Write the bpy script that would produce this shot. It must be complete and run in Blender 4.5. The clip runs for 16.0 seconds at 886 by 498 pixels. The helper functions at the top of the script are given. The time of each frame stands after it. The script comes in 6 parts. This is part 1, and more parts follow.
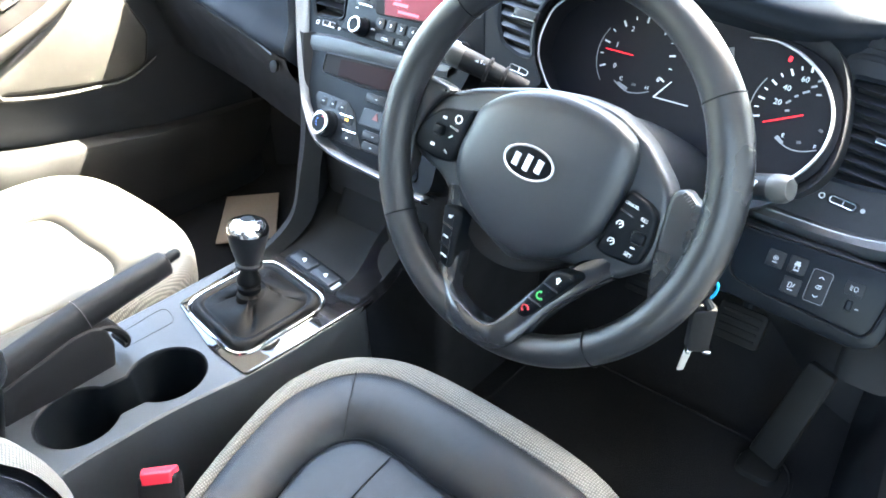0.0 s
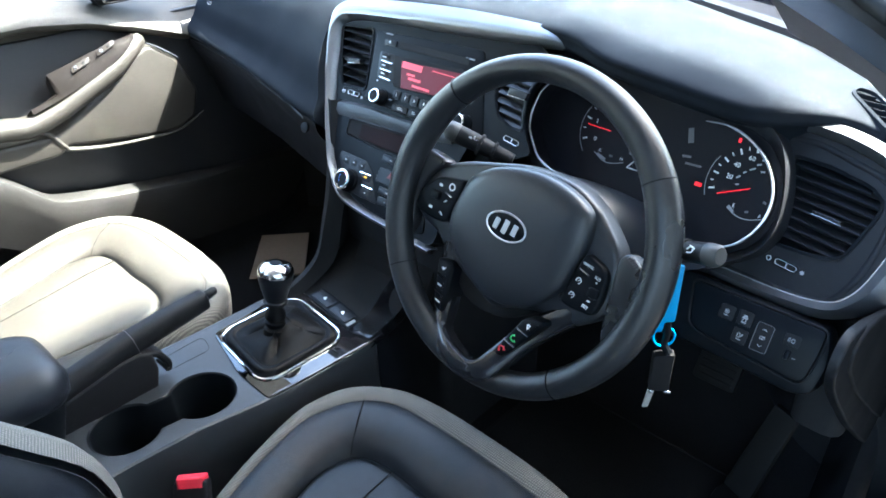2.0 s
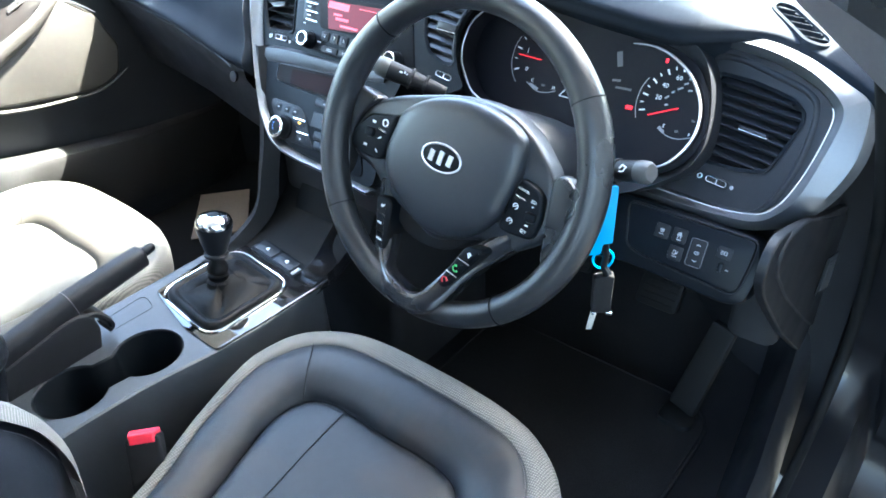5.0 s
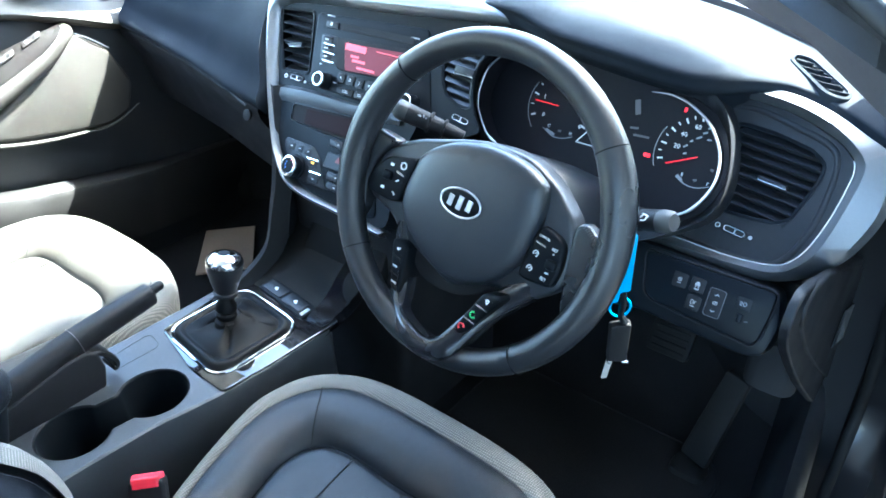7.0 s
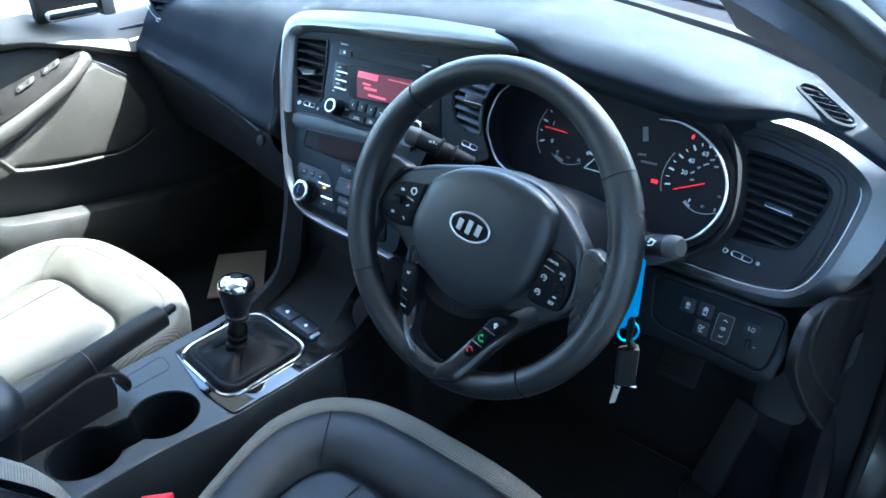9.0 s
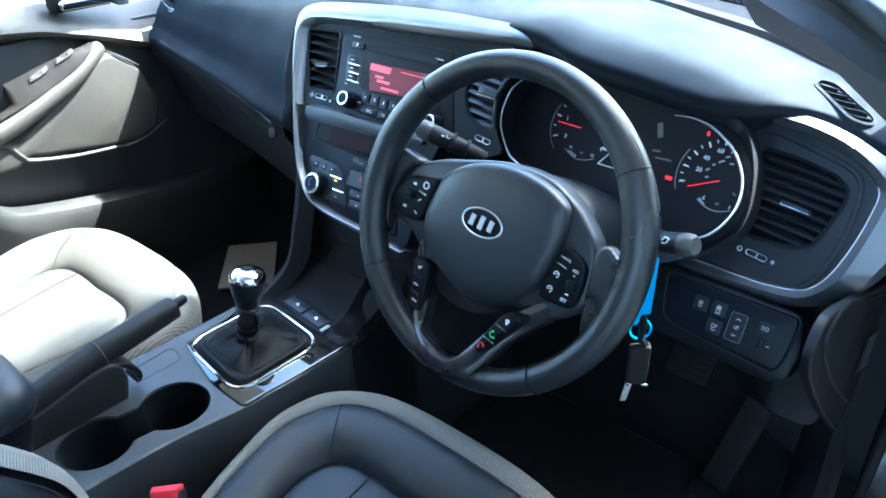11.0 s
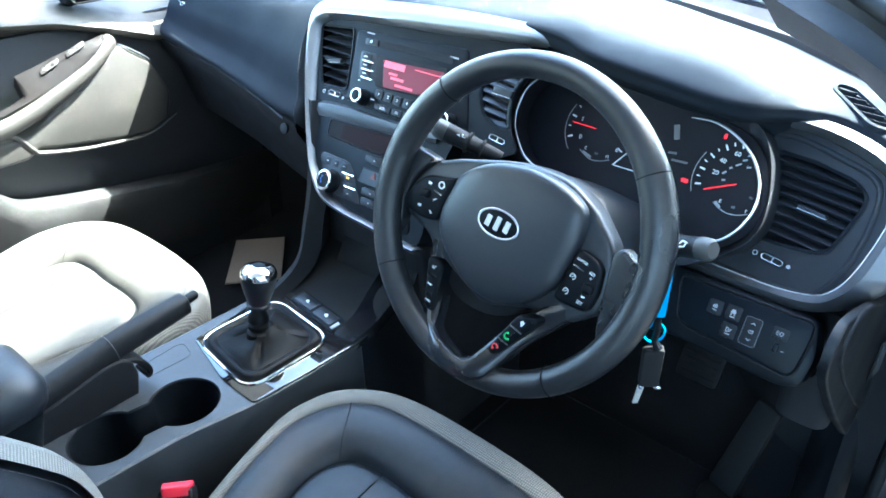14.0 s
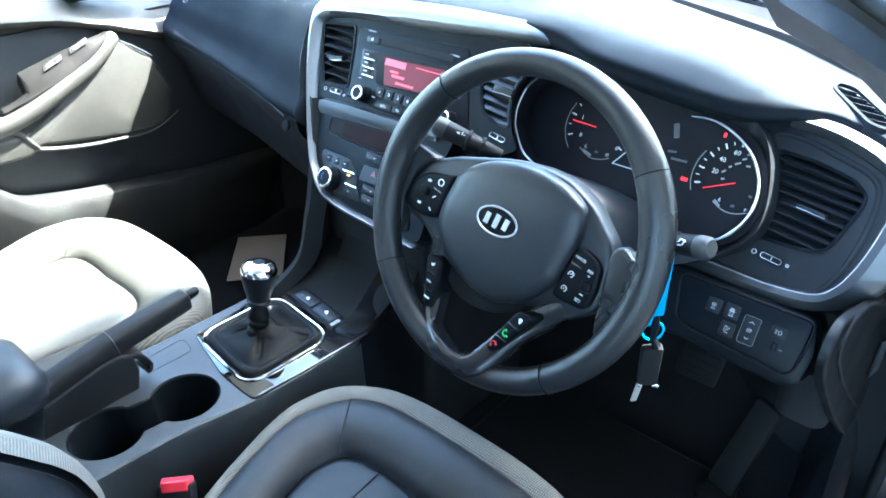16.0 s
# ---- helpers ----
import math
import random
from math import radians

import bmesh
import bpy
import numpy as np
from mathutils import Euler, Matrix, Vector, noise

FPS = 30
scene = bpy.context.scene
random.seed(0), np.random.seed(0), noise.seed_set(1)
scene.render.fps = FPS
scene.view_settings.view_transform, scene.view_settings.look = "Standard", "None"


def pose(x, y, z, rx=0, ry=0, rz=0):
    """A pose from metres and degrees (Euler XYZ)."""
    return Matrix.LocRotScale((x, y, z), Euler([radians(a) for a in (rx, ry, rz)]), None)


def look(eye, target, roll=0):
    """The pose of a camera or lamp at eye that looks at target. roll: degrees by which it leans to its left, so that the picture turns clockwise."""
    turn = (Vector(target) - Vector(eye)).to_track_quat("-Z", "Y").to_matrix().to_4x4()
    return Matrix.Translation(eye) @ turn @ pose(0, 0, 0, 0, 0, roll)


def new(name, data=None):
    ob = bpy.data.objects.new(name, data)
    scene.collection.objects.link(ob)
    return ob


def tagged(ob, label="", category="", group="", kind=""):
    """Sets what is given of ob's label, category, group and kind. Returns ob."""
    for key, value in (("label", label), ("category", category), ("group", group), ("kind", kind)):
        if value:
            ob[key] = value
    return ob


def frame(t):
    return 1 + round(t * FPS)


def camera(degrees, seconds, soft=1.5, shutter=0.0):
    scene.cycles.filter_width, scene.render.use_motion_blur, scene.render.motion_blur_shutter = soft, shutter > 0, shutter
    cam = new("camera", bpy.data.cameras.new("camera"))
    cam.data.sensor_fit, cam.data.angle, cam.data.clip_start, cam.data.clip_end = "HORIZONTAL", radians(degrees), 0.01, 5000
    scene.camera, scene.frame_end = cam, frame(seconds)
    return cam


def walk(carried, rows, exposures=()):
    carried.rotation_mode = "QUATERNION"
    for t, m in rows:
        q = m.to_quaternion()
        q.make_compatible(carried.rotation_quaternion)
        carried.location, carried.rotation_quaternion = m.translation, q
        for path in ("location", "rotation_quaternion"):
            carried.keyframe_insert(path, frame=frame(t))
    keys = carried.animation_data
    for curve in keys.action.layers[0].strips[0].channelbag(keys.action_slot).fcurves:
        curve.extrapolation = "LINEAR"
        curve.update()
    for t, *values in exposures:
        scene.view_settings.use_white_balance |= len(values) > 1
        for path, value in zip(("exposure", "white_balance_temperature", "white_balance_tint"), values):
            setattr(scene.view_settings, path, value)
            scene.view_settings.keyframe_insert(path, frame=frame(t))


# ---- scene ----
cam = camera(61.11, 16.0, soft=1.7)
PATH = [
    (0, 0.7050, -0.5190, 1.1990, 56.123, 0.581, 40.582),
    (0.2, 0.7190, -0.5190, 1.2050, 55.246, 0.822, 41.075),
    (0.3, 0.7460, -0.5420, 1.2200, 55.585, 0.990, 40.906),
    (0.5, 0.7867, -0.5638, 1.2396, 56.368, 1.063, 41.551),
    (1, 0.7956, -0.5494, 1.2492, 57.427, 1.618, 42.129),
    (1.5, 0.8216, -0.5698, 1.2811, 59.095, 1.044, 43.106),
    (2, 0.8087, -0.5653, 1.2877, 58.686, 0.748, 43.629),
    (2.5, 0.7948, -0.5630, 1.2767, 57.294, 1.085, 44.325),
    (3, 0.7912, -0.5771, 1.2720, 56.697, 1.387, 43.523),
    (3.5, 0.7946, -0.5825, 1.2684, 55.861, 1.653, 41.125),
    (4, 0.8131, -0.5725, 1.2610, 55.358, 2.059, 39.693),
    (4.5, 0.8305, -0.5679, 1.2621, 55.207, 1.898, 38.670),
    (4.7, 0.8298, -0.5680, 1.2643, 55.009, 1.863, 38.403),
    (6.8, 0.8018, -0.5707, 1.2723, 58.759, 1.000, 38.827),
    (7, 0.8008, -0.5715, 1.2691, 58.068, 0.741, 38.839),
    (7.5, 0.8149, -0.5727, 1.2660, 57.722, 1.017, 39.166),
    (8, 0.8181, -0.5714, 1.2668, 57.668, 1.265, 39.398),
    (8.5, 0.8102, -0.5745, 1.2662, 58.378, 1.180, 39.333),
    (9, 0.8077, -0.5785, 1.2719, 60.087, 0.861, 39.663),
    (9.5, 0.8026, -0.5792, 1.2772, 60.142, 0.577, 39.863),
    (10, 0.8023, -0.5764, 1.2754, 59.824, 0.708, 40.131),
    (12.5, 0.7972, -0.5778, 1.2727, 59.299, 0.425, 41.134),
    (13, 0.7929, -0.5809, 1.2756, 59.206, 0.269, 41.202),
    (13.5, 0.7921, -0.5818, 1.2762, 59.254, 0.190, 41.259),
    (14, 0.7873, -0.5815, 1.2759, 59.139, 0.071, 41.123),
    (14.5, 0.7867, -0.5793, 1.2759, 58.899, 0.005, 41.223),
    (15, 0.7873, -0.5746, 1.2714, 58.818, 0.111, 41.242),
    (15.5, 0.7936, -0.5754, 1.2687, 59.084, 0.202, 41.504),
    (16, 0.7925, -0.5808, 1.2758, 59.036, -0.045, 41.457),
]
EXPOSURES = [(0.0, 6.60, 7300, 4), (0.5, 7.00, 7400, 4), (1.0, 6.58, 6900, 3), (1.5, 5.75, 6400, 2), (2.0, 5.10, 6400, 2), (2.5, 5.68, 6400, 2), (3.0, 5.77, 6400, 2), (3.5, 5.84, 6500, 2), (4.5, 6.06, 6500, 2), (7.0, 5.84, 5850, -3), (7.5, 5.99, 5850, -3), (8.0, 6.11, 5850, -3), (8.5, 6.11, 5850, -3), (9.0, 5.01, 5550, -4), (10.0, 5.04, 5550, -4), (12.5, 5.54, 5700, -4), (16.0, 5.78, 5850, -4)]
walk(cam, [(t, pose(*row)) for t, *row in PATH], EXPOSURES)

# ---- daylight: a high sun ahead and to the right, clear sky ----
SUN_WAY = Vector((0.5, 1.0, 1.6)).normalized()
world = bpy.data.worlds.new("sky")
scene.world = world
world.use_nodes = True
wn = world.node_tree
sky = wn.nodes.new("ShaderNodeTexSky")
sky.sky_type = "NISHITA"
sky.sun_disc = False
sky.dust_density, sky.ozone_density = 1.6, 1.4
sky.sun_elevation = math.asin(SUN_WAY.z)
sky.sun_rotation = math.atan2(SUN_WAY.x, SUN_WAY.y)
wn.nodes["Background"].inputs["Strength"].default_value = 0.088
wn.links.new(sky.outputs[0], wn.nodes["Background"].inputs["Color"])
sun = new("sun", bpy.data.lights.new("sun", "SUN"))
sun.data.energy, sun.data.angle, sun.data.color = 2.4, radians(0.5), (1.0, 0.97, 0.92)
sun.matrix_world = look(SUN_WAY * 30, (0, 0, 0))


# ---- materials ----
def material(name, colour, rough=0.5, metal=0.0, spots=0.12, scale=30.0, bump=0.0, bump_scale=400.0, coat=0.0, kind="noise", spec=0.5, emit=0.0, sheen=0.0, stain=None, flat=None):
    """A surface with stains and wear at two scales, and a fine relief."""
    m = bpy.data.materials.new(name)
    m.use_nodes = True
    nt = m.node_tree
    b = nt.nodes["Principled BSDF"]
    b.inputs["Metallic"].default_value = metal
    b.inputs["Coat Weight"].default_value = coat
    b.inputs["Specular IOR Level"].default_value = spec
    b.inputs["Sheen Weight"].default_value = sheen
    tc = nt.nodes.new("ShaderNodeTexCoord")
    big, fine = nt.nodes.new("ShaderNodeTexNoise"), nt.nodes.new("ShaderNodeTexNoise")
    big.inputs["Scale"].default_value, big.inputs["Detail"].default_value = scale * 0.35, 4
    fine.inputs["Scale"].default_value, fine.inputs["Detail"].default_value = scale * 6, 3
    both = nt.nodes.new("ShaderNodeMath")
    both.operation = "ADD"
    for i, n in enumerate((big, fine)):
        nt.links.new(tc.outputs["Object"], n.inputs["Vector"])
        nt.links.new(n.outputs["Fac"], both.inputs[i])
    ramp = nt.nodes.new("ShaderNodeMapRange")
    ramp.inputs["From Min"].default_value, ramp.inputs["From Max"].default_value = 0.6, 1.4
    ramp.inputs["To Min"].default_value, ramp.inputs["To Max"].default_value = 1 - spots, 1 + spots
    nt.links.new(both.outputs[0], ramp.inputs["Value"])
    mul = nt.nodes.new("ShaderNodeVectorMath")
    mul.operation = "SCALE"
    mul.inputs[0].default_value = colour
    nt.links.new(ramp.outputs[0], mul.inputs["Scale"])
    if stain:
        worn = nt.nodes.new("ShaderNodeTexNoise")
        worn.inputs["Scale"].default_value, worn.inputs["Detail"].default_value, worn.inputs["Distortion"].default_value = 9, 6, 0.8
        nt.links.new(tc.outputs["Object"], worn.inputs["Vector"])
        amount = nt.nodes.new("ShaderNodeMapRange")
        amount.inputs["From Min"].default_value, amount.inputs["From Max"].default_value = 0.50, 0.72
        amount.inputs["To Max"].default_value = 0.7
        nt.links.new(worn.outputs["Fac"], amount.inputs["Value"])
        mix = nt.nodes.new("ShaderNodeMix")
        mix.data_type = "RGBA"
        nt.links.new(amount.outputs[0], mix.inputs[0])
        nt.links.new(mul.outputs[0], mix.inputs[6])
        mix.inputs[7].default_value = (*stain, 1)
        nt.links.new(mix.outputs[2], b.inputs["Base Color"])
    else:
        nt.links.new(mul.outputs[0], b.inputs["Base Color"])
    rr = nt.nodes.new("ShaderNodeMapRange")
    rr.inputs["From Min"].default_value, rr.inputs["From Max"].default_value = 0.3, 0.7
    rr.inputs["To Min"].default_value, rr.inputs["To Max"].default_value = max(0.02, rough * 0.82), min(1, rough * 1.18)
    nt.links.new(big.outputs["Fac"], rr.inputs["Value"])
    nt.links.new(rr.outputs[0], b.inputs["Roughness"])
    if bump:
        if kind == "grain":
            t = nt.nodes.new("ShaderNodeTexVoronoi")
            t.feature = "DISTANCE_TO_EDGE"
            t.inputs["Scale"].default_value = bump_scale
            out = t.outputs["Distance"]
        elif kind == "dots":
            t = nt.nodes.new("ShaderNodeTexVoronoi")
            t.inputs["Scale"].default_value, t.inputs["Randomness"].default_value = bump_scale, 0.15
            out = t.outputs["Distance"]
        else:
            t = nt.nodes.new("ShaderNodeTexNoise")
            t.inputs["Scale"].default_value, t.inputs["Detail"].default_value = bump_scale, 5
            out = t.outputs["Fac"]
        if flat:
            press = nt.nodes.new("ShaderNodeVectorMath")
            press.operation = "MULTIPLY"
            press.inputs[1].default_value = flat
            nt.links.new(tc.outputs["Object"], press.inputs[0])
            nt.links.new(press.outputs[0], t.inputs["Vector"])
        else:
            nt.links.new(tc.outputs["Object"], t.inputs["Vector"])
        bp = nt.nodes.new("ShaderNodeBump")
        bp.inputs["Strength"].default_value, bp.inputs["Distance"].default_value = bump, 0.001
        nt.links.new(out, bp.inputs["Height"])
        nt.links.new(bp.outputs[0], b.inputs["Normal"])
        if kind == "dots":
            dark = nt.nodes.new("ShaderNodeMapRange")
            dark.inputs["From Min"].default_value, dark.inputs["From Max"].default_value = 0.15, 0.45
            dark.inputs["To Min"].default_value, dark.inputs["To Max"].default_value = 1.15, 0.42
            nt.links.new(out, dark.inputs["Value"])
            m2 = nt.nodes.new("ShaderNodeVectorMath")
            m2.operation = "SCALE"
            nt.links.new(mul.outputs[0], m2.inputs[0])
            nt.links.new(dark.outputs[0], m2.inputs["Scale"])
            nt.links.new(m2.outputs[0], b.inputs["Base Color"])
    if emit:
        b.inputs["Emission Color"].default_value = (*colour, 1)
        b.inputs["Emission Strength"].default_value = emit
    return m


def glass_material(name, tint=(0.95, 0.98, 0.97), rough=0.0):
    m = bpy.data.materials.new(name)
    m.use_nodes = True
    b = m.node_tree.nodes["Principled BSDF"]
    b.inputs["Base Color"].default_value = (*tint, 1)
    b.inputs["Roughness"].default_value = rough
    b.inputs["Transmission Weight"].default_value = 1
    b.inputs["IOR"].default_value = 1.05
    return m


PAD = material("soft_dash_vinyl", (0.0120, 0.0146, 0.0188), 0.65, spec=0.03, bump=0.25, bump_scale=900, kind="grain")
PLASTIC = material("grained_black_plastic", (0.020, 0.021, 0.024), 0.5, bump=0.2, bump_scale=1100, kind="grain")
CONSOLE = material("charcoal_console_plastic", (0.023, 0.027, 0.0325), 0.44, bump=0.15, bump_scale=1200, kind="grain")
SMOOTH = material("satin_black_plastic", (0.0042, 0.0056, 0.0076), 0.42, bump=0.05, spec=0.09)
PIANO = material("satin_spoke_plastic", (0.014, 0.015, 0.018), 0.2, spots=0.1)
GLOSS = material("glossy_black_trim", (0.012, 0.012, 0.014), 0.06, spots=0.05, coat=0.6)
DARK = material("black_recess", (0.010, 0.010, 0.011), 0.8, spec=0.2)
SILVER = material("silver_paint", (0.145, 0.151, 0.161), 0.48, metal=0.75, spots=0.05, scale=60, bump=0.03, bump_scale=600)
FRAME = material("satin_bright_trim", (0.235, 0.243, 0.258), 0.36, metal=0.85, spots=0.05, scale=60)
CHROME = material("chrome", (0.82, 0.83, 0.85), 0.09, metal=1.0, spots=0.03)
STEEL = material("worn_nickel", (0.58, 0.56, 0.51), 0.38, metal=0.55)
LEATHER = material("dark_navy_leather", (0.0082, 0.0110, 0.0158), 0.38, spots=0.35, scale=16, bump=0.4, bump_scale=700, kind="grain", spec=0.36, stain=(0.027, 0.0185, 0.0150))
SWITCH_BROWN = material("brown_switch_plate", (0.025, 0.021, 0.0195), 0.34, spots=0.06)
DOOR_LEATHER = material("dark_greige_leather", (0.0345, 0.0315, 0.0276), 0.5, spots=0.12, scale=14, bump=0.35, bump_scale=700, kind="grain")
# lit copy of LEATHER: sunlight put into a lighter, warmer colour
SUNNY_LEATHER = material("sunlit_leather", (0.0350, 0.0318, 0.0258), 0.48, spots=0.15, scale=14, bump=0.35, bump_scale=700, kind="grain")
HUB = material("satin_hub_plastic", (0.0140, 0.0165, 0.0210), 0.40, spots=0.1, bump=0.15, bump_scale=1200, kind="grain")
RIM_LEATHER = material("worn_wheel_leather", (0.0125, 0.0138, 0.0165), 0.32, spots=0.22, scale=20, bump=0.25, bump_scale=900, kind="grain")
BOOT = material("gaiter_leather", (0.0028, 0.0030, 0.0036), 0.44, spec=0.12, bump=0.5, bump_scale=500, kind="grain")
BAND = material("grey_perforated_fabric", (0.185, 0.176, 0.158), 0.8, spots=0.1, bump=0.7, bump_scale=350, kind="dots", flat=(1, 1, 0))
BAND_UP = material("grey_perforated_fabric_upright", (0.185, 0.176, 0.158), 0.8, spots=0.1, bump=0.7, bump_scale=350, kind="dots", flat=(1, 0, 1))
THREAD = material("grey_thread", (0.30, 0.30, 0.31), 0.8)
CARPET = material("black_carpet", (0.0105, 0.0102, 0.0105), 0.95, spec=0.05, spots=0.4, scale=50, bump=0.9, bump_scale=500)
BLACK = material("matt_black_panel", (0.0078, 0.0083, 0.0100), 0.55, spots=0.15, spec=0.2, bump=0.2, bump_scale=1100, kind="grain")
SLAT = material("satin_vent_slat", (0.0115, 0.013, 0.0165), 0.42, spots=0.1, spec=0.35)
KEY = material("satin_key_plastic", (0.0085, 0.0100, 0.0130), 0.38, spots=0.08, spec=0.25)
RUBBER = material("black_rubber", (0.006, 0.006, 0.006), 0.7, spec=0.12)
PAINT = material("black_car_paint", (0.005, 0.005, 0.006), 0.34, coat=0.08, spec=0.25)
POCKET = material("grained_pocket_plastic", (0.0195, 0.0186, 0.0180), 0.5, spots=0.2, bump=0.2, bump_scale=1000, kind="grain")
PILLAR = material("grey_pillar_trim", (0.085, 0.08, 0.086), 0.65, bump=0.2, bump_scale=800)
LINER = material("light_headlining", (0.32, 0.31, 0.29), 0.9, bump=0.3, bump_scale=600)
WHITE = material("white_print", (0.75, 0.77, 0.78), 0.6, spots=0.03)
FAINT = material("faint_print", (0.09, 0.09, 0.095), 0.6, spots=0.03)
DIM = material("grey_print", (0.28, 0.29, 0.30), 0.6, spots=0.03)
RED_LIT = material("red_lit_mark", (0.9, 0.015, 0.03), 0.5, spots=0.02, emit=0.035)
AMBER_LIT = material("amber_lit_mark", (0.9, 0.4, 0.02), 0.5, spots=0.02, emit=0.03)
GREEN_PRINT = material("green_print", (0.05, 0.5, 0.12), 0.5, spots=0.02)
BLUE_PRINT = material("blue_print", (0.05, 0.16, 0.5), 0.5, spots=0.02)
RED_PRINT = material("red_print", (0.6, 0.04, 0.05), 0.5, spots=0.02)
DULL_RED = material("dull_red_print", (0.13, 0.022, 0.020), 0.5, spots=0.05)
STALK_END = material("grey_stalk_end", (0.036, 0.036, 0.035), 0.6, spots=0.1, bump=0.1)
SCREEN = material("red_lcd", (0.075, 0.009, 0.016), 0.35, spots=0.05, spec=0.15, emit=0.030)
SCREEN_LIT = material("red_lcd_lines", (0.60, 0.04, 0.07), 0.4, spots=0.02, emit=0.022)
CLOCK = material("unlit_clock_glass", (0.011, 0.0035, 0.0040), 0.55, spots=0.04, spec=0.06)
FACE = material("matt_black_dial", (0.008, 0.008, 0.011), 0.6, spots=0.05, spec=0.15)
HOOD = material("matt_black_hood", (0.0128, 0.0136, 0.0168), 0.55, spec=0.25, bump=0.15, bump_scale=1100, kind="grain")
RING = material("bright_ring", (0.68, 0.70, 0.73), 0.22, metal=0.65, spots=0.03)
GLASS = glass_material("window_glass")
RED_PLASTIC = material("red_buckle_plastic", (0.62, 0.02, 0.045), 0.35, spots=0.05)
BLUE_PLASTIC = material("blue_tag_plastic", (0.0, 0.30, 0.62), 0.35, spots=0.05)
CARD = material("brown_card", (0.20, 0.15, 0.11), 0.85, spots=0.15)
TARMAC = material("tarmac", (0.06, 0.06, 0.058), 0.9, spots=0.3, scale=8, bump=0.6, bump_scale=120)
RENDERED = material("rendered_wall", (0.42, 0.40, 0.37), 0.9, spots=0.12, scale=1.5, bump=0.4, bump_scale=40)


# ---- building helpers ----
class Frame:
    """A place with two axes, to lay things out on a panel: u to its right, v up it, n out of it."""

    def __init__(self, o, u, v):
        self.o, self.u, self.v = Vector(o), Vector(u).normalized(), Vector(v).normalized()
        self.n = self.u.cross(self.v)

    def at(self, a, b, c=0.0):
        return self.o + self.u * a + self.v * b + self.n * c


FLAT = Frame((0, 0, 0), (1, 0, 0), (0, 1, 0))


def thing(name, place, label, category, group="", kind=""):
    ob = new(name)
    ob.empty_display_size = 0.05
    ob.matrix_basis = Matrix.Translation(place)
    return tagged(ob, label, category, group, kind)


def part(name, bm, mat, parent=None, label="", angle=38):
    """Links a bmesh as one mesh object under a thing or a part; its points are in the world's metres."""
    me = bpy.data.meshes.new(name)
    bmesh.ops.recalc_face_normals(bm, faces=bm.faces)
    bm.to_mesh(me)
    bm.free()
    me.materials.append(mat)
    for p in me.polygons:
        p.use_smooth = True
    me.set_sharp_from_angle(angle=radians(angle))
    ob = new(name, me)
    if parent is not None:
        ob.parent = parent
        up = parent.matrix_basis.copy()
        if parent.parent is not None:
            up = parent.parent.matrix_basis @ parent.matrix_parent_inverse @ up
        ob.matrix_parent_inverse = up.inverted()
    return tagged(ob, label)


def structure(name, bm, mat, label, category):
    return tagged(part(name, bm, mat), label, category, kind="structure")


def rings(bm, loops, closed=True, cap=(True, True)):
    """A skin over loops of equally many points."""
    vs = [[bm.verts.new(p) for p in loop] for loop in loops]
    n = len(vs[0])
    for a, b in zip(vs, vs[1:]):
        for i in range(n if closed else n - 1):
            j = (i + 1) % n
            bm.faces.new((a[i], a[j], b[j], b[i]))
    if closed and cap[0]:
        bm.faces.new(vs[0][::-1])
    if closed and cap[1]:
        bm.faces.new(vs[-1])
    return bm


def curve_through(pts, n=6, closed=False):
    """A smooth line through points, of any number of coordinates."""
    pts = [Vector(p) for p in pts]
    out, m = [], len(pts)
    for i in range(m if closed else m - 1):
        p0, p1, p2, p3 = (pts[(i + k) % m] if closed else pts[min(max(i + k, 0), m - 1)] for k in (-1, 0, 1, 2))
        for s in range(n):
            t = s / n
            out.append(0.5 * (2 * p1 + (p2 - p0) * t + (2 * p0 - 5 * p1 + 4 * p2 - p3) * t * t + (3 * p1 - p0 - 3 * p2 + p3) * t ** 3))
    return out if closed else out + [pts[-1]]


def rounded(w, h, r, n=4, x=0.0, y=0.0):
    out = []
    for k, (sx, sy) in enumerate(((1, 1), (-1, 1), (-1, -1), (1, -1))):
        for i in range(n + 1):
            a = math.pi / 2 * (k + i / n)
            out.append(Vector((x + sx * (w / 2 - r) + r * math.cos(a), y + sy * (h / 2 - r) + r * math.sin(a))))
    return out


def corners(pts, r, n=4):
    """A polygon with its corners rounded."""
    out, m = [], len(pts)
    for i in range(m):
        p, a, b = (Vector(pts[k % m]) for k in (i, i - 1, i + 1))
        da, db = (a - p), (b - p)
        k = min(r, da.length * 0.45, db.length * 0.45)
        p1, p2 = p + da.normalized() * k, p + db.normalized() * k
        for s in range(n + 1):
            t = s / n
            out.append(p1 * (1 - t) ** 2 + p * 2 * t * (1 - t) + p2 * t * t)
    return out


def inset(loop, d):
    m, out = len(loop), []
    area = sum(loop[i].x * loop[(i + 1) % m].y - loop[(i + 1) % m].x * loop[i].y for i in range(m))
    s = 1 if area > 0 else -1
    for i in range(m):
        e = Vector((0, 0))
        for a, b in ((loop[i - 1], loop[i]), (loop[i], loop[(i + 1) % m])):
            t = b - a
            if t.length > 1e-7:
                e += Vector((-t.y, t.x)).normalized()
        out.append(loop[i] + e.normalized() * d * s if e.length > 1e-6 else loop[i].copy())
    return out


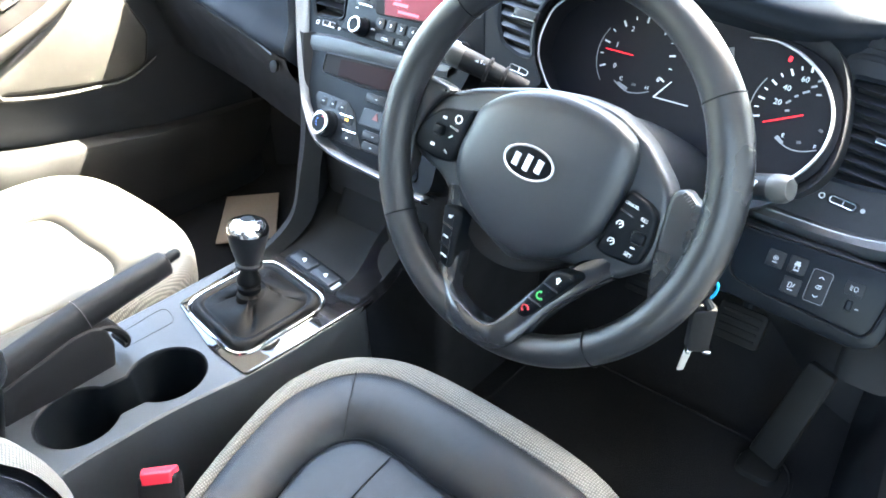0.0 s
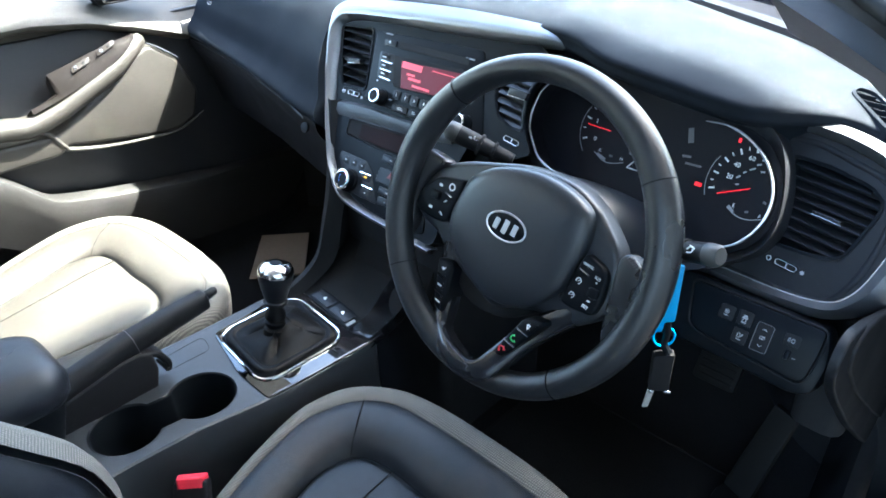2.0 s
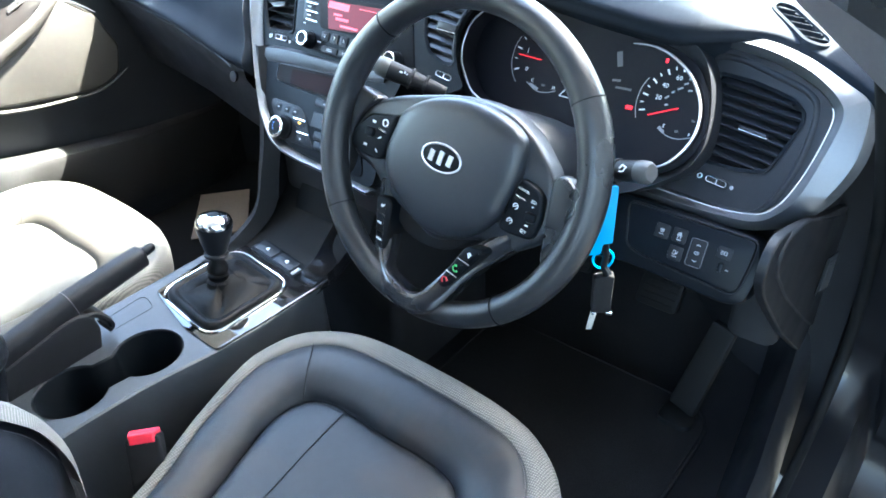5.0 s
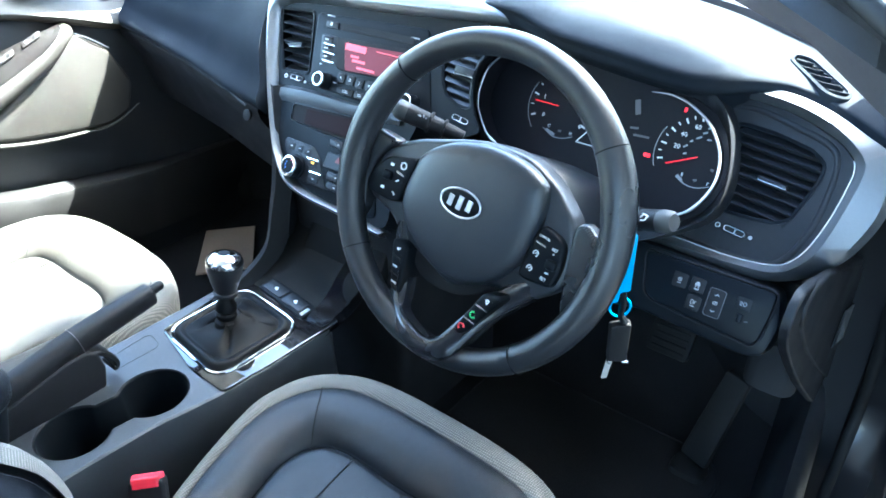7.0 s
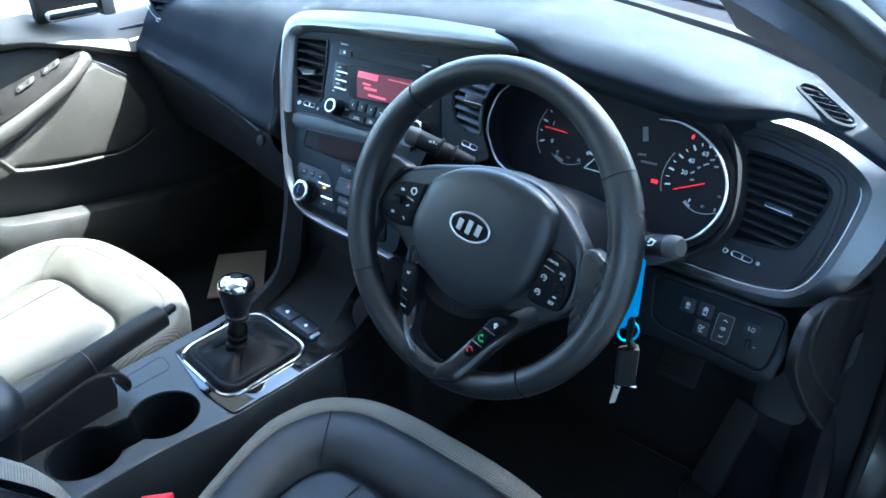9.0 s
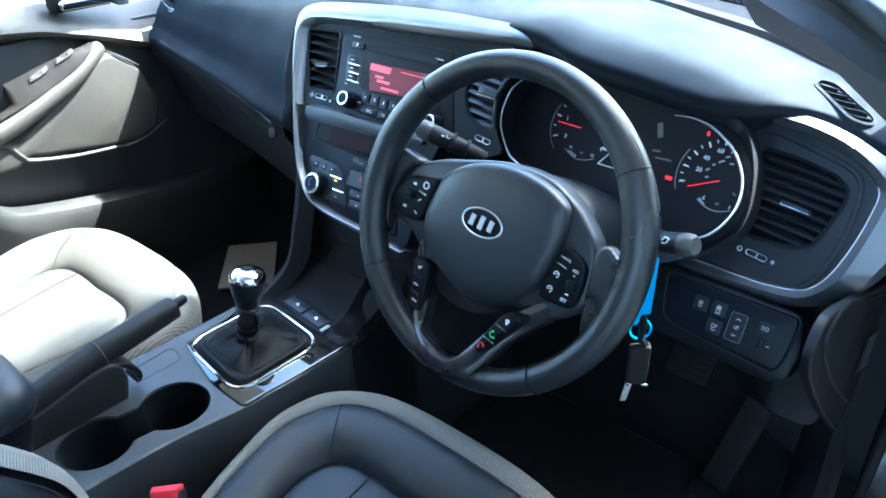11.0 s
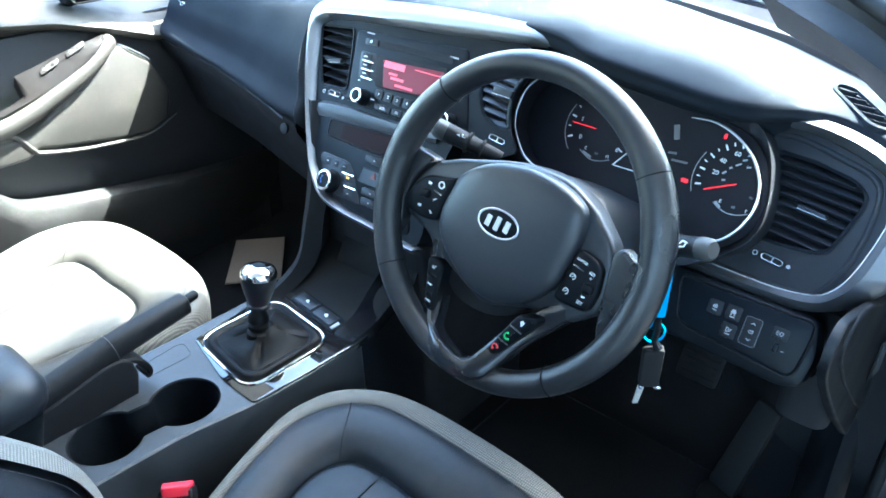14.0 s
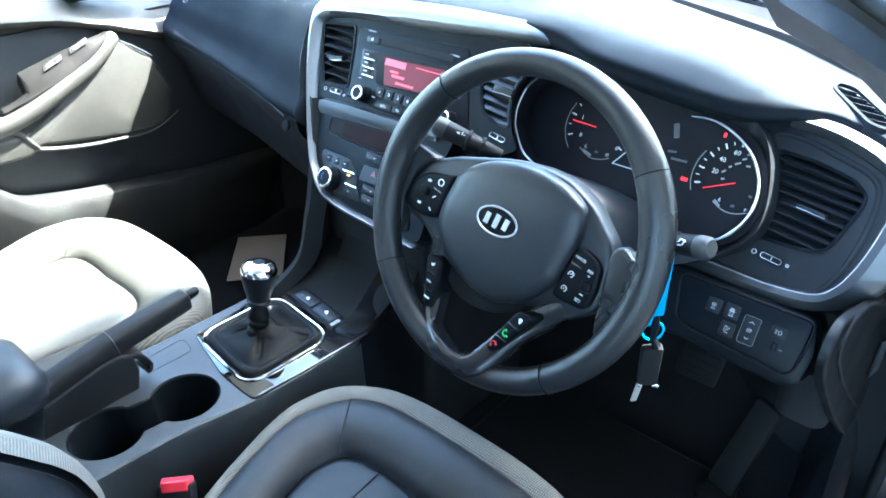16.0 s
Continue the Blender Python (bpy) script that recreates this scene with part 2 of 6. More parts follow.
def slab(bm, f, loop, c0, c1, edge=0.0015, steps=2):
    """A plate on a frame from depth c0 to c1 with a rounded upper edge."""
    loop = [Vector(p) for p in loop]
    layers = [[f.at(p.x, p.y, c0) for p in loop]]
    edge = min(edge, abs(c1 - c0))
    s = 1 if c1 > c0 else -1
    for k in range(steps + 1):
        a = math.pi / 2 * k / steps
        layers.append([f.at(p.x, p.y, c1 - s * edge * (1 - math.sin(a))) for p in inset(loop, edge * (1 - math.cos(a)))])
    return rings(bm, layers)


def ring_plate(bm, f, outer, inner, c_out, c_in, back):
    """A band between two outlines, thick towards the back."""
    m = len(outer)
    lo = [[f.at(*outer[i], back) for i in range(m)], [f.at(*outer[i], c_out) for i in range(m)], [f.at(*inner[i], c_in) for i in range(m)], [f.at(*inner[i], back) for i in range(m)]]
    return rings(bm, lo, cap=(False, False))


def tube(bm, pts, radius, seg=8, closed=False):
    pts = [Vector(p) for p in pts]
    m, loops, side = len(pts), [], None
    for i, p in enumerate(pts):
        d = (pts[(i + 1) % m] - pts[i - 1]) if closed or 0 < i < m - 1 else (pts[1] - pts[0] if i == 0 else pts[-1] - pts[-2])
        d.normalize()
        if side is None:
            side = d.orthogonal().normalized()
        side = (side - d * side.dot(d)).normalized()
        up = d.cross(side)
        r = radius[i] if isinstance(radius, (list, tuple)) else radius
        loops.append([p + (side * math.cos(a) + up * math.sin(a)) * r for a in (2 * math.pi * k / seg for k in range(seg))])
    if closed:
        loops.append(loops[0])
    rings(bm, loops, cap=(not closed, not closed))
    if closed:
        bmesh.ops.remove_doubles(bm, verts=bm.verts, dist=1e-6)
    return bm


def turned(bm, f, profile, a=0.0, b=0.0, seg=28):
    """A turned body on a frame: pairs of radius and height along n."""
    return rings(bm, [[f.at(a + r * math.cos(t), b + r * math.sin(t), c) for t in (2 * math.pi * k / seg for k in range(seg))] for r, c in profile])


def block(bm, lo, hi, edge=0.004):
    """A box with rounded upright and upper edges."""
    f = Frame((0, 0, 0), (1, 0, 0), (0, 1, 0))
    w, h = hi[0] - lo[0], hi[1] - lo[1]
    return slab(bm, f, rounded(w, h, min(edge * 2, w * 0.4, h * 0.4), 3, (lo[0] + hi[0]) / 2, (lo[1] + hi[1]) / 2), lo[2], hi[2], edge)


def bar(bm, f, a, b, w, h, c0, c1, turn=0.0):
    """A small upright bar or dash on a panel."""
    t = radians(turn)
    pts = [(a + x * math.cos(t) - y * math.sin(t), b + x * math.sin(t) + y * math.cos(t)) for x, y in ((-w / 2, -h / 2), (w / 2, -h / 2), (w / 2, h / 2), (-w / 2, h / 2))]
    return rings(bm, [[f.at(*p, c0) for p in pts], [f.at(*p, c1) for p in pts]])


def letters(bm, f, text, size, a, b, c, turn=0.0, thick=0.0002):
    """Words in the built-in font, centred on a place of a panel."""
    cu = bpy.data.curves.new("letters", "FONT")
    cu.body, cu.size, cu.align_x, cu.align_y, cu.extrude, cu.resolution_u = text, size, "CENTER", "CENTER", thick, 2
    ob = bpy.data.objects.new("letters", cu)
    me = bpy.data.meshes.new_from_object(ob)
    m = Matrix((f.u, f.v, f.n)).transposed().to_4x4()
    me.transform(Matrix.Translation(f.at(a, b, c)) @ m @ Matrix.Rotation(radians(turn), 4, "Z"))
    bm.from_mesh(me)
    bpy.data.meshes.remove(me)
    bpy.data.objects.remove(ob)
    bpy.data.curves.remove(cu)
    return bm


B = bmesh.new

STACK = Frame((-0.0700, 0.1500, 0.8200), (1.0000, 0.0000, 0.0000), (-0.0000, 0.4750, 0.8800))
MIDVENT = Frame((0.2000, 0.2090, 0.9300), (1.0000, 0.0000, 0.0000), (-0.0000, 0.4750, 0.8800))
CLUSTER = Frame((0.4000, 0.2450, 0.8600), (1.0000, 0.0000, 0.0000), (-0.0000, 0.4311, 0.9023))
POD = Frame((0.5900, 0.2620, 0.8250), (0.9939, -0.1104, 0.0000), (0.0465, 0.4182, 0.9072))
SWITCHES = Frame((0.5700, 0.2000, 0.7450), (1.0000, 0.0000, 0.0000), (-0.0000, 0.4311, 0.9023))
WHEEL = Frame((0.3700, 0.0000, 0.8800), (0.9994, -0.0131, -0.0324), (0.0349, 0.3744, 0.9266))
FARVENT = Frame((-0.6600, 0.2610, 0.9200), (0.9635, 0.2676, 0.0000), (-0.0939, 0.3381, 0.9364))


def strip(bm, f, lines, back=None):
    """A long band over lines of (a, b) points at their own depths c; back closes it behind."""
    loops = [[f.at(p[0], p[1], c[i] if isinstance(c, list) else c) for i, p in enumerate(line)] for line, c in lines]
    if back is not None:
        loops = [[f.at(p[0], p[1], back) for p in lines[0][0]]] + loops + [[f.at(p[0], p[1], back) for p in lines[-1][0]]]
    return rings(bm, loops, closed=False)


def sheet(bm, rows, thick=0.0):
    """A skin over rows of points in the world, with a thickness along the given way."""
    rings(bm, rows, closed=False)
    if thick:
        bmesh.ops.solidify(bm, geom=bm.faces[:], thickness=thick)
    return bm


# ---- the ground, an added shade canopy and what closes the place ----
bm = B()
rings(bm, [[Vector((x, y, 0)) for x in (-400, -3, 3, 400)] for y in (-400, -4, 4, 400)], closed=False)
structure("ground", bm, TARMAC, "dark grey tarmac of a sunlit car park", "ground")
# unseen addition: roof keeps sun off the driver's side, screen blocks sky
canopy = thing("canopy", (4.0, -2.0, 0.0), "added out-of-view canopy on posts that shades the driver's side", "canopy", kind="structure")
bm = B()
slab(bm, FLAT, [Vector(p) for p in ((1.80, -9.0), (7.0, -9.0), (7.0, 4.10), (3.0, 4.10), (2.475, 4.05), (2.21, 4.019), (2.10, 4.0), (1.80, 4.0))], 7.0, 7.3, 0.03)
part("shade_roof", bm, RENDERED, canopy)
bm = B()
block(bm, (4.4, -9.0, 0.0), (4.55, 3.9, 4.5), 0.02)
part("sky_block_screen", bm, RENDERED, canopy)
for x, y in ((6.6, 3.6), (6.6, -8.6), (2.6, -8.6), (2.9, 3.7)):
    bm = B()
    block(bm, (x - 0.1, y - 0.1, 0.0), (x + 0.1, y + 0.1, 7.0), 0.02)
    part("shade_post", bm, RENDERED, canopy)

bm = B()
rows = []
for y, z in ((0.06, 1.335), (-0.2, 1.37), (-0.8, 1.385), (-1.5, 1.36)):
    rows.append([Vector((x, y, z - 0.12 * abs(x / 0.62) ** 4)) for x in np.linspace(-0.62, 0.62, 13)])
sheet(bm, rows, 0.03)
structure("ceiling", bm, LINER, "light grey fabric headlining of the car roof", "ceiling")

bm = B()
rings(bm, [[Vector((x, y, z)) for x in np.linspace(-0.78, 0.72, 10)] for y, z in ((-1.6, 0.30), (-0.7, 0.30), (-0.2, 0.30), (0.42, 0.30), (0.52, 0.33), (0.62, 0.45), (0.70, 0.60))], closed=False)
structure("floor", bm, CARPET, "black carpet of the car floor and footwells", "floor")

# added out of view to cut the daylight coming from behind
bm = B()
block(bm, (-0.74, -1.62, 0.2), (0.72, -1.58, 1.30), 0.01)
structure("wall_south", bm, PLASTIC, "unseen plain black panel closing the cabin behind the seats", "wall")

# unseen side panels, likewise added to hold back light
for name, x in (("wall_east", 0.70), ("wall_west", -0.76)):
    bm = B()
    block(bm, (x, -1.6, 0.2), (x + 0.04, -0.86, 1.27), 0.01)
    structure(name, bm, PLASTIC, "unseen plain dark panel closing the car's side behind the front seats", "wall")

# windscreen, with the black band along its foot
edge = [(-0.72, 0.48), (-0.60, 0.54), (-0.35, 0.63), (0.0, 0.78), (0.35, 0.625), (0.60, 0.50), (0.72, 0.46)]
head = [(-0.56, 0.02), (-0.48, 0.04), (-0.25, 0.06), (0.0, 0.07), (0.25, 0.06), (0.48, 0.04), (0.56, 0.02)]
bm = B()
rings(bm, [[Vector((x * 1.01, y + 0.012, z)) for x, y in [(-0.76, 0.3)] + edge + [(0.74, 0.45)]] for z in (0.985, 0.15)], closed=False)
structure("bulkhead", bm, DARK, "black bulkhead between cabin and engine", "wall")
bm = B()
rings(bm, [[Vector((x0 + (x1 - x0) * t, y0 + (y1 - y0) * t, 0.985 + 0.355 * t + 0.05 * t * (1 - t))) for (x0, y0), (x1, y1) in zip(edge, head)] for t in np.linspace(0, 1, 7)], closed=False)
screen = structure("window_1", bm, GLASS, "clear curved windscreen above the dashboard", "windscreen")
screen.visible_shadow = False
bm = B()
rings(bm, [[Vector((x * 0.99, y - d, z)) for x, y in edge] for d, z in ((-0.40, 0.990), (-0.05, 0.997), (0.0, 0.994), (0.028, 0.990), (0.034, 0.965))], closed=False)
tagged(part("frit_band", bm, FACE, screen), "black band at the foot of the windscreen")

# ---- driver's side pillar and door opening ----
pillar = thing("trim", (0.66, 0.4, 0.95), "dark grey trim of the windscreen pillar beside the dashboard", "pillar trim", kind="structure")
P0 = [(0.559, 0.200, 1.077), (0.631, 0.170, 1.062), (0.705, 0.140, 1.023)]
P1 = [(0.524, 0.180, 1.120), (0.599, 0.150, 1.100), (0.700, 0.110, 1.067)]
P2 = [(0.601, 0.170, 1.131), (0.652, 0.130, 1.120), (0.696, 0.080, 1.110)]
P3 = [(0.626, 0.150, 1.137), (0.668, 0.110, 1.127), (0.695, 0.070, 1.123)]
P4 = [(0.647, 0.130, 1.143), (0.677, 0.090, 1.137), (0.694, 0.060, 1.135)]


def stretched(line, back=0.5, ahead=0.5):
    a, b, c = (Vector(p) for p in line)
    return [a + (a - b) * ahead, a, b, c, c + (c - b) * back]


Q = [stretched(p, 1.2, 0.25) for p in (P0, P1, P2, P3, P4)]
bm = B()
sheet(bm, [Q[0], [p * 0.5 + q * 0.5 + Vector((0.006, -0.008, 0.004)) for p, q in zip(Q[0], Q[1])], Q[1]], 0.004)
part("pillar_cover", bm, PILLAR, pillar)
bm = B()
sheet(bm, [Q[1], [p * 0.5 + q * 0.5 + Vector((0.0, 0.015, 0.0)) for p, q in zip(Q[1], Q[2])], Q[2]], 0.004)
part("pillar_side", bm, PLASTIC, pillar)
bm = B()
tube(bm, curve_through([p * 0.5 + q * 0.5 for p, q in zip(Q[2], Q[3])], 5), 0.009, 10)
part("weather_strip", bm, RUBBER, pillar)
bm = B()
tube(bm, curve_through([p + Vector((0.01, 0, 0.006)) for p in Q[4]], 5), 0.007, 10)
part("outer_seal", bm, PILLAR, pillar)


def holed_face(bm, f, outer, holes, c, back):
    """A face plate with openings, and a wall round its outer edge."""
    edges = []
    for loop in (outer, *holes):
        vs = [bm.verts.new(f.at(p[0], p[1], c)) for p in loop]
        edges += [bm.edges.new((vs[i], vs[(i + 1) % len(vs)])) for i in range(len(vs))]
    bmesh.ops.triangle_fill(bm, use_beauty=True, edges=edges)
    rings(bm, [[f.at(p[0], p[1], h) for p in outer] for h in (c, back)], cap=(False, False))


VENT_A = [(-0.1070, 0.1602), (-0.0370, 0.1660), (-0.0250, 0.1204), (-0.0150, 0.0729), (-0.0690, 0.0685), (-0.0930, 0.1172)]
VENT_B = [(-0.0370, 0.0200), (-0.0100, 0.0400), (0.0180, 0.0440), (0.0280, 0.0385), (0.0190, 0.0230), (0.0160, 0.0035), (0.0205, -0.0205), (0.0280, -0.0375), (0.0111, -0.0385), (-0.0154, -0.0290), (-0.0290, -0.0080)]
VENT_C = [(-0.0530, 0.0990), (-0.0094, 0.0990), (0.0393, 0.0915), (0.0563, 0.0810), (0.0575, 0.0655), (0.0500, 0.0350), (0.0432, 0.0110), (0.0305, 0.0020), (0.0000, -0.0020), (-0.0404, -0.0045), (-0.0425, 0.0079), (-0.0440, 0.0475), (-0.0470, 0.0792)]


def opening(loop, d=0.001):
    return inset(corners([Vector(p) for p in loop], 0.006, 3), -d)


# ---- dashboard ----
dashboard = thing("dashboard", (0.0, 0.4, 0.6), "black soft-touch dashboard with silver trim under the windscreen", "dashboard")
SECTIONS = {}


def section(x, *points):
    """An outline across the dashboard at one place along it, from the windscreen to under the lip."""
    SECTIONS[x] = points


section(-0.72, (0.500, 0.950), (0.460, 0.975), (0.40, 0.975), (0.307, 0.955), (0.267, 0.915), (0.250, 0.885), (0.224, 0.852), (0.30, 0.79))
section(-0.60, (0.560, 0.955), (0.480, 0.985), (0.39, 0.985), (0.287, 0.962), (0.252, 0.915), (0.234, 0.876), (0.210, 0.848), (0.29, 0.79))
section(-0.45, (0.600, 0.960), (0.500, 0.995), (0.37, 0.995), (0.276, 0.970), (0.236, 0.910), (0.220, 0.865), (0.190, 0.840), (0.27, 0.78))
section(-0.30, (0.660, 0.965), (0.520, 1.005), (0.36, 1.005), (0.262, 0.985), (0.208, 0.920), (0.185, 0.865), (0.160, 0.831), (0.24, 0.77))
section(-0.214, (0.700, 0.965), (0.540, 1.010), (0.36, 1.010), (0.250, 0.990), (0.188, 0.925), (0.157, 0.864), (0.136, 0.826), (0.22, 0.76))
section(-0.200, (0.705, 0.966), (0.540, 1.011), (0.36, 1.011), (0.250, 0.990), (0.190, 0.927), (0.162, 0.870), (0.143, 0.830), (0.23, 0.76))
section(-0.176, (0.715, 0.968), (0.540, 1.015), (0.38, 1.018), (0.280, 1.002), (0.262, 0.960), (0.250, 0.920), (0.250, 0.880), (0.30, 0.80))
section(0.00, (0.790, 0.970), (0.550, 1.020), (0.38, 1.026), (0.285, 1.014), (0.280, 0.990), (0.280, 0.940), (0.280, 0.890), (0.31, 0.80))
section(0.15, (0.730, 0.970), (0.540, 1.018), (0.38, 1.032), (0.2690, 1.0213), (0.262, 1.006), (0.270, 0.985), (0.300, 0.970), (0.36, 0.85))
section(0.26, (0.670, 0.970), (0.520, 1.014), (0.34, 1.031), (0.2466, 1.0261), (0.240, 1.012), (0.250, 0.995), (0.290, 0.980), (0.37, 0.88))
section(0.33, (0.640, 0.969), (0.500, 1.007), (0.32, 1.020), (0.2246, 1.0161), (0.218, 1.002), (0.228, 0.987), (0.275, 0.973), (0.36, 0.88))
section(0.43, (0.600, 0.968), (0.480, 0.996), (0.31, 1.010), (0.2186, 1.0071), (0.212, 0.993), (0.222, 0.978), (0.270, 0.963), (0.35, 0.88))
section(0.51, (0.570, 0.967), (0.460, 0.982), (0.31, 0.994), (0.2346, 0.9933), (0.228, 0.980), (0.238, 0.967), (0.280, 0.952), (0.36, 0.88))
section(0.555, (0.550, 0.966), (0.450, 0.975), (0.37, 0.980), (0.3138, 0.9740), (0.308, 0.964), (0.312, 0.955), (0.335, 0.940), (0.38, 0.88))
section(0.60, (0.530, 0.964), (0.450, 0.968), (0.38, 0.970), (0.3390, 0.9650), (0.334, 0.958), (0.336, 0.948), (0.345, 0.935), (0.38, 0.88))
section(0.66, (0.510, 0.958), (0.430, 0.960), (0.37, 0.958), (0.3290, 0.9510), (0.324, 0.943), (0.326, 0.933), (0.335, 0.92), (0.37, 0.87))
section(0.72, (0.480, 0.945), (0.410, 0.945), (0.35, 0.940), (0.3084, 0.9310), (0.303, 0.923), (0.306, 0.913), (0.320, 0.90), (0.36, 0.86))


def blended(values, n):
    """Rows between rows of numbers, smoothly."""
    v = [np.array(r, float) for r in values]
    out = []
    for i in range(len(v) - 1):
        p0, p1, p2, p3 = v[max(i - 1, 0)], v[i], v[i + 1], v[min(i + 2, len(v) - 1)]
        for s in range(n):
            t = s / n
            out.append(0.5 * (2 * p1 + (p2 - p0) * t + (2 * p0 - 5 * p1 + 4 * p2 - p3) * t * t + (3 * p1 - p0 - 3 * p2 + p3) * t ** 3))
    return out + [v[-1]]


DEMIST = Frame((0.606, 0.370, 0.9695), (0.76, -0.62, -0.186), (0.60, 0.79, -0.10))
rows = []
for r in blended([[x, *(v for p in SECTIONS[x] for v in p)] for x in sorted(SECTIONS)], 8):
    near = max(0.0, 1 - abs(r[0] + 0.205) / 0.05)
    slant = (0, 0, 0, 0.0, 0.012, 0.036, 0.052, 0.052)
    prof = blended([(r[0] + near * slant[i], r[1 + 2 * i], r[2 + 2 * i]) for i in range(8)], 12)
    rows.append([Vector(p) for p in prof])
bm = B()
rings(bm, rows, closed=False)
gone = []
for face in bm.faces:
    d = face.calc_center_median() - DEMIST.o
    if abs(d.dot(DEMIST.n)) < 0.02 and (d.dot(DEMIST.u) / 0.050) ** 2 + (d.dot(DEMIST.v) / 0.015) ** 2 < 1:
        gone.append(face)
bmesh.ops.delete(bm, geom=gone, context="FACES")
part("upper_pad", bm, PAD, dashboard, "black grained vinyl dashboard top", angle=60)

# passenger side: lower pad and glovebox
bm = B()
low = []
for x, y, z in ((-0.72, 0.227, 0.845), (-0.60, 0.213, 0.842), (-0.45, 0.194, 0.834), (-0.30, 0.164, 0.825), (-0.20, 0.140, 0.818)):
    low.append([Vector((x + (0.03 if x > -0.25 else 0), y + dy, z + dz)) for dy, dz in ((0.02, 0.01), (0.0, -0.002), (0.004, -0.02), (0.03, -0.06), (0.06, -0.16), (0.16, -0.24), (0.30, -0.28))])
rings(bm, low, closed=False)
part("glovebox_lid", bm, BLACK, dashboard, "black glovebox lid under the passenger pad")
bm = B()
tube(bm, curve_through([(-0.72, 0.225, 0.853), (-0.60, 0.211, 0.849), (-0.45, 0.191, 0.841), (-0.30, 0.161, 0.832), (-0.19, 0.132, 0.823)], 5), 0.0018, 6)
part("pad_seam", bm, HOOD, dashboard)
bm = B()
turned(bm, Frame((-0.20, 0.143, 0.80), (1, 0, 0), (0, 0.3, 0.95)), [(0.009, 0), (0.009, 0.004), (0.006, 0.005)])
part("glovebox_lock", bm, BLACK, dashboard)

# centre stack: fascia and its silver frame
OUTER = [(0.3300, 0.2075), (0.3130, 0.2200), (0.2900, 0.2265), (0.2456, 0.2275), (0.1435, 0.2259), (0.0320, 0.2186), (-0.0784, 0.2068), (-0.1216, 0.1942), (-0.1371, 0.1730), (-0.1330, 0.1355), (-0.1135, 0.0815), (-0.0815, 0.0114), (-0.0533, -0.0392), (-0.0344, -0.0677), (0.0001, -0.1007), (0.0522, -0.1131), (0.1360, -0.1176), (0.2140, -0.1234)]
RIDGE = [(0.3290, 0.2060), (0.3120, 0.2085), (0.2860, 0.2070), (0.2420, 0.2045), (0.1380, 0.1978), (0.0300, 0.1900), (-0.0720, 0.1815), (-0.1060, 0.1725), (-0.1190, 0.1560), (-0.1170, 0.1330), (-0.1010, 0.0840), (-0.0700, 0.0139), (-0.0450, -0.0374), (-0.0252, -0.0654), (0.0080, -0.0950), (0.0560, -0.1070), (0.1400, -0.1115), (0.2180, -0.1175)]
INNER = [(0.3230, 0.2045), (0.3080, 0.2030), (0.2767, 0.1995), (0.2350, 0.1960), (0.1350, 0.1885), (0.0250, 0.1830), (-0.0700, 0.1755), (-0.0980, 0.1680), (-0.1080, 0.1550), (-0.1031, 0.1320), (-0.0900, 0.0860), (-0.0640, 0.0139), (-0.0400, -0.0360), (-0.0205, -0.0625), (0.0120, -0.0905), (0.0590, -0.1030), (0.1400, -0.1080), (0.2180, -0.1145)]
bm = B()
lines = [curve_through(l, 5) for l in (OUTER, RIDGE, INNER)]
fade = [min(1.0, i / 9) for i in range(len(lines[0]))]
mids = [[p.lerp(q, 0.5) for p, q in zip(lines[0], lines[1])], [p.lerp(q, 0.85) for p, q in zip(lines[0], lines[1])]]
strip(bm, STACK, [(lines[0], [0.006 * k for k in fade]), (mids[0], [0.0125 * k for k in fade]), (mids[1], [0.0148 * k for k in fade]), (lines[1], [0.0140 * k for k in fade]), (lines[2], 0.001)], back=-0.012)
part("stack_frame", bm, FRAME, dashboard, "satin silver frame round the centre stack", angle=50)
bm = B()
slab(bm, STACK, corners([(-0.05, 0.180), (0.295, 0.198), (0.285, 0.16), (0.26, 0.12), (0.25, 0.05), (0.22, 0.0), (0.20, -0.10), (0.03, -0.085), (-0.04, 0.0)], 0.01, 2), -0.050, -0.037, 0.002)
part("stack_backing", bm, BLACK, dashboard)
bm = B()
face = [Vector(p) for p in INNER[3:]] + [Vector((0.2070, -0.0036)), Vector((0.2230, 0.0577))]
holed_face(bm, STACK, corners(face, 0.02, 3), [opening(VENT_A)], 0.0, -0.03)
part("stack_fascia", bm, SMOOTH, dashboard)
# step between radio and heater controls
bm = B()
upper, lower = [(-0.0771, 0.0396), (-0.0464, 0.0463), (0.006, 0.0495), (0.082, 0.0487), (0.1513, 0.0519), (0.1945, 0.0546)], [(-0.072, 0.0168), (-0.0358, 0.0204), (0.0162, 0.0242), (0.0898, 0.0292), (0.1474, 0.0328), (0.1906, 0.0368)]
strip(bm, STACK, [(curve_through(upper, 4), -0.001), (curve_through([(a * 0.8 + c * 0.2, b * 0.8 + d * 0.2) for (a, b), (c, d) in zip(upper, lower)], 4), 0.0058), (curve_through([(a * 0.35 + c * 0.65, b * 0.35 + d * 0.65) for (a, b), (c, d) in zip(upper, lower)], 4), 0.0064), (curve_through(lower, 4), 0.0022)], back=-0.008)
part("stack_ledge", bm, CONSOLE, dashboard)
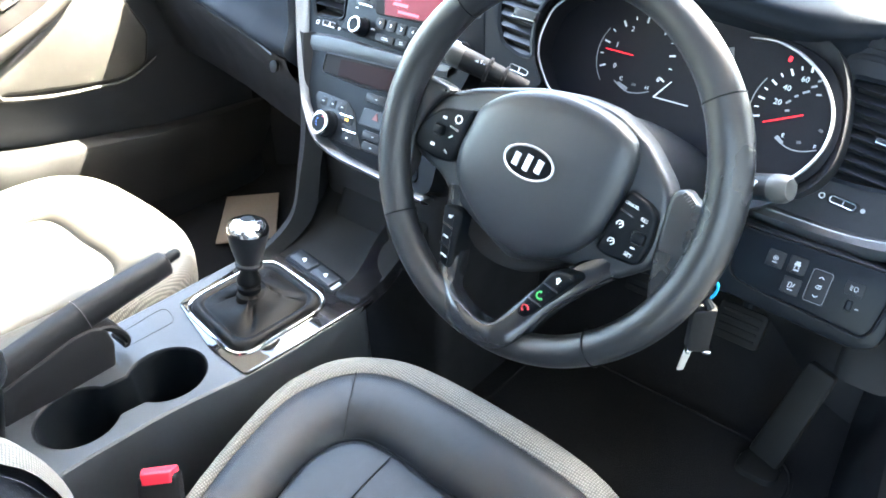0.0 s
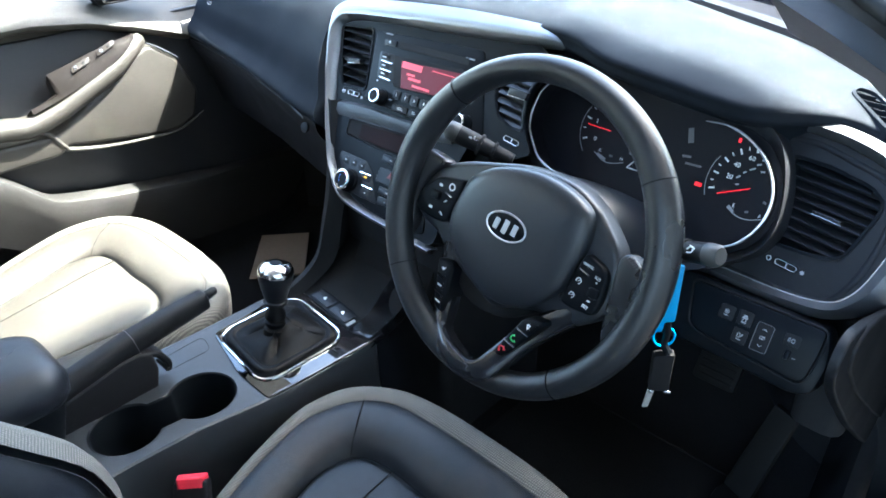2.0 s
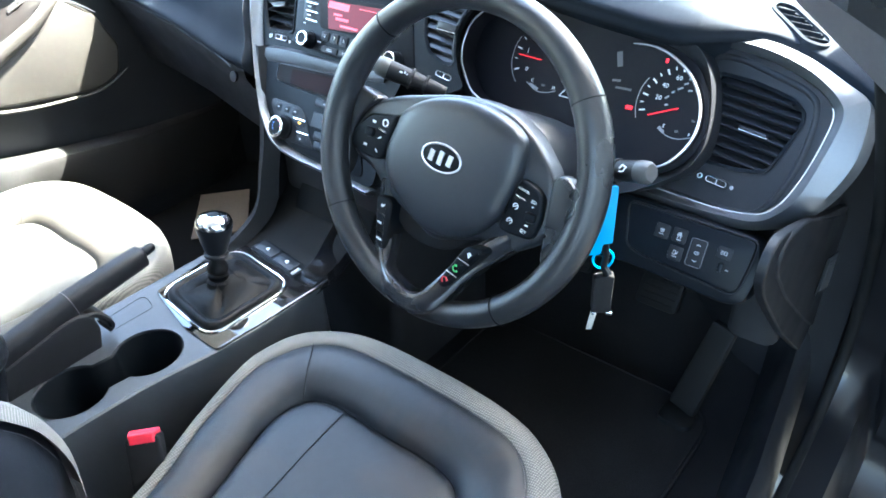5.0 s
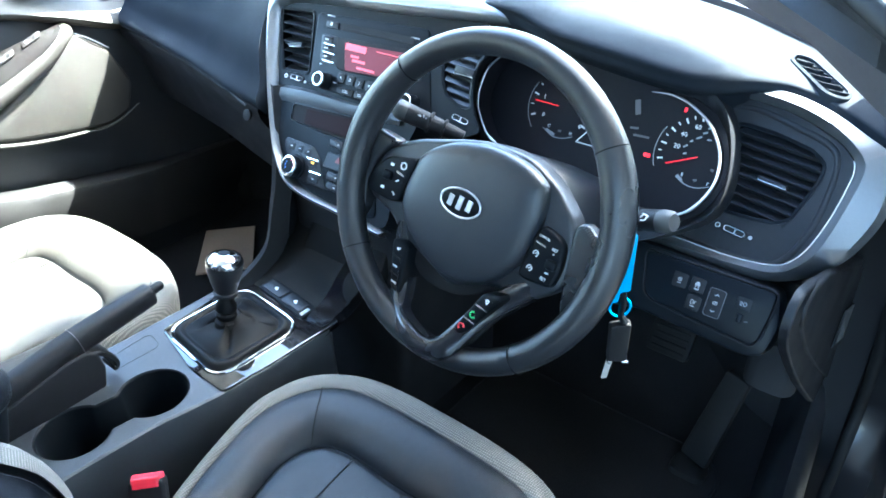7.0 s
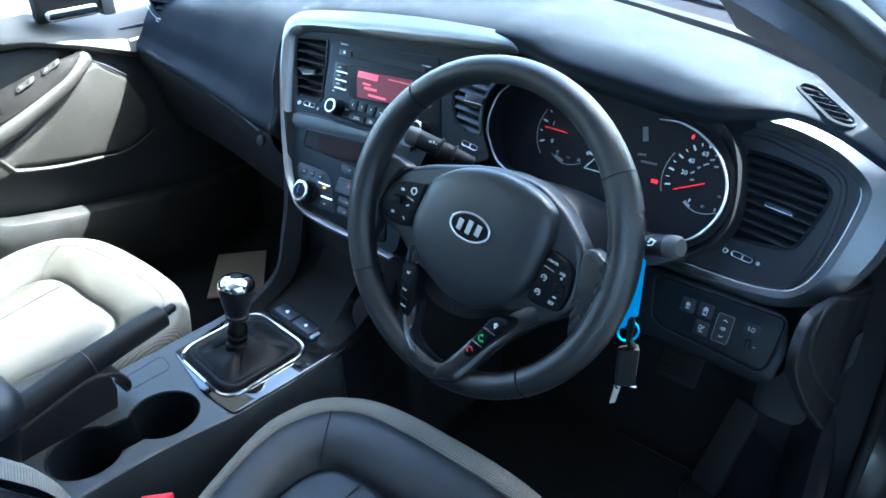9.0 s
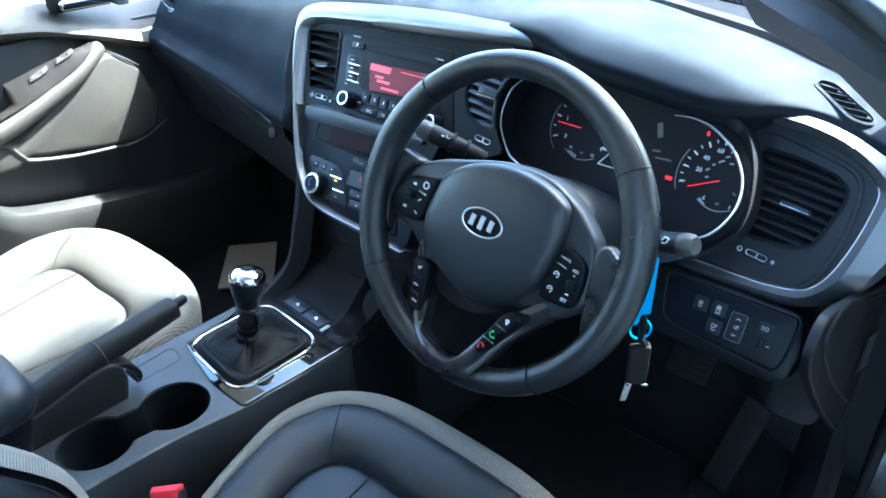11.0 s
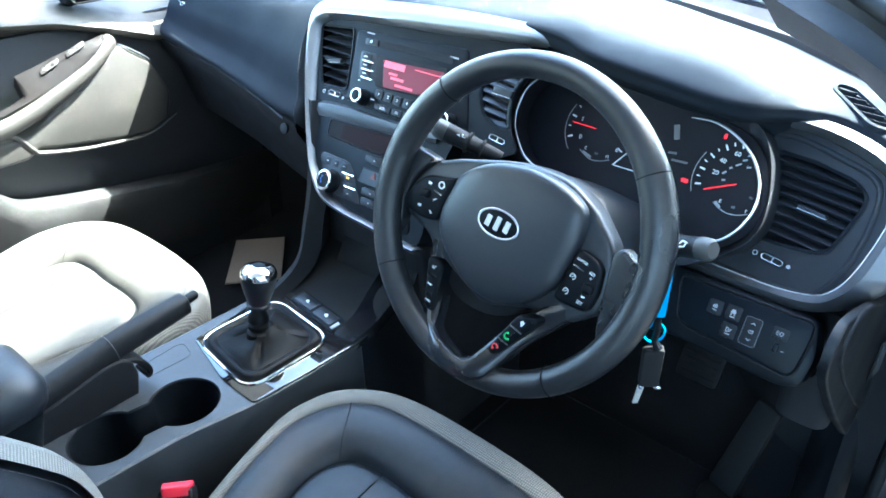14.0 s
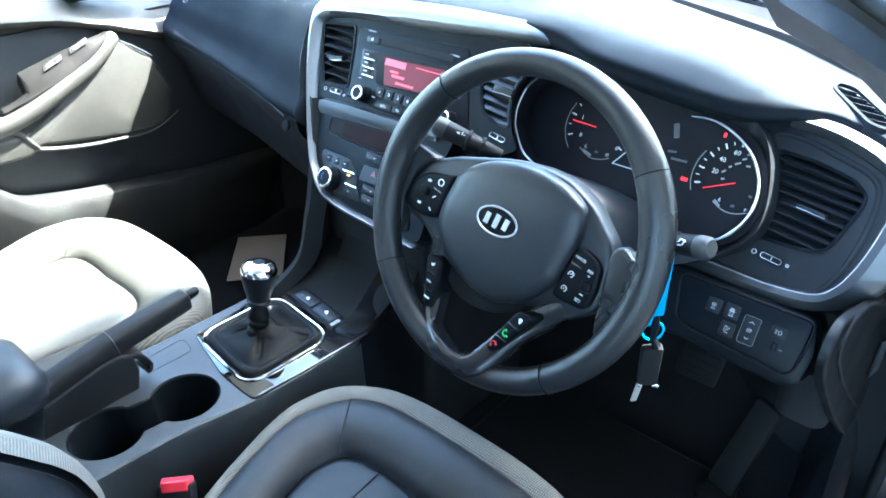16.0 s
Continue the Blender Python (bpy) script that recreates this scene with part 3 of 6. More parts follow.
# wing that carries the stack down to the console
bm = B()
wing = [[Vector(p) for p in l] for l in (
    ((-0.155, 0.16, 0.86), (-0.118, 0.115, 0.745), (-0.108, 0.09, 0.68), (-0.10, 0.06, 0.62), (-0.10, -0.01, 0.585), (-0.10, -0.06, 0.578)),
    ((-0.140, 0.155, 0.86), (-0.100, 0.108, 0.745), (-0.092, 0.082, 0.68), (-0.085, 0.05, 0.62), (-0.084, -0.015, 0.590), (-0.086, -0.06, 0.582)),
    ((-0.130, 0.17, 0.86), (-0.085, 0.13, 0.745), (-0.080, 0.11, 0.68), (-0.075, 0.08, 0.61), (-0.074, -0.01, 0.575), (-0.080, -0.06, 0.570)))]
sheet(bm, [curve_through(l, 5) for l in wing])
rings(bm, [curve_through(wing[0], 5), [p + Vector((0.004, 0.30, -0.05)) for p in curve_through(wing[0], 5)]], closed=False)
part("stack_wing", bm, BLACK, dashboard)
bm = B()
block(bm, (-0.10, 0.13, 0.30), (0.14, 0.40, 0.70), 0.01)
part("stack_core", bm, DARK, dashboard)
bm = B()
slab(bm, Frame((0.03, 0.10, 0.60), (1, 0, 0), (0, 0.5, 0.86)), rounded(0.17, 0.13, 0.02, 4, 0.0, 0.05), -0.02, 0.0, 0.004)
part("storage_lid", bm, RUBBER, dashboard)

# driver's side: binnacle, pod, knee panel
bm = B()
slab(bm, SWITCHES, corners([(-0.2500, 0.0098), (-0.1490, 0.0263), (-0.0820, 0.0317), (0.0860, 0.0286), (0.0980, -0.0126), (0.0920, -0.0515), (0.0710, -0.0600), (-0.0650, -0.0537), (-0.2190, -0.0801)], 0.012, 3), -0.04, -0.004, 0.006)
part("knee_panel", bm, SMOOTH, dashboard)
bm = B()
rings(bm, [[Vector((x, y, z)) for x in (0.12, 0.30, 0.50, 0.66)] for y, z in ((0.24, 0.70), (0.26, 0.66), (0.40, 0.64), (0.62, 0.70))], closed=False)
part("underside", bm, DARK, dashboard)
BIN = [(-0.2040, 0.0936), (-0.1780, 0.1236), (-0.1050, 0.1236), (0.0010, 0.1057), (0.0860, 0.0981), (0.1260, 0.0891), (0.1520, 0.0395), (0.1575, -0.0200), (0.1270, -0.0580), (0.0480, -0.0960), (-0.1080, -0.0813), (-0.1700, -0.0451), (-0.2070, 0.0216)]
FACE_EDGE = [(-0.2050, 0.0765), (-0.1720, 0.1074), (-0.1030, 0.1087), (0.0020, 0.0966), (0.0810, 0.0863), (0.1220, 0.0707), (0.1450, 0.0376), (0.1490, -0.0098), (0.1190, -0.0479), (0.0360, -0.0752), (-0.1080, -0.0644), (-0.1770, -0.0335), (-0.2070, 0.0179)]
bm = B()
ring_plate(bm, CLUSTER, inset(curve_through(BIN, 4, True), -0.005), inset(curve_through(FACE_EDGE, 4, True), -0.008), 0.006, -0.002, -0.04)
part("binnacle", bm, HOOD, dashboard, angle=60)
bm = B()
holed_face(bm, MIDVENT, corners([(-0.1100, 0.0680), (0.0100, 0.0783), (0.0583, 0.0480), (0.0363, 0.0396), (0.0241, 0.0238), (0.0210, 0.0035), (0.0259, -0.0205), (0.0371, -0.0438), (0.0548, -0.0643), (0.0310, -0.0783), (-0.0490, -0.0680)], 0.008, 3), [opening(VENT_B)], 0.001, -0.004)
part("vent_surround", bm, SMOOTH, dashboard)

# pod at the driver's door
POD_OUT = [(-0.0686, 0.1321), (-0.0500, 0.1443), (-0.0039, 0.1474), (0.0438, 0.1386), (0.0858, 0.1232), (0.1125, 0.1120), (0.1224, 0.0955), (0.1277, 0.0460), (0.1130, -0.0049), (0.0893, -0.0388), (0.0592, -0.0609), (0.0084, -0.0719), (-0.0589, -0.0752), (-0.1242, -0.0762)]
POD_MID = [(-0.0653, 0.1301), (-0.0435, 0.1379), (-0.0022, 0.1368), (0.0394, 0.1290), (0.0712, 0.1158), (0.0952, 0.0991), (0.1020, 0.0815), (0.0989, 0.0397), (0.0911, -0.0068), (0.0782, -0.0321), (0.0559, -0.0507), (0.0110, -0.0587), (-0.0552, -0.0629), (-0.1236, -0.0640)]
POD_IN = [(-0.0684, 0.1288), (-0.0443, 0.1300), (-0.0060, 0.1278), (0.0337, 0.1190), (0.0644, 0.1080), (0.0841, 0.0937), (0.0889, 0.0783), (0.0859, 0.0352), (0.0777, -0.0056), (0.0668, -0.0298), (0.0494, -0.0441), (0.0065, -0.0530), (-0.0587, -0.0562), (-0.1281, -0.0583)]
bm = B()
lines = [curve_through(l, 5) for l in (POD_OUT, POD_MID, POD_IN)]
strip(bm, POD, [(lines[0], 0.0), (lines[1], 0.012), (lines[2], -0.004)], back=-0.05)
part("pod_trim", bm, SILVER, dashboard, "satin silver trim round the corner vent", angle=60)
bm = B()
holed_face(bm, POD, corners([Vector(p) for p in POD_IN] + [Vector((-0.09, -0.02)), Vector((-0.075, 0.09))], 0.01, 2), [opening(VENT_C)], -0.006, -0.05)
part("pod_face", bm, HOOD, dashboard)
POD_EDGE = [(-0.0777, 0.1124), (-0.0372, 0.1172), (0.0131, 0.1085), (0.0500, 0.1000), (0.0655, 0.0830), (0.0686, 0.0362), (0.0620, -0.0080), (0.0489, -0.0366), (0.0262, -0.0468), (-0.0443, -0.0516), (-0.0844, -0.0512)]
bm = B()
line = curve_through(POD_EDGE, 5)
out = [p + (p - Vector((0.0, 0.03))).normalized() * 0.008 for p in line]
strip(bm, POD, [(line, -0.0062), ([p.lerp(q, 0.25) for p, q in zip(line, out)], -0.0035), ([p.lerp(q, 0.6) for p, q in zip(line, out)], -0.0028), (out, -0.0062)])
part("pod_ridge", bm, HOOD, dashboard, "rounded black ridge round the corner vent", angle=70)
bm = B()
line = [Vector(p) for p in POD_IN]
tube(bm, [POD.at(p.x, p.y, -0.003) for p in curve_through(line[5:], 5)], 0.0009, 6)
part("trim_line", bm, RING, dashboard, "bright line along the trim's inner edge")
# side of the dashboard towards the door
bm = B()
CAP = Frame((0.700, 0.0, 0.0), (0, 1, 0), (0, 0, 1))
outline = [Vector(p) for p in ((0.479, 0.700), (0.350, 0.750), (0.2485, 0.796), (0.143, 0.837), (0.100, 0.850), (0.077, 0.843), (0.069, 0.818), (0.085, 0.790), (0.125, 0.747), (0.242, 0.631), (0.421, 0.471), (0.58, 0.33), (0.60, 0.30), (0.60, 0.62))]
slab(bm, CAP, corners(outline, 0.02, 4), -0.010, 0.0, 0.003, 3)
cap_part = part("end_cap", bm, BLACK, dashboard, "rounded black side cover of the dashboard")
bm = B()
slab(bm, CAP, corners([Vector(p) for p in ((0.470, 0.690), (0.330, 0.755), (0.193, 0.8255), (0.1317, 0.838), (0.104, 0.830), (0.109, 0.803), (0.193, 0.718), (0.3665, 0.5695), (0.5478, 0.4246), (0.60, 0.45), (0.60, 0.60))], 0.02, 4), -0.002, 0.0035, 0.003, 3)
part("raised_panel", bm, BLACK, cap_part)
bm = B()
block(bm, (0.62, 0.29, 0.56), (0.688, 0.62, 0.74), 0.01)
part("side_filler", bm, DARK, dashboard)
# corner demister grille on the dashboard top
bm = B()
loop = corners([(-0.052, 0.002), (-0.042, 0.016), (0.040, 0.014), (0.052, 0.000), (0.040, -0.016), (-0.040, -0.012)], 0.010, 4)
ring_plate(bm, DEMIST, inset(loop, -0.0035), loop, 0.0003, 0.0016, -0.030)
grille = part("demister_frame", bm, PAD, dashboard)
bm = B()
slab(bm, DEMIST, loop, -0.05, -0.022, 0.0005, 1)
part("duct", bm, DARK, grille)
for k in range(5):
    bm = B()
    bar(bm, DEMIST, -0.036 + 0.018 * k, 0.0, 0.0008, 0.028, -0.012, 0.0006, -28)
    part("slat", bm, PAD, grille)


POD_LOW = Frame(POD.at(0, 0, -0.006), POD.u, POD.v)


# ---- air vents ----
def vent(f, loop, n, tilt, label, thumb, tab, marks, deep=1.0, group="air vents of the dashboard"):
    """A vent: a dark duct behind slats that follow its outline, a tab and a thumbwheel with its marks."""
    loop = [Vector(p) for p in loop]
    mid = sum(loop, Vector((0, 0))) / len(loop)
    v = thing("air_vent", f.at(*mid, -0.01), label, "air vent", group)
    rim = corners(loop, 0.006, 3)
    bm = B()
    ring_plate(bm, f, inset(rim, -0.003), inset(rim, 0.001), 0.002, 0.0005, -0.021 * deep)
    part("surround", bm, SMOOTH, v)
    bm = B()
    slab(bm, f, rim, -0.035 * deep, -0.019 * deep, 0.001, 1)
    part("duct", bm, DARK, v)
    ys = [p.y - tilt * p.x for p in loop]
    lo, hi = min(ys), max(ys)
    for k in range(n):
        c = lo + (hi - lo) * (k + 0.5) / n
        xs = []
        for p, q in zip(rim, rim[1:] + rim[:1]):
            d0, d1 = p.y - tilt * p.x - c, q.y - tilt * q.x - c
            if d0 * d1 < 0:
                xs.append(p.x + (q.x - p.x) * d0 / (d0 - d1))
        if len(xs) < 2:
            continue
        x0, x1 = min(xs), max(xs)
        h = (hi - lo) / n * 0.5
        bm = B()
        loops = []
        for x in np.linspace(x0, x1, 6):
            y = c + tilt * x
            loops.append([f.at(x, y + e * h, d * deep) for e, d in ((-0.95, -0.0008), (-0.82, 0.0002), (-0.70, -0.0006), (0.55, -0.0150), (0.25, -0.0160), (-0.95, -0.0030))])
        rings(bm, loops)
        part("slat", bm, SLAT, v)
    if tab:
        bm = B()
        slab(bm, f, [Vector(p) for p in corners(tab, 0.002, 2)], -0.004, 0.007, 0.002)
        grip = part("tab", bm, SLAT, v, "grey adjusting tab")
        bm = B()
        tube(bm, [f.at(*tab[3], 0.0052), f.at(*(Vector(tab[3]).lerp(Vector(tab[2]), 0.5)), 0.0056), f.at(*tab[2], 0.0052)], 0.0008, 6)
        part("tab_edge", bm, RING, grip, "bright lower edge of the tab")
    if thumb:
        a, b, w, turn = thumb
        bm = B()
        t = radians(turn)
        g = Frame(f.at(a, b, 0.0), f.u * math.cos(t) + f.v * math.sin(t), f.v * math.cos(t) - f.u * math.sin(t))
        slab(bm, g, rounded(w, 0.0105, 0.005, 4), -0.006, 0.0007, 0.0005, 1)
        wheel = part("thumbwheel", bm, DARK, v)
        bm = B()
        ring_plate(bm, g, rounded(w * 0.80, 0.0074, 0.0036, 4), rounded(w * 0.80 - 0.0014, 0.0058, 0.0028, 4), 0.0020, 0.0016, 0.0)
        bar(bm, g, 0.02 * w, 0, w * 0.04, 0.0050, 0.0, 0.0018)
        part("chrome_edge", bm, RING, wheel, "chrome edges of the thumbwheel")
    for a, b in marks[:1]:
        bm = B()
        ring_plate(bm, f, rounded(0.0062, 0.0062, 0.0031, 4, a, b), rounded(0.0048, 0.0048, 0.0024, 4, a, b), 0.0006, 0.0006, 0.0)
        part("open_mark", bm, WHITE, v)
    for a, b in marks[1:]:
        bm = B()
        turned(bm, f, [(0.0024, 0.0), (0.0024, 0.0006)], a, b, 10)
        part("shut_mark", bm, DIM, v, "grey shut sign")
    return v


vent(STACK, VENT_A, 7, 0.0, "black slatted vent in the centre stack beside the radio", (*(-0.0370, 0.0604), 0.034, 0), [(-0.0780, 0.1086), (-0.0380, 0.1167), (-0.0400, 0.1095), (-0.0660, 0.1042)], [(-0.0620, 0.0591), (-0.0170, 0.0577)])
vent(MIDVENT, VENT_B, 7, -0.10, "black slatted vent between the radio and the instruments", (*(0.0175, -0.0555), 0.034, -7), [(-0.0102, 0.0140), (0.0224, 0.0117), (0.0201, 0.0009), (-0.0111, 0.0018)], [(-0.0041, -0.0544), (0.0372, -0.0580)], 0.4)
vent(POD_LOW, VENT_C, 9, -0.06, "large black slatted vent at the driver's door end", (*(-0.0100, -0.0240), 0.034, -3), [(-0.0070, 0.0485), (0.0275, 0.0465), (0.0285, 0.0415), (-0.0060, 0.0435)], [(-0.0321, -0.0235), (0.0105, -0.0250)])
FAR = [(-0.0256, 0.0362), (0.0354, 0.0748), (0.0462, 0.0364), (0.0347, 0.0044), (-0.0040, 0.0127)]
far = vent(FARVENT, FAR, 5, 0.0, "small black vent at the passenger end of the dashboard", (*(0.0060, -0.0021), 0.028, 0), None, [])

bm = B()
tube(bm, [FARVENT.at(p.x, p.y, 0.001) for p in inset(corners([Vector(p) for p in FAR], 0.010, 4), -0.012)], 0.0016, 8, True)
part("vent_ring", bm, CHROME, far, "chrome line round the vent")

# ---- car radio ----
radio = thing("car_radio", STACK.at(*(0.0610, 0.1181)), "black car radio with a red lit display and round knobs", "car radio")
bm = B()
slab(bm, STACK, corners([(-0.0250, 0.1660), (0.1960, 0.1763), (0.2400, 0.0613), (0.1090, 0.0524), (-0.0140, 0.0577), (-0.0080, 0.0680)], 0.008, 3), -0.01, 0.003, 0.002)
part("faceplate", bm, SMOOTH, radio)
bm = B()
slab(bm, STACK, corners([(0.0285, 0.1585), (0.1748, 0.1610), (0.1766, 0.1500), (0.1100, 0.1490), (0.0321, 0.1475)], 0.003, 2), 0.0, 0.0036, 0.0004, 1)
slot = part("disc_slot", bm, DARK, radio, "black disc slot")
bm = B()
bar(bm, STACK, 0.1030, 0.1530, 0.120, 0.0022, 0.0036, 0.0040, 0.3)
part("slot_mouth", bm, FACE, slot)
bm = B()
slab(bm, STACK, corners([(0.0300, 0.1363), (0.1720, 0.1430), (0.1910, 0.0943), (0.0450, 0.0898)], 0.004, 3), 0.0, 0.005, 0.001)
part("display_bezel", bm, DARK, radio)
bm = B()
slab(bm, STACK, corners([(0.0480, 0.1309), (0.1680, 0.1363), (0.1830, 0.0991), (0.0630, 0.0911)], 0.001, 2), 0.004, 0.0055, 0.0003, 1)
display = part("display", bm, SCREEN, radio, "red lit display with unreadable lines")
LINES = [((0.0740, 0.1262), 0.042, 0.0095), ((0.1460, 0.1287), 0.062, 0.0012), ((0.0760, 0.1139), 0.017, 0.0032), ((0.0860, 0.1081), 0.026, 0.0040), ((0.1030, 0.0991), 0.036, 0.0034), ((0.1710, 0.1014), 0.016, 0.0030)]
for (a, b), w, h in LINES:
    bm = B()
    bar(bm, STACK, a, b, w, h, 0.0056, 0.006, 0)
    part("display_line", bm, SCREEN_LIT, display)


def knob(parent, f, a, b, r, c, label):
    bm = B()
    turned(bm, f, [(r * 1.25, c), (r * 1.25, c + 0.004), (r * 1.1, c + 0.006), (r * 1.05, c + 0.016), (r * 0.95, c + 0.018)], a, b)
    k = part("knob", bm, SMOOTH, parent, label)
    bm = B()
    turned(bm, f, [(r * 1.04, c + 0.014), (r * 1.04, c + 0.0185), (r * 0.95, c + 0.0195), (r * 0.83, c + 0.0195), (r * 0.81, c + 0.018)], a, b)
    part("knob_ring", bm, CHROME, k, "chrome ring")
    bm = B()
    turned(bm, f, [(r * 0.82, c + 0.017), (r * 0.78, c + 0.0185), (r * 0.2, c + 0.0188)], a, b)
    part("knob_face", bm, SMOOTH, k)
    return k


knob(radio, STACK, *(0.0290, 0.0679), 0.0105, 0.003, "round black radio knob with a chrome ring")
knob(radio, STACK, *(0.2030, 0.0710), 0.0105, 0.003, "round black radio knob with a chrome ring")
for (a, b), t in zip(((0.0590, 0.0790), (0.0790, 0.0790), (0.0980, 0.0782), (0.1180, 0.0782)), "1234"):
    bm = B()
    slab(bm, STACK, rounded(0.0155, 0.014, 0.002, 2, a, b), 0.0, 0.0048, 0.0008)
    k = part("preset_button", bm, KEY, radio)
    bm = B()
    letters(bm, STACK, t, 0.0065, a, b, 0.0051)
    part("digit", bm, WHITE, k)
bm = B()
slab(bm, STACK, corners([(-0.0042, 0.1362), (0.0315, 0.1366), (0.0440, 0.0955), (0.0055, 0.0940)], 0.004, 3), 0.0, 0.0036, 0.0008, 2)
part("key_column", bm, KEY, radio)
bm = B()
slab(bm, STACK, corners([(-0.0015, 0.1568), (0.0255, 0.1575), (0.0275, 0.1478), (0.0003, 0.1474)], 0.002, 2), 0.0, 0.0046, 0.0008)
k = part("eject_button", bm, KEY, radio)
bm = B()
rings(bm, [[STACK.at(0.0115 + x, 0.1530 + y, c) for x, y in ((-0.0022, 0.0), (0.0022, 0.0), (0.0, 0.0028))] for c in (0.0040, 0.0050)])
bar(bm, STACK, 0.0115, 0.1516, 0.0044, 0.0009, 0.0040, 0.0050)
part("eject_mark", bm, WHITE, k)
for a, b, w in ((0.0735, 0.0608, 0.034), (0.1035, 0.0612, 0.020), (0.1260, 0.0620, 0.020)):
    bm = B()
    slab(bm, STACK, rounded(w, 0.0095, 0.002, 2, a, b), 0.0, 0.0048, 0.0008)
    k = part("seek_button", bm, KEY, radio)
    bm = B()
    bar(bm, STACK, a, b + 0.0011, w * 0.30, 0.0013, 0.0046, 0.0052)
    bar(bm, STACK, a + 0.001, b - 0.0013, w * 0.36, 0.0013, 0.0046, 0.0052)
    part("button_mark", bm, DIM, k)
for a, b in ((0.0110, 0.1292), (0.0140, 0.1166), (0.0170, 0.1041)):
    bm = B()
    slab(bm, STACK, rounded(0.022, 0.010, 0.002, 2, a, b), 0.0, 0.0045, 0.0008)
    k = part("source_button", bm, KEY, radio)
    bm = B()
    bar(bm, STACK, a - 0.001, b, 0.0075, 0.0021, 0.0046, 0.005)
    part("button_mark", bm, DIM, k)
    bm = B()
    bar(bm, STACK, a + 0.007, b - 0.0068, 0.024, 0.0010, 0.003, 0.0054, -1)
    part("button_line", bm, CHROME, k)
for a, b, w in ((0.0050, 0.1650) + (0.02,), (0.1760, 0.1600) + (0.02,), (0.0080, 0.1547) + (0.006,), (0.0480, 0.0693) + (0.009,), (0.0086, 0.0914) + (0.005,)):
    bm = B()
    bar(bm, STACK, a, b, w * 0.8, 0.0020, 0.003, 0.0036, 0)
    part("printed_mark", bm, DIM, radio)

# ---- clock and heater controls ----
climate = thing("climate_control", STACK.at(*(0.0520, -0.0465)), "black heater control panel with a chrome ringed dial", "climate control")
bm = B()
slab(bm, STACK, corners([(-0.0720, 0.0206), (0.0340, 0.0286), (0.1170, 0.0318), (0.1520, 0.0067), (0.1950, -0.1025), (0.1390, -0.1078), (0.0330, -0.0966), (-0.0280, -0.0649)], 0.012, 3), -0.01, 0.0025, 0.002)
part("panel", bm, SMOOTH, climate)
CLOCK_EDGE = corners([Vector(p) for p in ((-0.0252, 0.0209), (0.0300, 0.0240), (0.1130, 0.0280), (0.1240, -0.0010), (0.0973, -0.0055), (0.0530, -0.0070), (-0.0228, -0.0040))], 0.005, 4)
bm = B()
slab(bm, STACK, CLOCK_EDGE, 0.0, 0.0030, 0.0004, 1)
part("clock_recess", bm, DARK, climate)
bm = B()
ring_plate(bm, STACK, inset(CLOCK_EDGE, -0.0022), CLOCK_EDGE, 0.0028, 0.0046, 0.0)
part("clock_bezel", bm, CONSOLE, climate, "rounded bezel round the clock", angle=60)
bm = B()
slab(bm, STACK, corners([(0.0058, 0.0193), (0.1080, 0.0245), (0.1170, 0.0005), (0.1004, -0.0029), (0.0550, -0.0044), (0.0077, -0.0030)], 0.002, 3), 0.002, 0.0042, 0.0006, 1)
part("clock_glass", bm, CLOCK, climate, "dark red unlit clock window")
bm = B()
slab(bm, STACK, corners([(-0.0240, -0.0420), (-0.0216, -0.0326), (0.0402, -0.0332), (0.0580, -0.0453), (0.0730, -0.0703), (0.0878, -0.0895), (0.0300, -0.0900), (0.0000, -0.0750)], 0.006, 3), 0.0, 0.0036, 0.0010, 2)
part("fan_panel", bm, KEY, climate)
bm = B()
slab(bm, STACK, corners([(0.0722, -0.0328), (0.1260, -0.0315), (0.1300, -0.0550), (0.0690, -0.0566)], 0.002, 2), 0.0, 0.0040, 0.0008, 1)
part("hazard_button", bm, KEY, climate)
dial = knob(climate, STACK, *(0.0150, -0.0721), 0.0155, 0.0025, "round temperature dial with a chrome ring")
TEMP = (0.0180, -0.0713)
for mat, turns in ((BLUE_PRINT, (215, 185, 155)), (RED_PRINT, (85, 55, 25, -5))):
    for turn in turns:
        bm = B()
        bar(bm, STACK, TEMP[0] + 0.0088 * math.cos(radians(turn)), TEMP[1] + 0.0088 * math.sin(radians(turn)), 0.0012, 0.0030, 0.0208, 0.0216, turn)
        part("temperature_mark", bm, mat, dial)
HVAC = [((-0.0050, -0.0431), 0.014), ((0.0140, -0.0431), 0.012), ((0.0330, -0.0431), 0.014), ((0.0480, -0.0578), 0.022), ((0.0570, -0.0807), 0.022), ((0.0900, -0.0180), 0.040), ((0.1020, -0.0668), 0.040), ((0.1035, -0.0815), 0.034)]
for (a, b), w in HVAC:
    bm = B()
    slab(bm, STACK, rounded(w, 0.012, 0.002, 2, a, b), 0.0, 0.0042, 0.0008)
    k = part("heater_button", bm, KEY, climate)
    bm = B()
    bar(bm, STACK, a, b, 0.0040, 0.0017, 0.0043, 0.0047)
    part("button_mark", bm, DIM, k)
for a, b in ((0.0460, -0.0518), (0.0583, -0.0706)):
    bm = B()
    bar(bm, STACK, a, b, 0.025, 0.0014, 0.003, 0.0050, 1)
    part("button_line", bm, CHROME, climate)
bm = B()
tri = Vector((0.0980, -0.0408))
rings(bm, [[STACK.at(tri.x + x, tri.y + y, c) for x, y in ((-0.0055, -0.004), (0.0055, -0.004), (0.0, 0.006))] for c in (0.004, 0.0052)])
part("hazard_mark", bm, DULL_RED, climate, "red hazard triangle")
bm = B()
bar(bm, STACK, *(0.0483, -0.0571), 0.006, 0.003, 0.0044, 0.005)
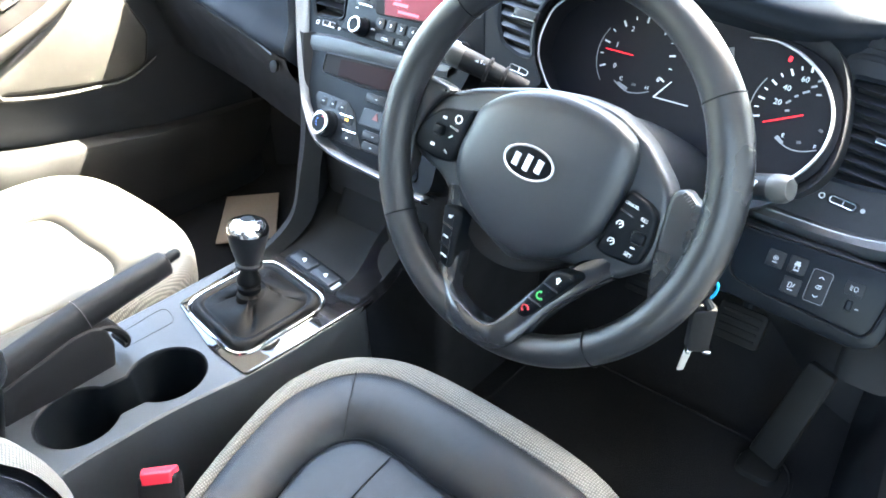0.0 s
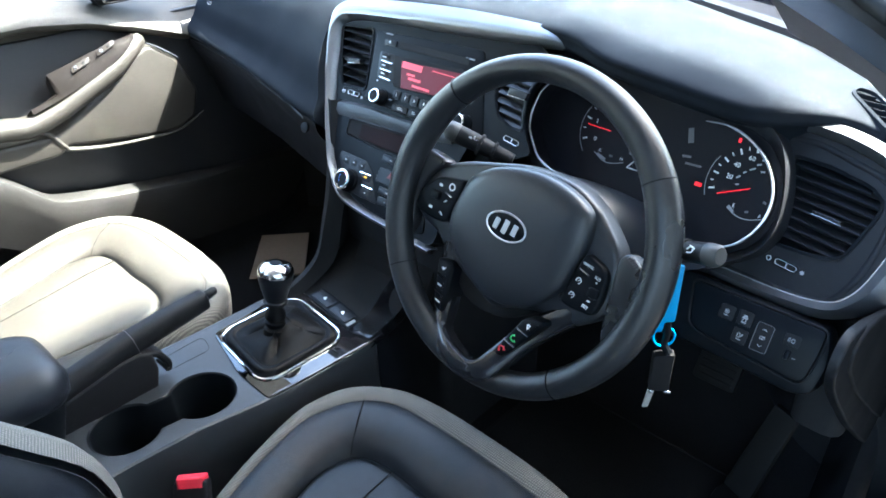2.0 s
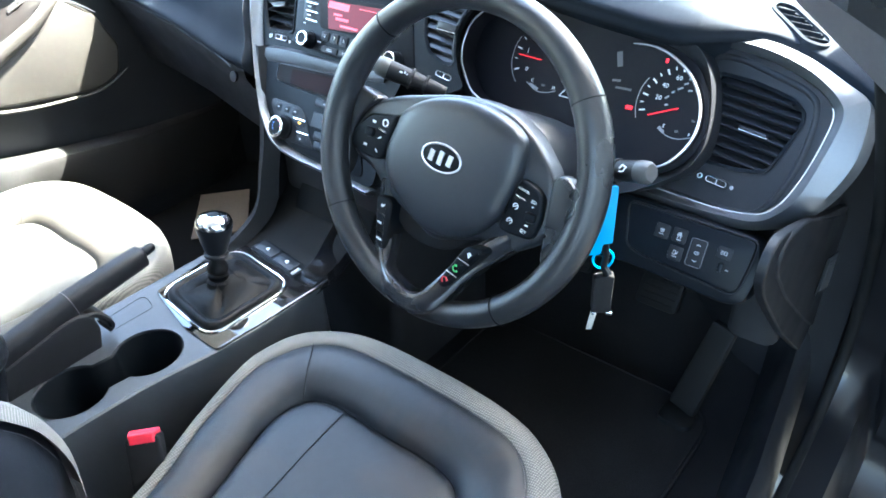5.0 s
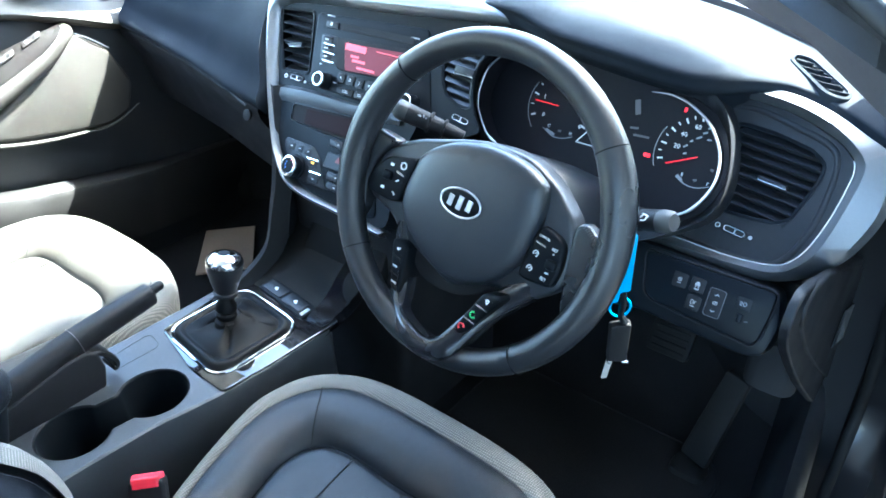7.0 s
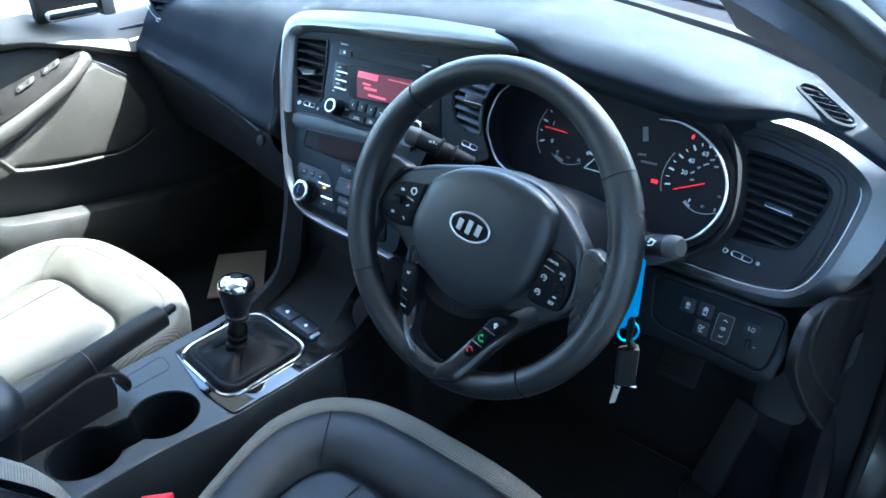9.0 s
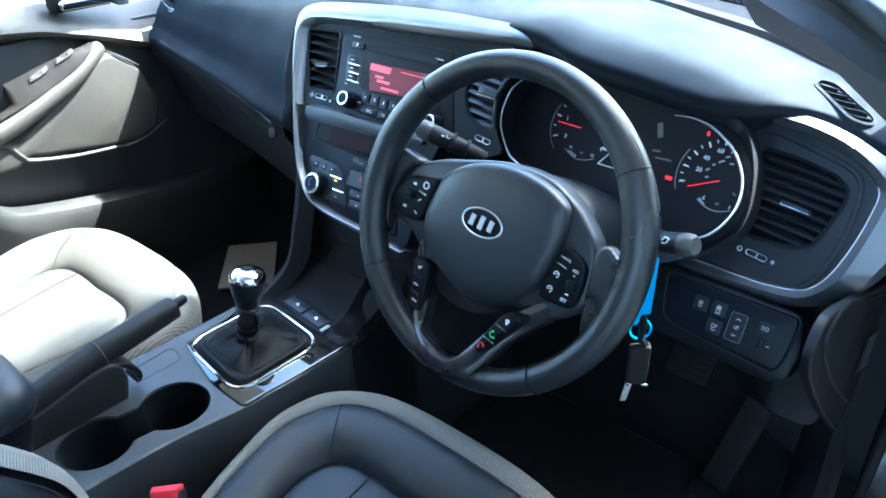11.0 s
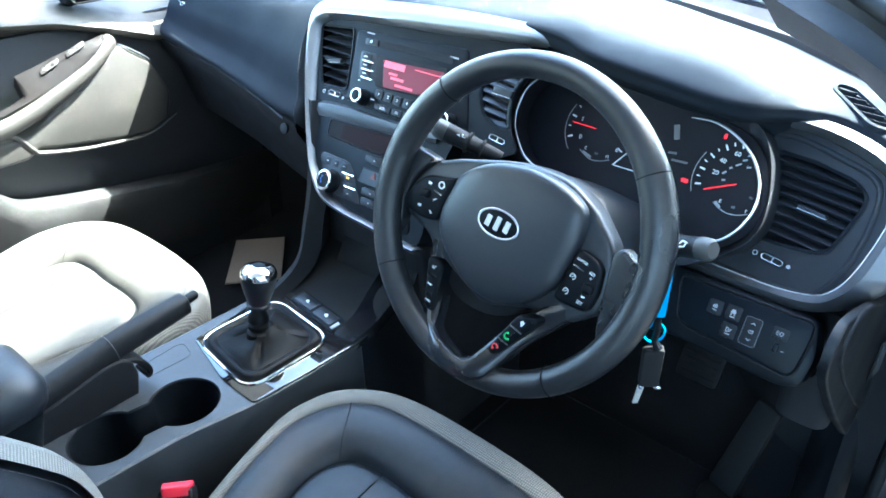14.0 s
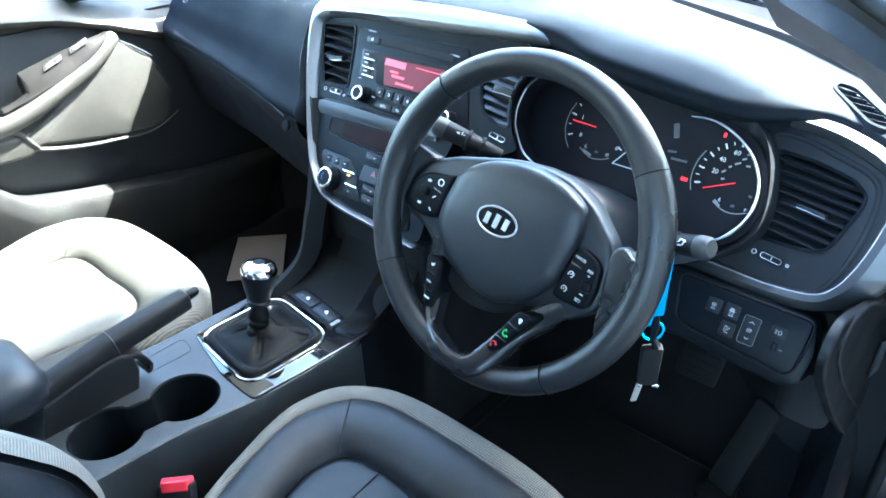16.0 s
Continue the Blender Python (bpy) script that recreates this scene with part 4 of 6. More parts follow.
part("lit_mark", bm, AMBER_LIT, climate, "small amber lit mark")

# ---- instruments ----
cluster = thing("instrument_cluster", CLUSTER.at(0, 0), "dark instrument cluster with red needles and silver rings", "instrument cluster")
bm = B()
slab(bm, CLUSTER, inset(curve_through(FACE_EDGE, 4, True), -0.008), -0.02, -0.004, 0.001, 1)
part("dial_face", bm, FACE, cluster)
for high, line in ((0.030, [(-0.1503, 0.0933), (-0.1626, 0.0915), (-0.1740, 0.0821), (-0.1847, 0.0671), (-0.1893, 0.0404), (-0.1868, 0.0232), (-0.1810, 0.0101), (-0.1611, -0.0147), (-0.1463, -0.0235), (-0.1322, -0.0284), (-0.1155, -0.0308)]), (0.012, [(0.0446, 0.0871), (0.0715, 0.0887), (0.0985, 0.0816), (0.1249, 0.0652), (0.1429, 0.0430), (0.1508, 0.0214), (0.1510, -0.0013), (0.1432, -0.0227), (0.1307, -0.0396), (0.1150, -0.0500)])):
    bm = B()
    pts = curve_through(line, 6)
    tube(bm, [CLUSTER.at(p.x, p.y, high) for p in pts], [0.0005 + 0.0012 * min(1, 6 * t, 5 * (1 - t) + 0.35) for t in np.linspace(0, 1, len(pts))], 10)
    rim_ring = part("chrome_ring", bm, RING, cluster, "polished ring round a dial", angle=60)
    bm = B()
    rings(bm, [[CLUSTER.at(p.x, p.y, c) for p in pts] for c in (high - 0.001, high * 0.5, -0.0045)], closed=False)
    part("dial_cowl", bm, FACE, rim_ring, "deep black cowl behind the ring", angle=60)


def dial_mark(points, w, mat, name="tick", c=0.0):
    for p, q in points:
        bm = B()
        p, q = Vector(p), Vector(q)
        d = q - p
        bar(bm, CLUSTER, *((p + q) / 2), d.length, w, c - 0.004, c - 0.0032, math.degrees(math.atan2(d.y, d.x)))
        part(name, bm, mat, cluster)


dial_mark([((-0.1160, 0.0443), (-0.0800, 0.0434))], 0.0010, RED_LIT, "rev_needle", 0.003)
dial_mark([((0.0840, 0.0089), (0.1190, 0.0255))], 0.0010, RED_LIT, "speed_needle", 0.003)
dial_mark([((-0.0410, 0.0045), (-0.0260, 0.0255)), ((-0.0410, 0.0045), (0.0010, 0.0045))], 0.0012, WHITE, "display_corner", 0.002)
for text, a, b, size in (("0", *(-0.1000, 0.0277), 0.0082), ("1", *(-0.1050, 0.0510), 0.0082), ("2", *(-0.0920, 0.0720), 0.0082), ("6", *(-0.0430, 0.0242), 0.0082), ("20", *(0.0900, 0.0322), 0.0082), ("40", *(0.0940, 0.0479), 0.0082), ("60", *(0.1080, 0.0599), 0.0082), ("C", *(-0.0870, 0.0152), 0.006), ("H", *(-0.0530, 0.0121), 0.006), ("E", *(0.1070, 0.0009), 0.006), ("F", *(0.1400, -0.0022), 0.006)):
    bm = B()
    letters(bm, CLUSTER, text, size, a, b, -0.0036)
    part("dial_figure", bm, WHITE, cluster)


def dial_ticks(a, b, r, start, stop, n):
    for k in range(n + 1):
        t = radians(start + (stop - start) * k / n)
        long = k % 2 == 0
        p = Vector((a + r * math.cos(t), b + r * math.sin(t)))
        q = p - Vector((math.cos(t), math.sin(t))) * (0.007 if long else 0.004)
        bm = B()
        d = q - p
        bar(bm, CLUSTER, *((p + q) / 2), d.length, 0.0020 if long else 0.0012, -0.004, -0.0033, math.degrees(t))
        part("tick", bm, WHITE, cluster)


dial_ticks(*(-0.0770, 0.0429), 0.046, 205, -25, 12)
dial_ticks(*(0.1190, 0.0255), 0.050, 195, 100, 8)
for ends in ([(-0.0950, 0.0112), (-0.0780, 0.0031), (-0.0630, 0.0036), (-0.0490, 0.0089)], [(0.1000, -0.0031), (0.1150, -0.0098), (0.1290, -0.0098), (0.1430, -0.0045)]):
    bm = B()
    tube(bm, [CLUSTER.at(*p, -0.0035) for p in curve_through(ends, 5)], 0.0006, 5)
    part("gauge_arc", bm, DIM, cluster)
for mid, r, lo, hi in (((-0.0770, 0.0429), 0.050, 150, 225), ((0.1190, 0.0255), 0.055, 150, 205)):
    bm = B()
    tube(bm, [CLUSTER.at(mid[0] + r * math.cos(radians(t)), mid[1] + r * math.sin(radians(t)), -0.0035) for t in range(lo, hi + 1, 5)], 0.0005, 5)
    part("dial_arc", bm, DIM, cluster)
dial_mark([((-0.0900, 0.0098), (-0.0760, 0.0054)), ((0.1010, -0.0013), (0.1090, -0.0067))], 0.0035, DIM, "gauge_end")
dial_mark([((0.1000, 0.0255), (0.1040, 0.0268)), ((0.0980, 0.0331), (0.1020, 0.0367)), ((0.1040, 0.0411), (0.1070, 0.0434)), ((0.1100, 0.0465), (0.1160, 0.0501)), ((0.1160, 0.0541), (0.1210, 0.0564)), ((0.1230, 0.0479), (0.1280, 0.0488)), ((0.1200, 0.0608), (0.1230, 0.0622))], 0.0020, DIM, "small_figure")
dial_mark([((0.0240, 0.0752), (0.0300, 0.0577))], 0.007, FAINT, "car_outline")
dial_mark([((0.0320, 0.0322), (0.0530, 0.0331)), ((0.0250, 0.0398), (0.0360, 0.0411)), ((-0.0720, 0.0121), (-0.0670, 0.0121)), ((0.1220, -0.0022), (0.1260, -0.0009)), ((0.1380, 0.0156), (0.1420, 0.0143))], 0.0028, FAINT, "trip_figure")
for (a, b), w, h in (((0.0570, 0.0121), 0.0088, 0.0048), ((0.0870, 0.0765), 0.0034, 0.0056)):
    bm = B()
    slab(bm, CLUSTER, rounded(w, h, 0.001, 2, a, b), -0.004, -0.0032, 0.0002, 1)
    part("warning_light", bm, RED_LIT, cluster, "red lit warning light")

# ---- switch panel beside the column ----
switches = thing("switch_panel", SWITCHES.at(0, 0), "black panel of small switches under the corner vent", "switch panel")
PANEL = [(-0.0760, 0.0240), (-0.0640, -0.0290), (-0.0470, -0.0350), (0.0740, -0.0440), (0.0810, -0.0350), (0.0850, 0.0000), (0.0850, 0.0240)]
bm = B()
slab(bm, SWITCHES, corners([Vector(p) for p in PANEL], 0.008, 3), -0.02, 0.0015, 0.002)
part("panel", bm, SMOOTH, switches)
bm = B()
loop = corners([Vector(p) for p in PANEL], 0.008, 3)
tube(bm, [SWITCHES.at(*p, -0.001) for p in inset(loop, -0.002)], 0.0013, 6, True)
part("panel_edge", bm, BLACK, switches)


def outlined(bm, a, b, w, h, r=0.0012, line=0.0007):
    ring_plate(bm, SWITCHES, rounded(w, h, r, 3, a, b), rounded(w - 2 * line, h - 2 * line, max(0.0002, r - line), 3, a, b), 0.0028, 0.0028, 0.002)


def switch(a, b, w, h, draw, mat=DIM):
    """One flush switch and the small sign printed on it."""
    bm = B()
    slab(bm, SWITCHES, rounded(w, h, 0.002, 2, a, b), 0.0, 0.0022, 0.0006)
    k = part("switch", bm, BLACK, switches)
    bm = B()
    draw(bm, a, b)
    part("switch_symbol", bm, mat, k)
    return k


def lock_sign(bm, a, b):
    outlined(bm, a, b + 0.001, 0.0052, 0.0052, 0.0024)
    bar(bm, SWITCHES, a, b + 0.001, 0.0020, 0.0020, 0.002, 0.0028)
    bar(bm, SWITCHES, a, b - 0.0036, 0.0052, 0.0010, 0.002, 0.0028)


def skid_sign(bm, a, b):
    bar(bm, SWITCHES, a, b + 0.0030, 0.0042, 0.0022, 0.002, 0.0028)
    bar(bm, SWITCHES, a, b + 0.0006, 0.0062, 0.0022, 0.002, 0.0028)
    for k in (-1, 1):
        bar(bm, SWITCHES, a + 0.0018 * k, b - 0.0022, 0.0010, 0.0026, 0.002, 0.0028, 20 * k)
    bar(bm, SWITCHES, a, b - 0.0052, 0.0056, 0.0014, 0.002, 0.0028)


def park_sign(bm, a, b):
    outlined(bm, a - 0.0012, b + 0.001, 0.0036, 0.0060, 0.0010)
    bar(bm, SWITCHES, a + 0.0024, b + 0.0014, 0.0010, 0.0044, 0.002, 0.0028, -25)
    bar(bm, SWITCHES, a, b - 0.0040, 0.0056, 0.0010, 0.002, 0.0028)


def dimmer_sign(bm, a, b):
    outlined(bm, a, b, 0.0058, 0.0040, 0.0018)
    bar(bm, SWITCHES, a + 0.0010, b + 0.0008, 0.0044, 0.0009, 0.002, 0.0028, 40)
    for k in (-1, 1):
        bar(bm, SWITCHES, a - 0.0012, b + k * 0.0100, 0.0034, 0.0009, 0.002, 0.0028, 38 * k)
        bar(bm, SWITCHES, a + 0.0012, b + k * 0.0100, 0.0034, 0.0009, 0.002, 0.0028, -38 * k)


def lamp_sign(bm, a, b):
    outlined(bm, a + 0.0014, b, 0.0040, 0.0054, 0.0019)
    for k in (-1, 0, 1):
        bar(bm, SWITCHES, a - 0.0032, b + 0.0018 * k, 0.0028, 0.0007, 0.002, 0.0028, -14)


switch(-0.0253, 0.0015, 0.018, 0.018, lock_sign)
switch(-0.0029, 0.0025, 0.018, 0.018, skid_sign)
switch(-0.0018, -0.0199, 0.018, 0.018, park_sign)
k = switch(0.0229, -0.0110, 0.019, 0.034, dimmer_sign)
bm = B()
ring_plate(bm, SWITCHES, rounded(0.020, 0.035, 0.003, 3, 0.0225, -0.0110), rounded(0.0188, 0.0338, 0.0024, 3, 0.0225, -0.0110), 0.0026, 0.0026, 0.002)
part("switch_rim", bm, FAINT, k)
k = switch(0.0541, -0.0001, 0.018, 0.014, lamp_sign)
bm = B()
slab(bm, SWITCHES, rounded(0.006, 0.011, 0.001, 2, 0.0545, -0.0176), 0.0, 0.0045, 0.0012)
part("level_wheel", bm, SMOOTH, switches, "ribbed thumbwheel for the headlamp level")
bm = B()
bar(bm, SWITCHES, 0.0625, -0.0190, 0.0036, 0.0009, 0.001, 0.0024)
part("printed_mark", bm, DIM, switches)


# ---- steering wheel ----
steering = thing("steering_wheel", WHEEL.at(0, 0), "black leather steering wheel with control buttons and an oval badge", "steering wheel")
RIM_R = 0.1725
SEAMS = [math.degrees(math.atan2(b, a)) for a, b in ((0.1571, 0.1146), (-0.1326, 0.1282), (0.1099, -0.1376), (-0.1532, -0.1109))]
bm = B()
loops = []
for k in range(96):
    t = 2 * math.pi * k / 96
    thick = 0.0160 + 0.0012 * math.cos(2 * t) + 0.0010 * math.exp(-((math.degrees(t) - 25) / 12) ** 2) + 0.0010 * math.exp(-((math.degrees(t) - 155) / 12) ** 2)
    loops.append([WHEEL.at((RIM_R + thick * math.cos(s)) * math.cos(t), (RIM_R + thick * math.cos(s)) * math.sin(t), 1.06 * thick * math.sin(s)) for s in (2 * math.pi * j / 18 for j in range(18))])
rings(bm, loops + [loops[0]], cap=(False, False))
bmesh.ops.remove_doubles(bm, verts=bm.verts, dist=1e-6)
rim = part("rim", bm, RIM_LEATHER, steering, "worn black leather rim")
for deg in SEAMS:
    t = radians(deg)
    bm = B()
    f = Frame(WHEEL.at(RIM_R * math.cos(t), RIM_R * math.sin(t)), WHEEL.u * math.cos(t) + WHEEL.v * math.sin(t), WHEEL.n)
    tube(bm, [f.at(0.0170 * math.cos(s), 0.0177 * math.sin(s)) for s in (2 * math.pi * j / 20 for j in range(20))], 0.0007, 5, True)
    part("rim_seam", bm, SMOOTH, rim)


# back plate, yoke with its lower spokes, leather grips
bm = B()
slab(bm, WHEEL, curve_through([(-0.1309, 0.0230), (-0.0300, 0.0557), (0.0450, 0.0583), (0.1125, 0.0163), (0.1127, -0.0462), (0.0635, -0.0717), (0.0068, -0.1082), (-0.0543, -0.1072), (-0.0970, -0.0589), (-0.1420, -0.0313)], 4, True), -0.05, -0.020, 0.006, 2)
part("hub", bm, DARK, steering)
YOKE = [(-0.1351, 0.0293), (-0.0977, 0.0459), (-0.0273, 0.0654), (0.0166, 0.0701), (0.0527, 0.0673), (0.0863, 0.0510), (0.1204, 0.0199), (0.1293, -0.0068), (0.1298, -0.0480), (0.0987, -0.0747), (0.0487, -0.0778), (-0.0075, -0.1000), (-0.0684, -0.0752), (-0.0948, -0.0644), (-0.1124, -0.0488), (-0.1518, -0.0372), (-0.1570, -0.0038)]
bm = B()
slab(bm, WHEEL, corners([Vector(p) for p in YOKE], 0.012, 4), -0.040, -0.012, 0.007, 3)
yoke = part("yoke", bm, HUB, steering, "satin charcoal hub behind the cushion", angle=50)
# lower spokes: one moulding bent like a V
path = curve_through([(-0.0892, -0.0521) + (-0.011,), (-0.0842, -0.0824) + (-0.011,), (-0.0748, -0.1222) + (-0.009,), (-0.0608, -0.1508) + (0.005,), (-0.0344, -0.1613) + (0.019,), (-0.0022, -0.1674) + (0.024,), (0.0226, -0.1611) + (0.024,), (0.0340, -0.1427) + (0.014,), (0.0480, -0.1135) + (0.002,), (0.0690, -0.0849) + (-0.008,), (0.0931, -0.0597) + (-0.012,), (0.1134, -0.0387) + (-0.014,)], 4)
half = np.interp(np.linspace(0, 1, len(path)), [0, 0.15, 0.35, 0.5, 0.6, 0.7, 0.85, 1], [0.010, 0.0125, 0.0125, 0.0125, 0.0140, 0.0140, 0.0145, 0.012])
loops = []
for i, p in enumerate(path):
    d = (path[min(i + 1, len(path) - 1)] - path[max(i - 1, 0)]).to_2d().normalized()
    s = Vector((-d.y, d.x))
    q, h = p.to_2d(), p.z
    loops.append([WHEEL.at(*(q + s * half[i] * x), h + c) for x, c in ((-1, -0.022), (-1, -0.007), (-0.85, -0.0022), (-0.5, -0.0004), (0, 0), (0.5, -0.0004), (0.85, -0.0022), (1, -0.007), (1, -0.022))])
bm = B()
rings(bm, loops)
part("lower_spoke", bm, PIANO, steering, "satin charcoal lower spokes bent like a V", angle=60)
for pts, inner in (([(-0.1180, 0.0370), (-0.1500, 0.0420), (-0.1800, 0.0400), (-0.1900, -0.0200), (-0.1800, -0.0690), (-0.1600, -0.0780), (-0.1480, -0.0500), (-0.1540, -0.0280), (-0.1470, 0.0040), (-0.1350, 0.0220)], -1), ([(0.1235, 0.0180), (0.1340, 0.0262), (0.1500, 0.0150), (0.1680, 0.0220), (0.1780, 0.0000), (0.1740, -0.0490), (0.1600, -0.0820), (0.1400, -0.0880), (0.1310, -0.0600), (0.1262, -0.0250)], 1)):
    bm = B()
    slab(bm, WHEEL, corners([Vector(p) for p in pts], 0.010, 4), -0.024, -0.006, 0.005, 3)
    spoke = part("spoke_cover", bm, RIM_LEATHER, steering, "stitched leather over the spoke")
    a, b = (Vector((-0.1262, 0.0322)), Vector((-0.0946, 0.0441))) if inner < 0 else (Vector((0.1333, 0.0216)), Vector((0.1466, 0.0135)))
    for k in range(6):
        bm = B()
        q = a.lerp(b, k / 6)
        tube(bm, [WHEEL.at(q.x, q.y - 0.0015, -0.0058), WHEEL.at(q.x + 0.003, q.y + 0.0015, -0.0052)], 0.0007, 4)
        part("stitch", bm, PILLAR, spoke)
# cushion over the airbag
CUSHION = [(-0.0840, 0.0138), (-0.0775, 0.0327), (-0.0545, 0.0513), (-0.0260, 0.0621), (0.0101, 0.0673), (0.0480, 0.0630), (0.0735, 0.0530), (0.0850, 0.0402), (0.0878, 0.0137), (0.0830, -0.0130), (0.0755, -0.0400), (0.0525, -0.0690), (0.0185, -0.0860), (-0.0233, -0.0840), (-0.0600, -0.0640), (-0.0840, -0.0419), (-0.0905, -0.0161)]
bm = B()
loop = curve_through(CUSHION, 5, True)
mid = sum(loop, Vector((0, 0))) / len(loop)
layers = [[WHEEL.at(p.x, p.y, -0.03) for p in loop]]
for d, c in ((0.0, -0.006), (0.0012, -0.001), (0.004, 0.0025), (0.010, 0.0055), (0.020, 0.0075), (0.040, 0.0095), (0.065, 0.0105)):
    k = 1 - d / 0.085
    layers.append([WHEEL.at(*(mid + (p - mid) * k), c) for p in loop])
rings(bm, layers)
cushion = part("airbag_cushion", bm, HUB, steering, "smooth black cushion in the wheel's middle", angle=70)
# oval badge; its lettering is drawn as plain bars
BADGE = ((-0.0030, 0.0008))
bm = B()
oval = [Vector((BADGE[0] + 0.0265 * math.cos(t), BADGE[1] + 0.0150 * math.sin(t))) for t in (2 * math.pi * k / 40 for k in range(40))]
slab(bm, WHEEL, oval, 0.006, 0.0125, 0.001)
badge = part("badge", bm, SMOOTH, cushion, "dark oval badge with a chrome rim")
bm = B()
tube(bm, [WHEEL.at(p.x, p.y, 0.0122) for p in oval], 0.0013, 8, True)
part("badge_rim", bm, RING, badge)
for x, h in ((-0.0125, 0.0125), (0.0, 0.0155), (0.0125, 0.0125)):
    bm = B()
    bar(bm, WHEEL, BADGE[0] + x, BADGE[1], 0.0060, h, 0.0123, 0.0140, -10)
    part("badge_bar", bm, RING, badge)


def pod(points, c, name, label, mat=None):
    bm = B()
    slab(bm, WHEEL, corners([Vector(p) for p in points], 0.008, 4), c - 0.03, c, 0.004, 3)
    return part(name, bm, mat or SMOOTH, steering, label)


def key_mark(parent, items, c, mat=None, name="printed_mark"):
    for p, w, h, turn in items:
        bm = B()
        bar(bm, WHEEL, p[0], p[1], w, h, c, c + 0.0006, turn)
        part(name, bm, mat or WHITE, parent)


# upper left and right clusters, lower left and right strips
ul = pod([(-0.1257, 0.0172), (-0.0840, 0.0262), (-0.0915, -0.0149), (-0.0960, -0.0316), (-0.1189, -0.0343), (-0.1460, -0.0298), (-0.1504, -0.0205), (-0.1441, -0.0006)], -0.003, "button_pod", "black control buttons left of the cushion")
ur = pod([(0.0895, 0.0095), (0.1134, 0.0025), (0.1215, -0.0050), (0.1240, -0.0286), (0.1195, -0.0515), (0.0873, -0.0535), (0.0765, -0.0505), (0.0815, -0.0250)], -0.003, "button_pod", "black control buttons right of the cushion")
for par, p in ((ul, (-0.1199, -0.0040)), (ur, (0.1130, -0.0269))):
    bm = B()
    slab(bm, WHEEL, rounded(0.013, 0.011, 0.003, 3, *p), -0.006, 0.002, 0.003)
    part("rocker", bm, SMOOTH, par)
bm = B()
ring_plate(bm, WHEEL, rounded(0.009, 0.009, 0.0045, 5, *(-0.1005, 0.0119)), rounded(0.0065, 0.0065, 0.00325, 5, *(-0.1005, 0.0119)), -0.0022, -0.0022, -0.003)
part("printed_ring", bm, WHITE, ul)
key_mark(ul, [((-0.1174, 0.0091), 0.005, 0.003, 0), ((-0.1244, -0.0203), 0.005, 0.003, 0), ((-0.1048, -0.0070), 0.005, 0.0014, 35), ((-0.1063, -0.0228), 0.005, 0.0014, -35)], -0.003)
key_mark(ul, [((-0.1031, 0.0020), 0.012, 0.0022, -12)], -0.003, CHROME, "silver_bar")
for text, p, size in (("CANCEL", (0.0975, -0.0025), 0.0036), ("RES", (0.1120, -0.0110), 0.0044), ("+", (0.1120, -0.0160), 0.0055), ("SET", (0.1085, -0.0440), 0.0048)):
    bm = B()
    letters(bm, WHEEL, text, size, *p, -0.0027, -8)
    part("button_lettering", bm, WHITE, ur)
for p in ((0.0925, -0.0215), (0.0900, -0.0385)):
    bm = B()
    tube(bm, [WHEEL.at(p[0] + 0.0030 * math.cos(radians(a)), p[1] + 0.0030 * math.sin(radians(a)), -0.0027) for a in range(-80, 231, 26)], 0.0005, 5)
    bar(bm, WHEEL, p[0] + 0.0004, p[1] + 0.0004, 0.0030, 0.0008, -0.003, -0.0024, 40)
    part("speed_symbol", bm, WHITE, ur)
key_mark(ur, [((0.1104, -0.0368), 0.004, 0.0013, 0)], -0.003)
key_mark(ur, [((0.0955, -0.0105), 0.013, 0.0016, -12)], -0.003, CHROME, "silver_bar")
ll = pod([(-0.0915, -0.0725), (-0.0776, -0.0698), (-0.0655, -0.0738), (-0.0634, -0.1321), (-0.0684, -0.1341), (-0.0785, -0.1304)], -0.002, "button_strip", "strip of three black buttons on the lower spoke")
lr = pod([(0.0538, -0.0797), (0.0737, -0.0768), (0.0769, -0.0812), (0.0456, -0.1317), (0.0368, -0.1374), (0.0287, -0.1332)], 0.012, "button_strip", "strip of three black buttons on the lower spoke")
key_mark(ll, [((-0.0790, -0.0815), 0.0026, 0.0030, 10), ((-0.0765, -0.0812), 0.0012, 0.0046, -30), ((-0.0775, -0.1025), 0.0065, 0.0018, -10), ((-0.0738, -0.1217), 0.0080, 0.0018, -10)], -0.002, WHITE)
key_mark(ll, [((-0.0779, -0.0913), 0.0135, 0.0018, -12), ((-0.0761, -0.1119), 0.0135, 0.0018, -12)], -0.002, CHROME, "silver_bar")
key_mark(lr, [((0.0574, -0.0967), 0.016, 0.0018, -10), ((0.0461, -0.1155), 0.016, 0.0018, -10)], 0.012, CHROME, "silver_bar")
key_mark(lr, [((0.0612, -0.0884), 0.0012, 0.0056, 20), ((0.0636, -0.0876), 0.0010, 0.0042, -25), ((0.0622, -0.0858), 0.0022, 0.0022, 40)], 0.012, WHITE)
for p, mat, turn in (((0.0498, -0.1077), GREEN_PRINT, 20), ((0.0394, -0.1256), RED_PRINT, -60)):
    bm = B()
    arc = [WHEEL.at(p[0] + 0.0036 * math.cos(radians(a + turn)), p[1] + 0.0036 * math.sin(radians(a + turn)), 0.0128) for a in range(60, 301, 40)]
    tube(bm, arc, [0.0013, 0.0009, 0.0008, 0.0008, 0.0008, 0.0009, 0.0013], 6)
    part("phone_symbol", bm, mat, lr)

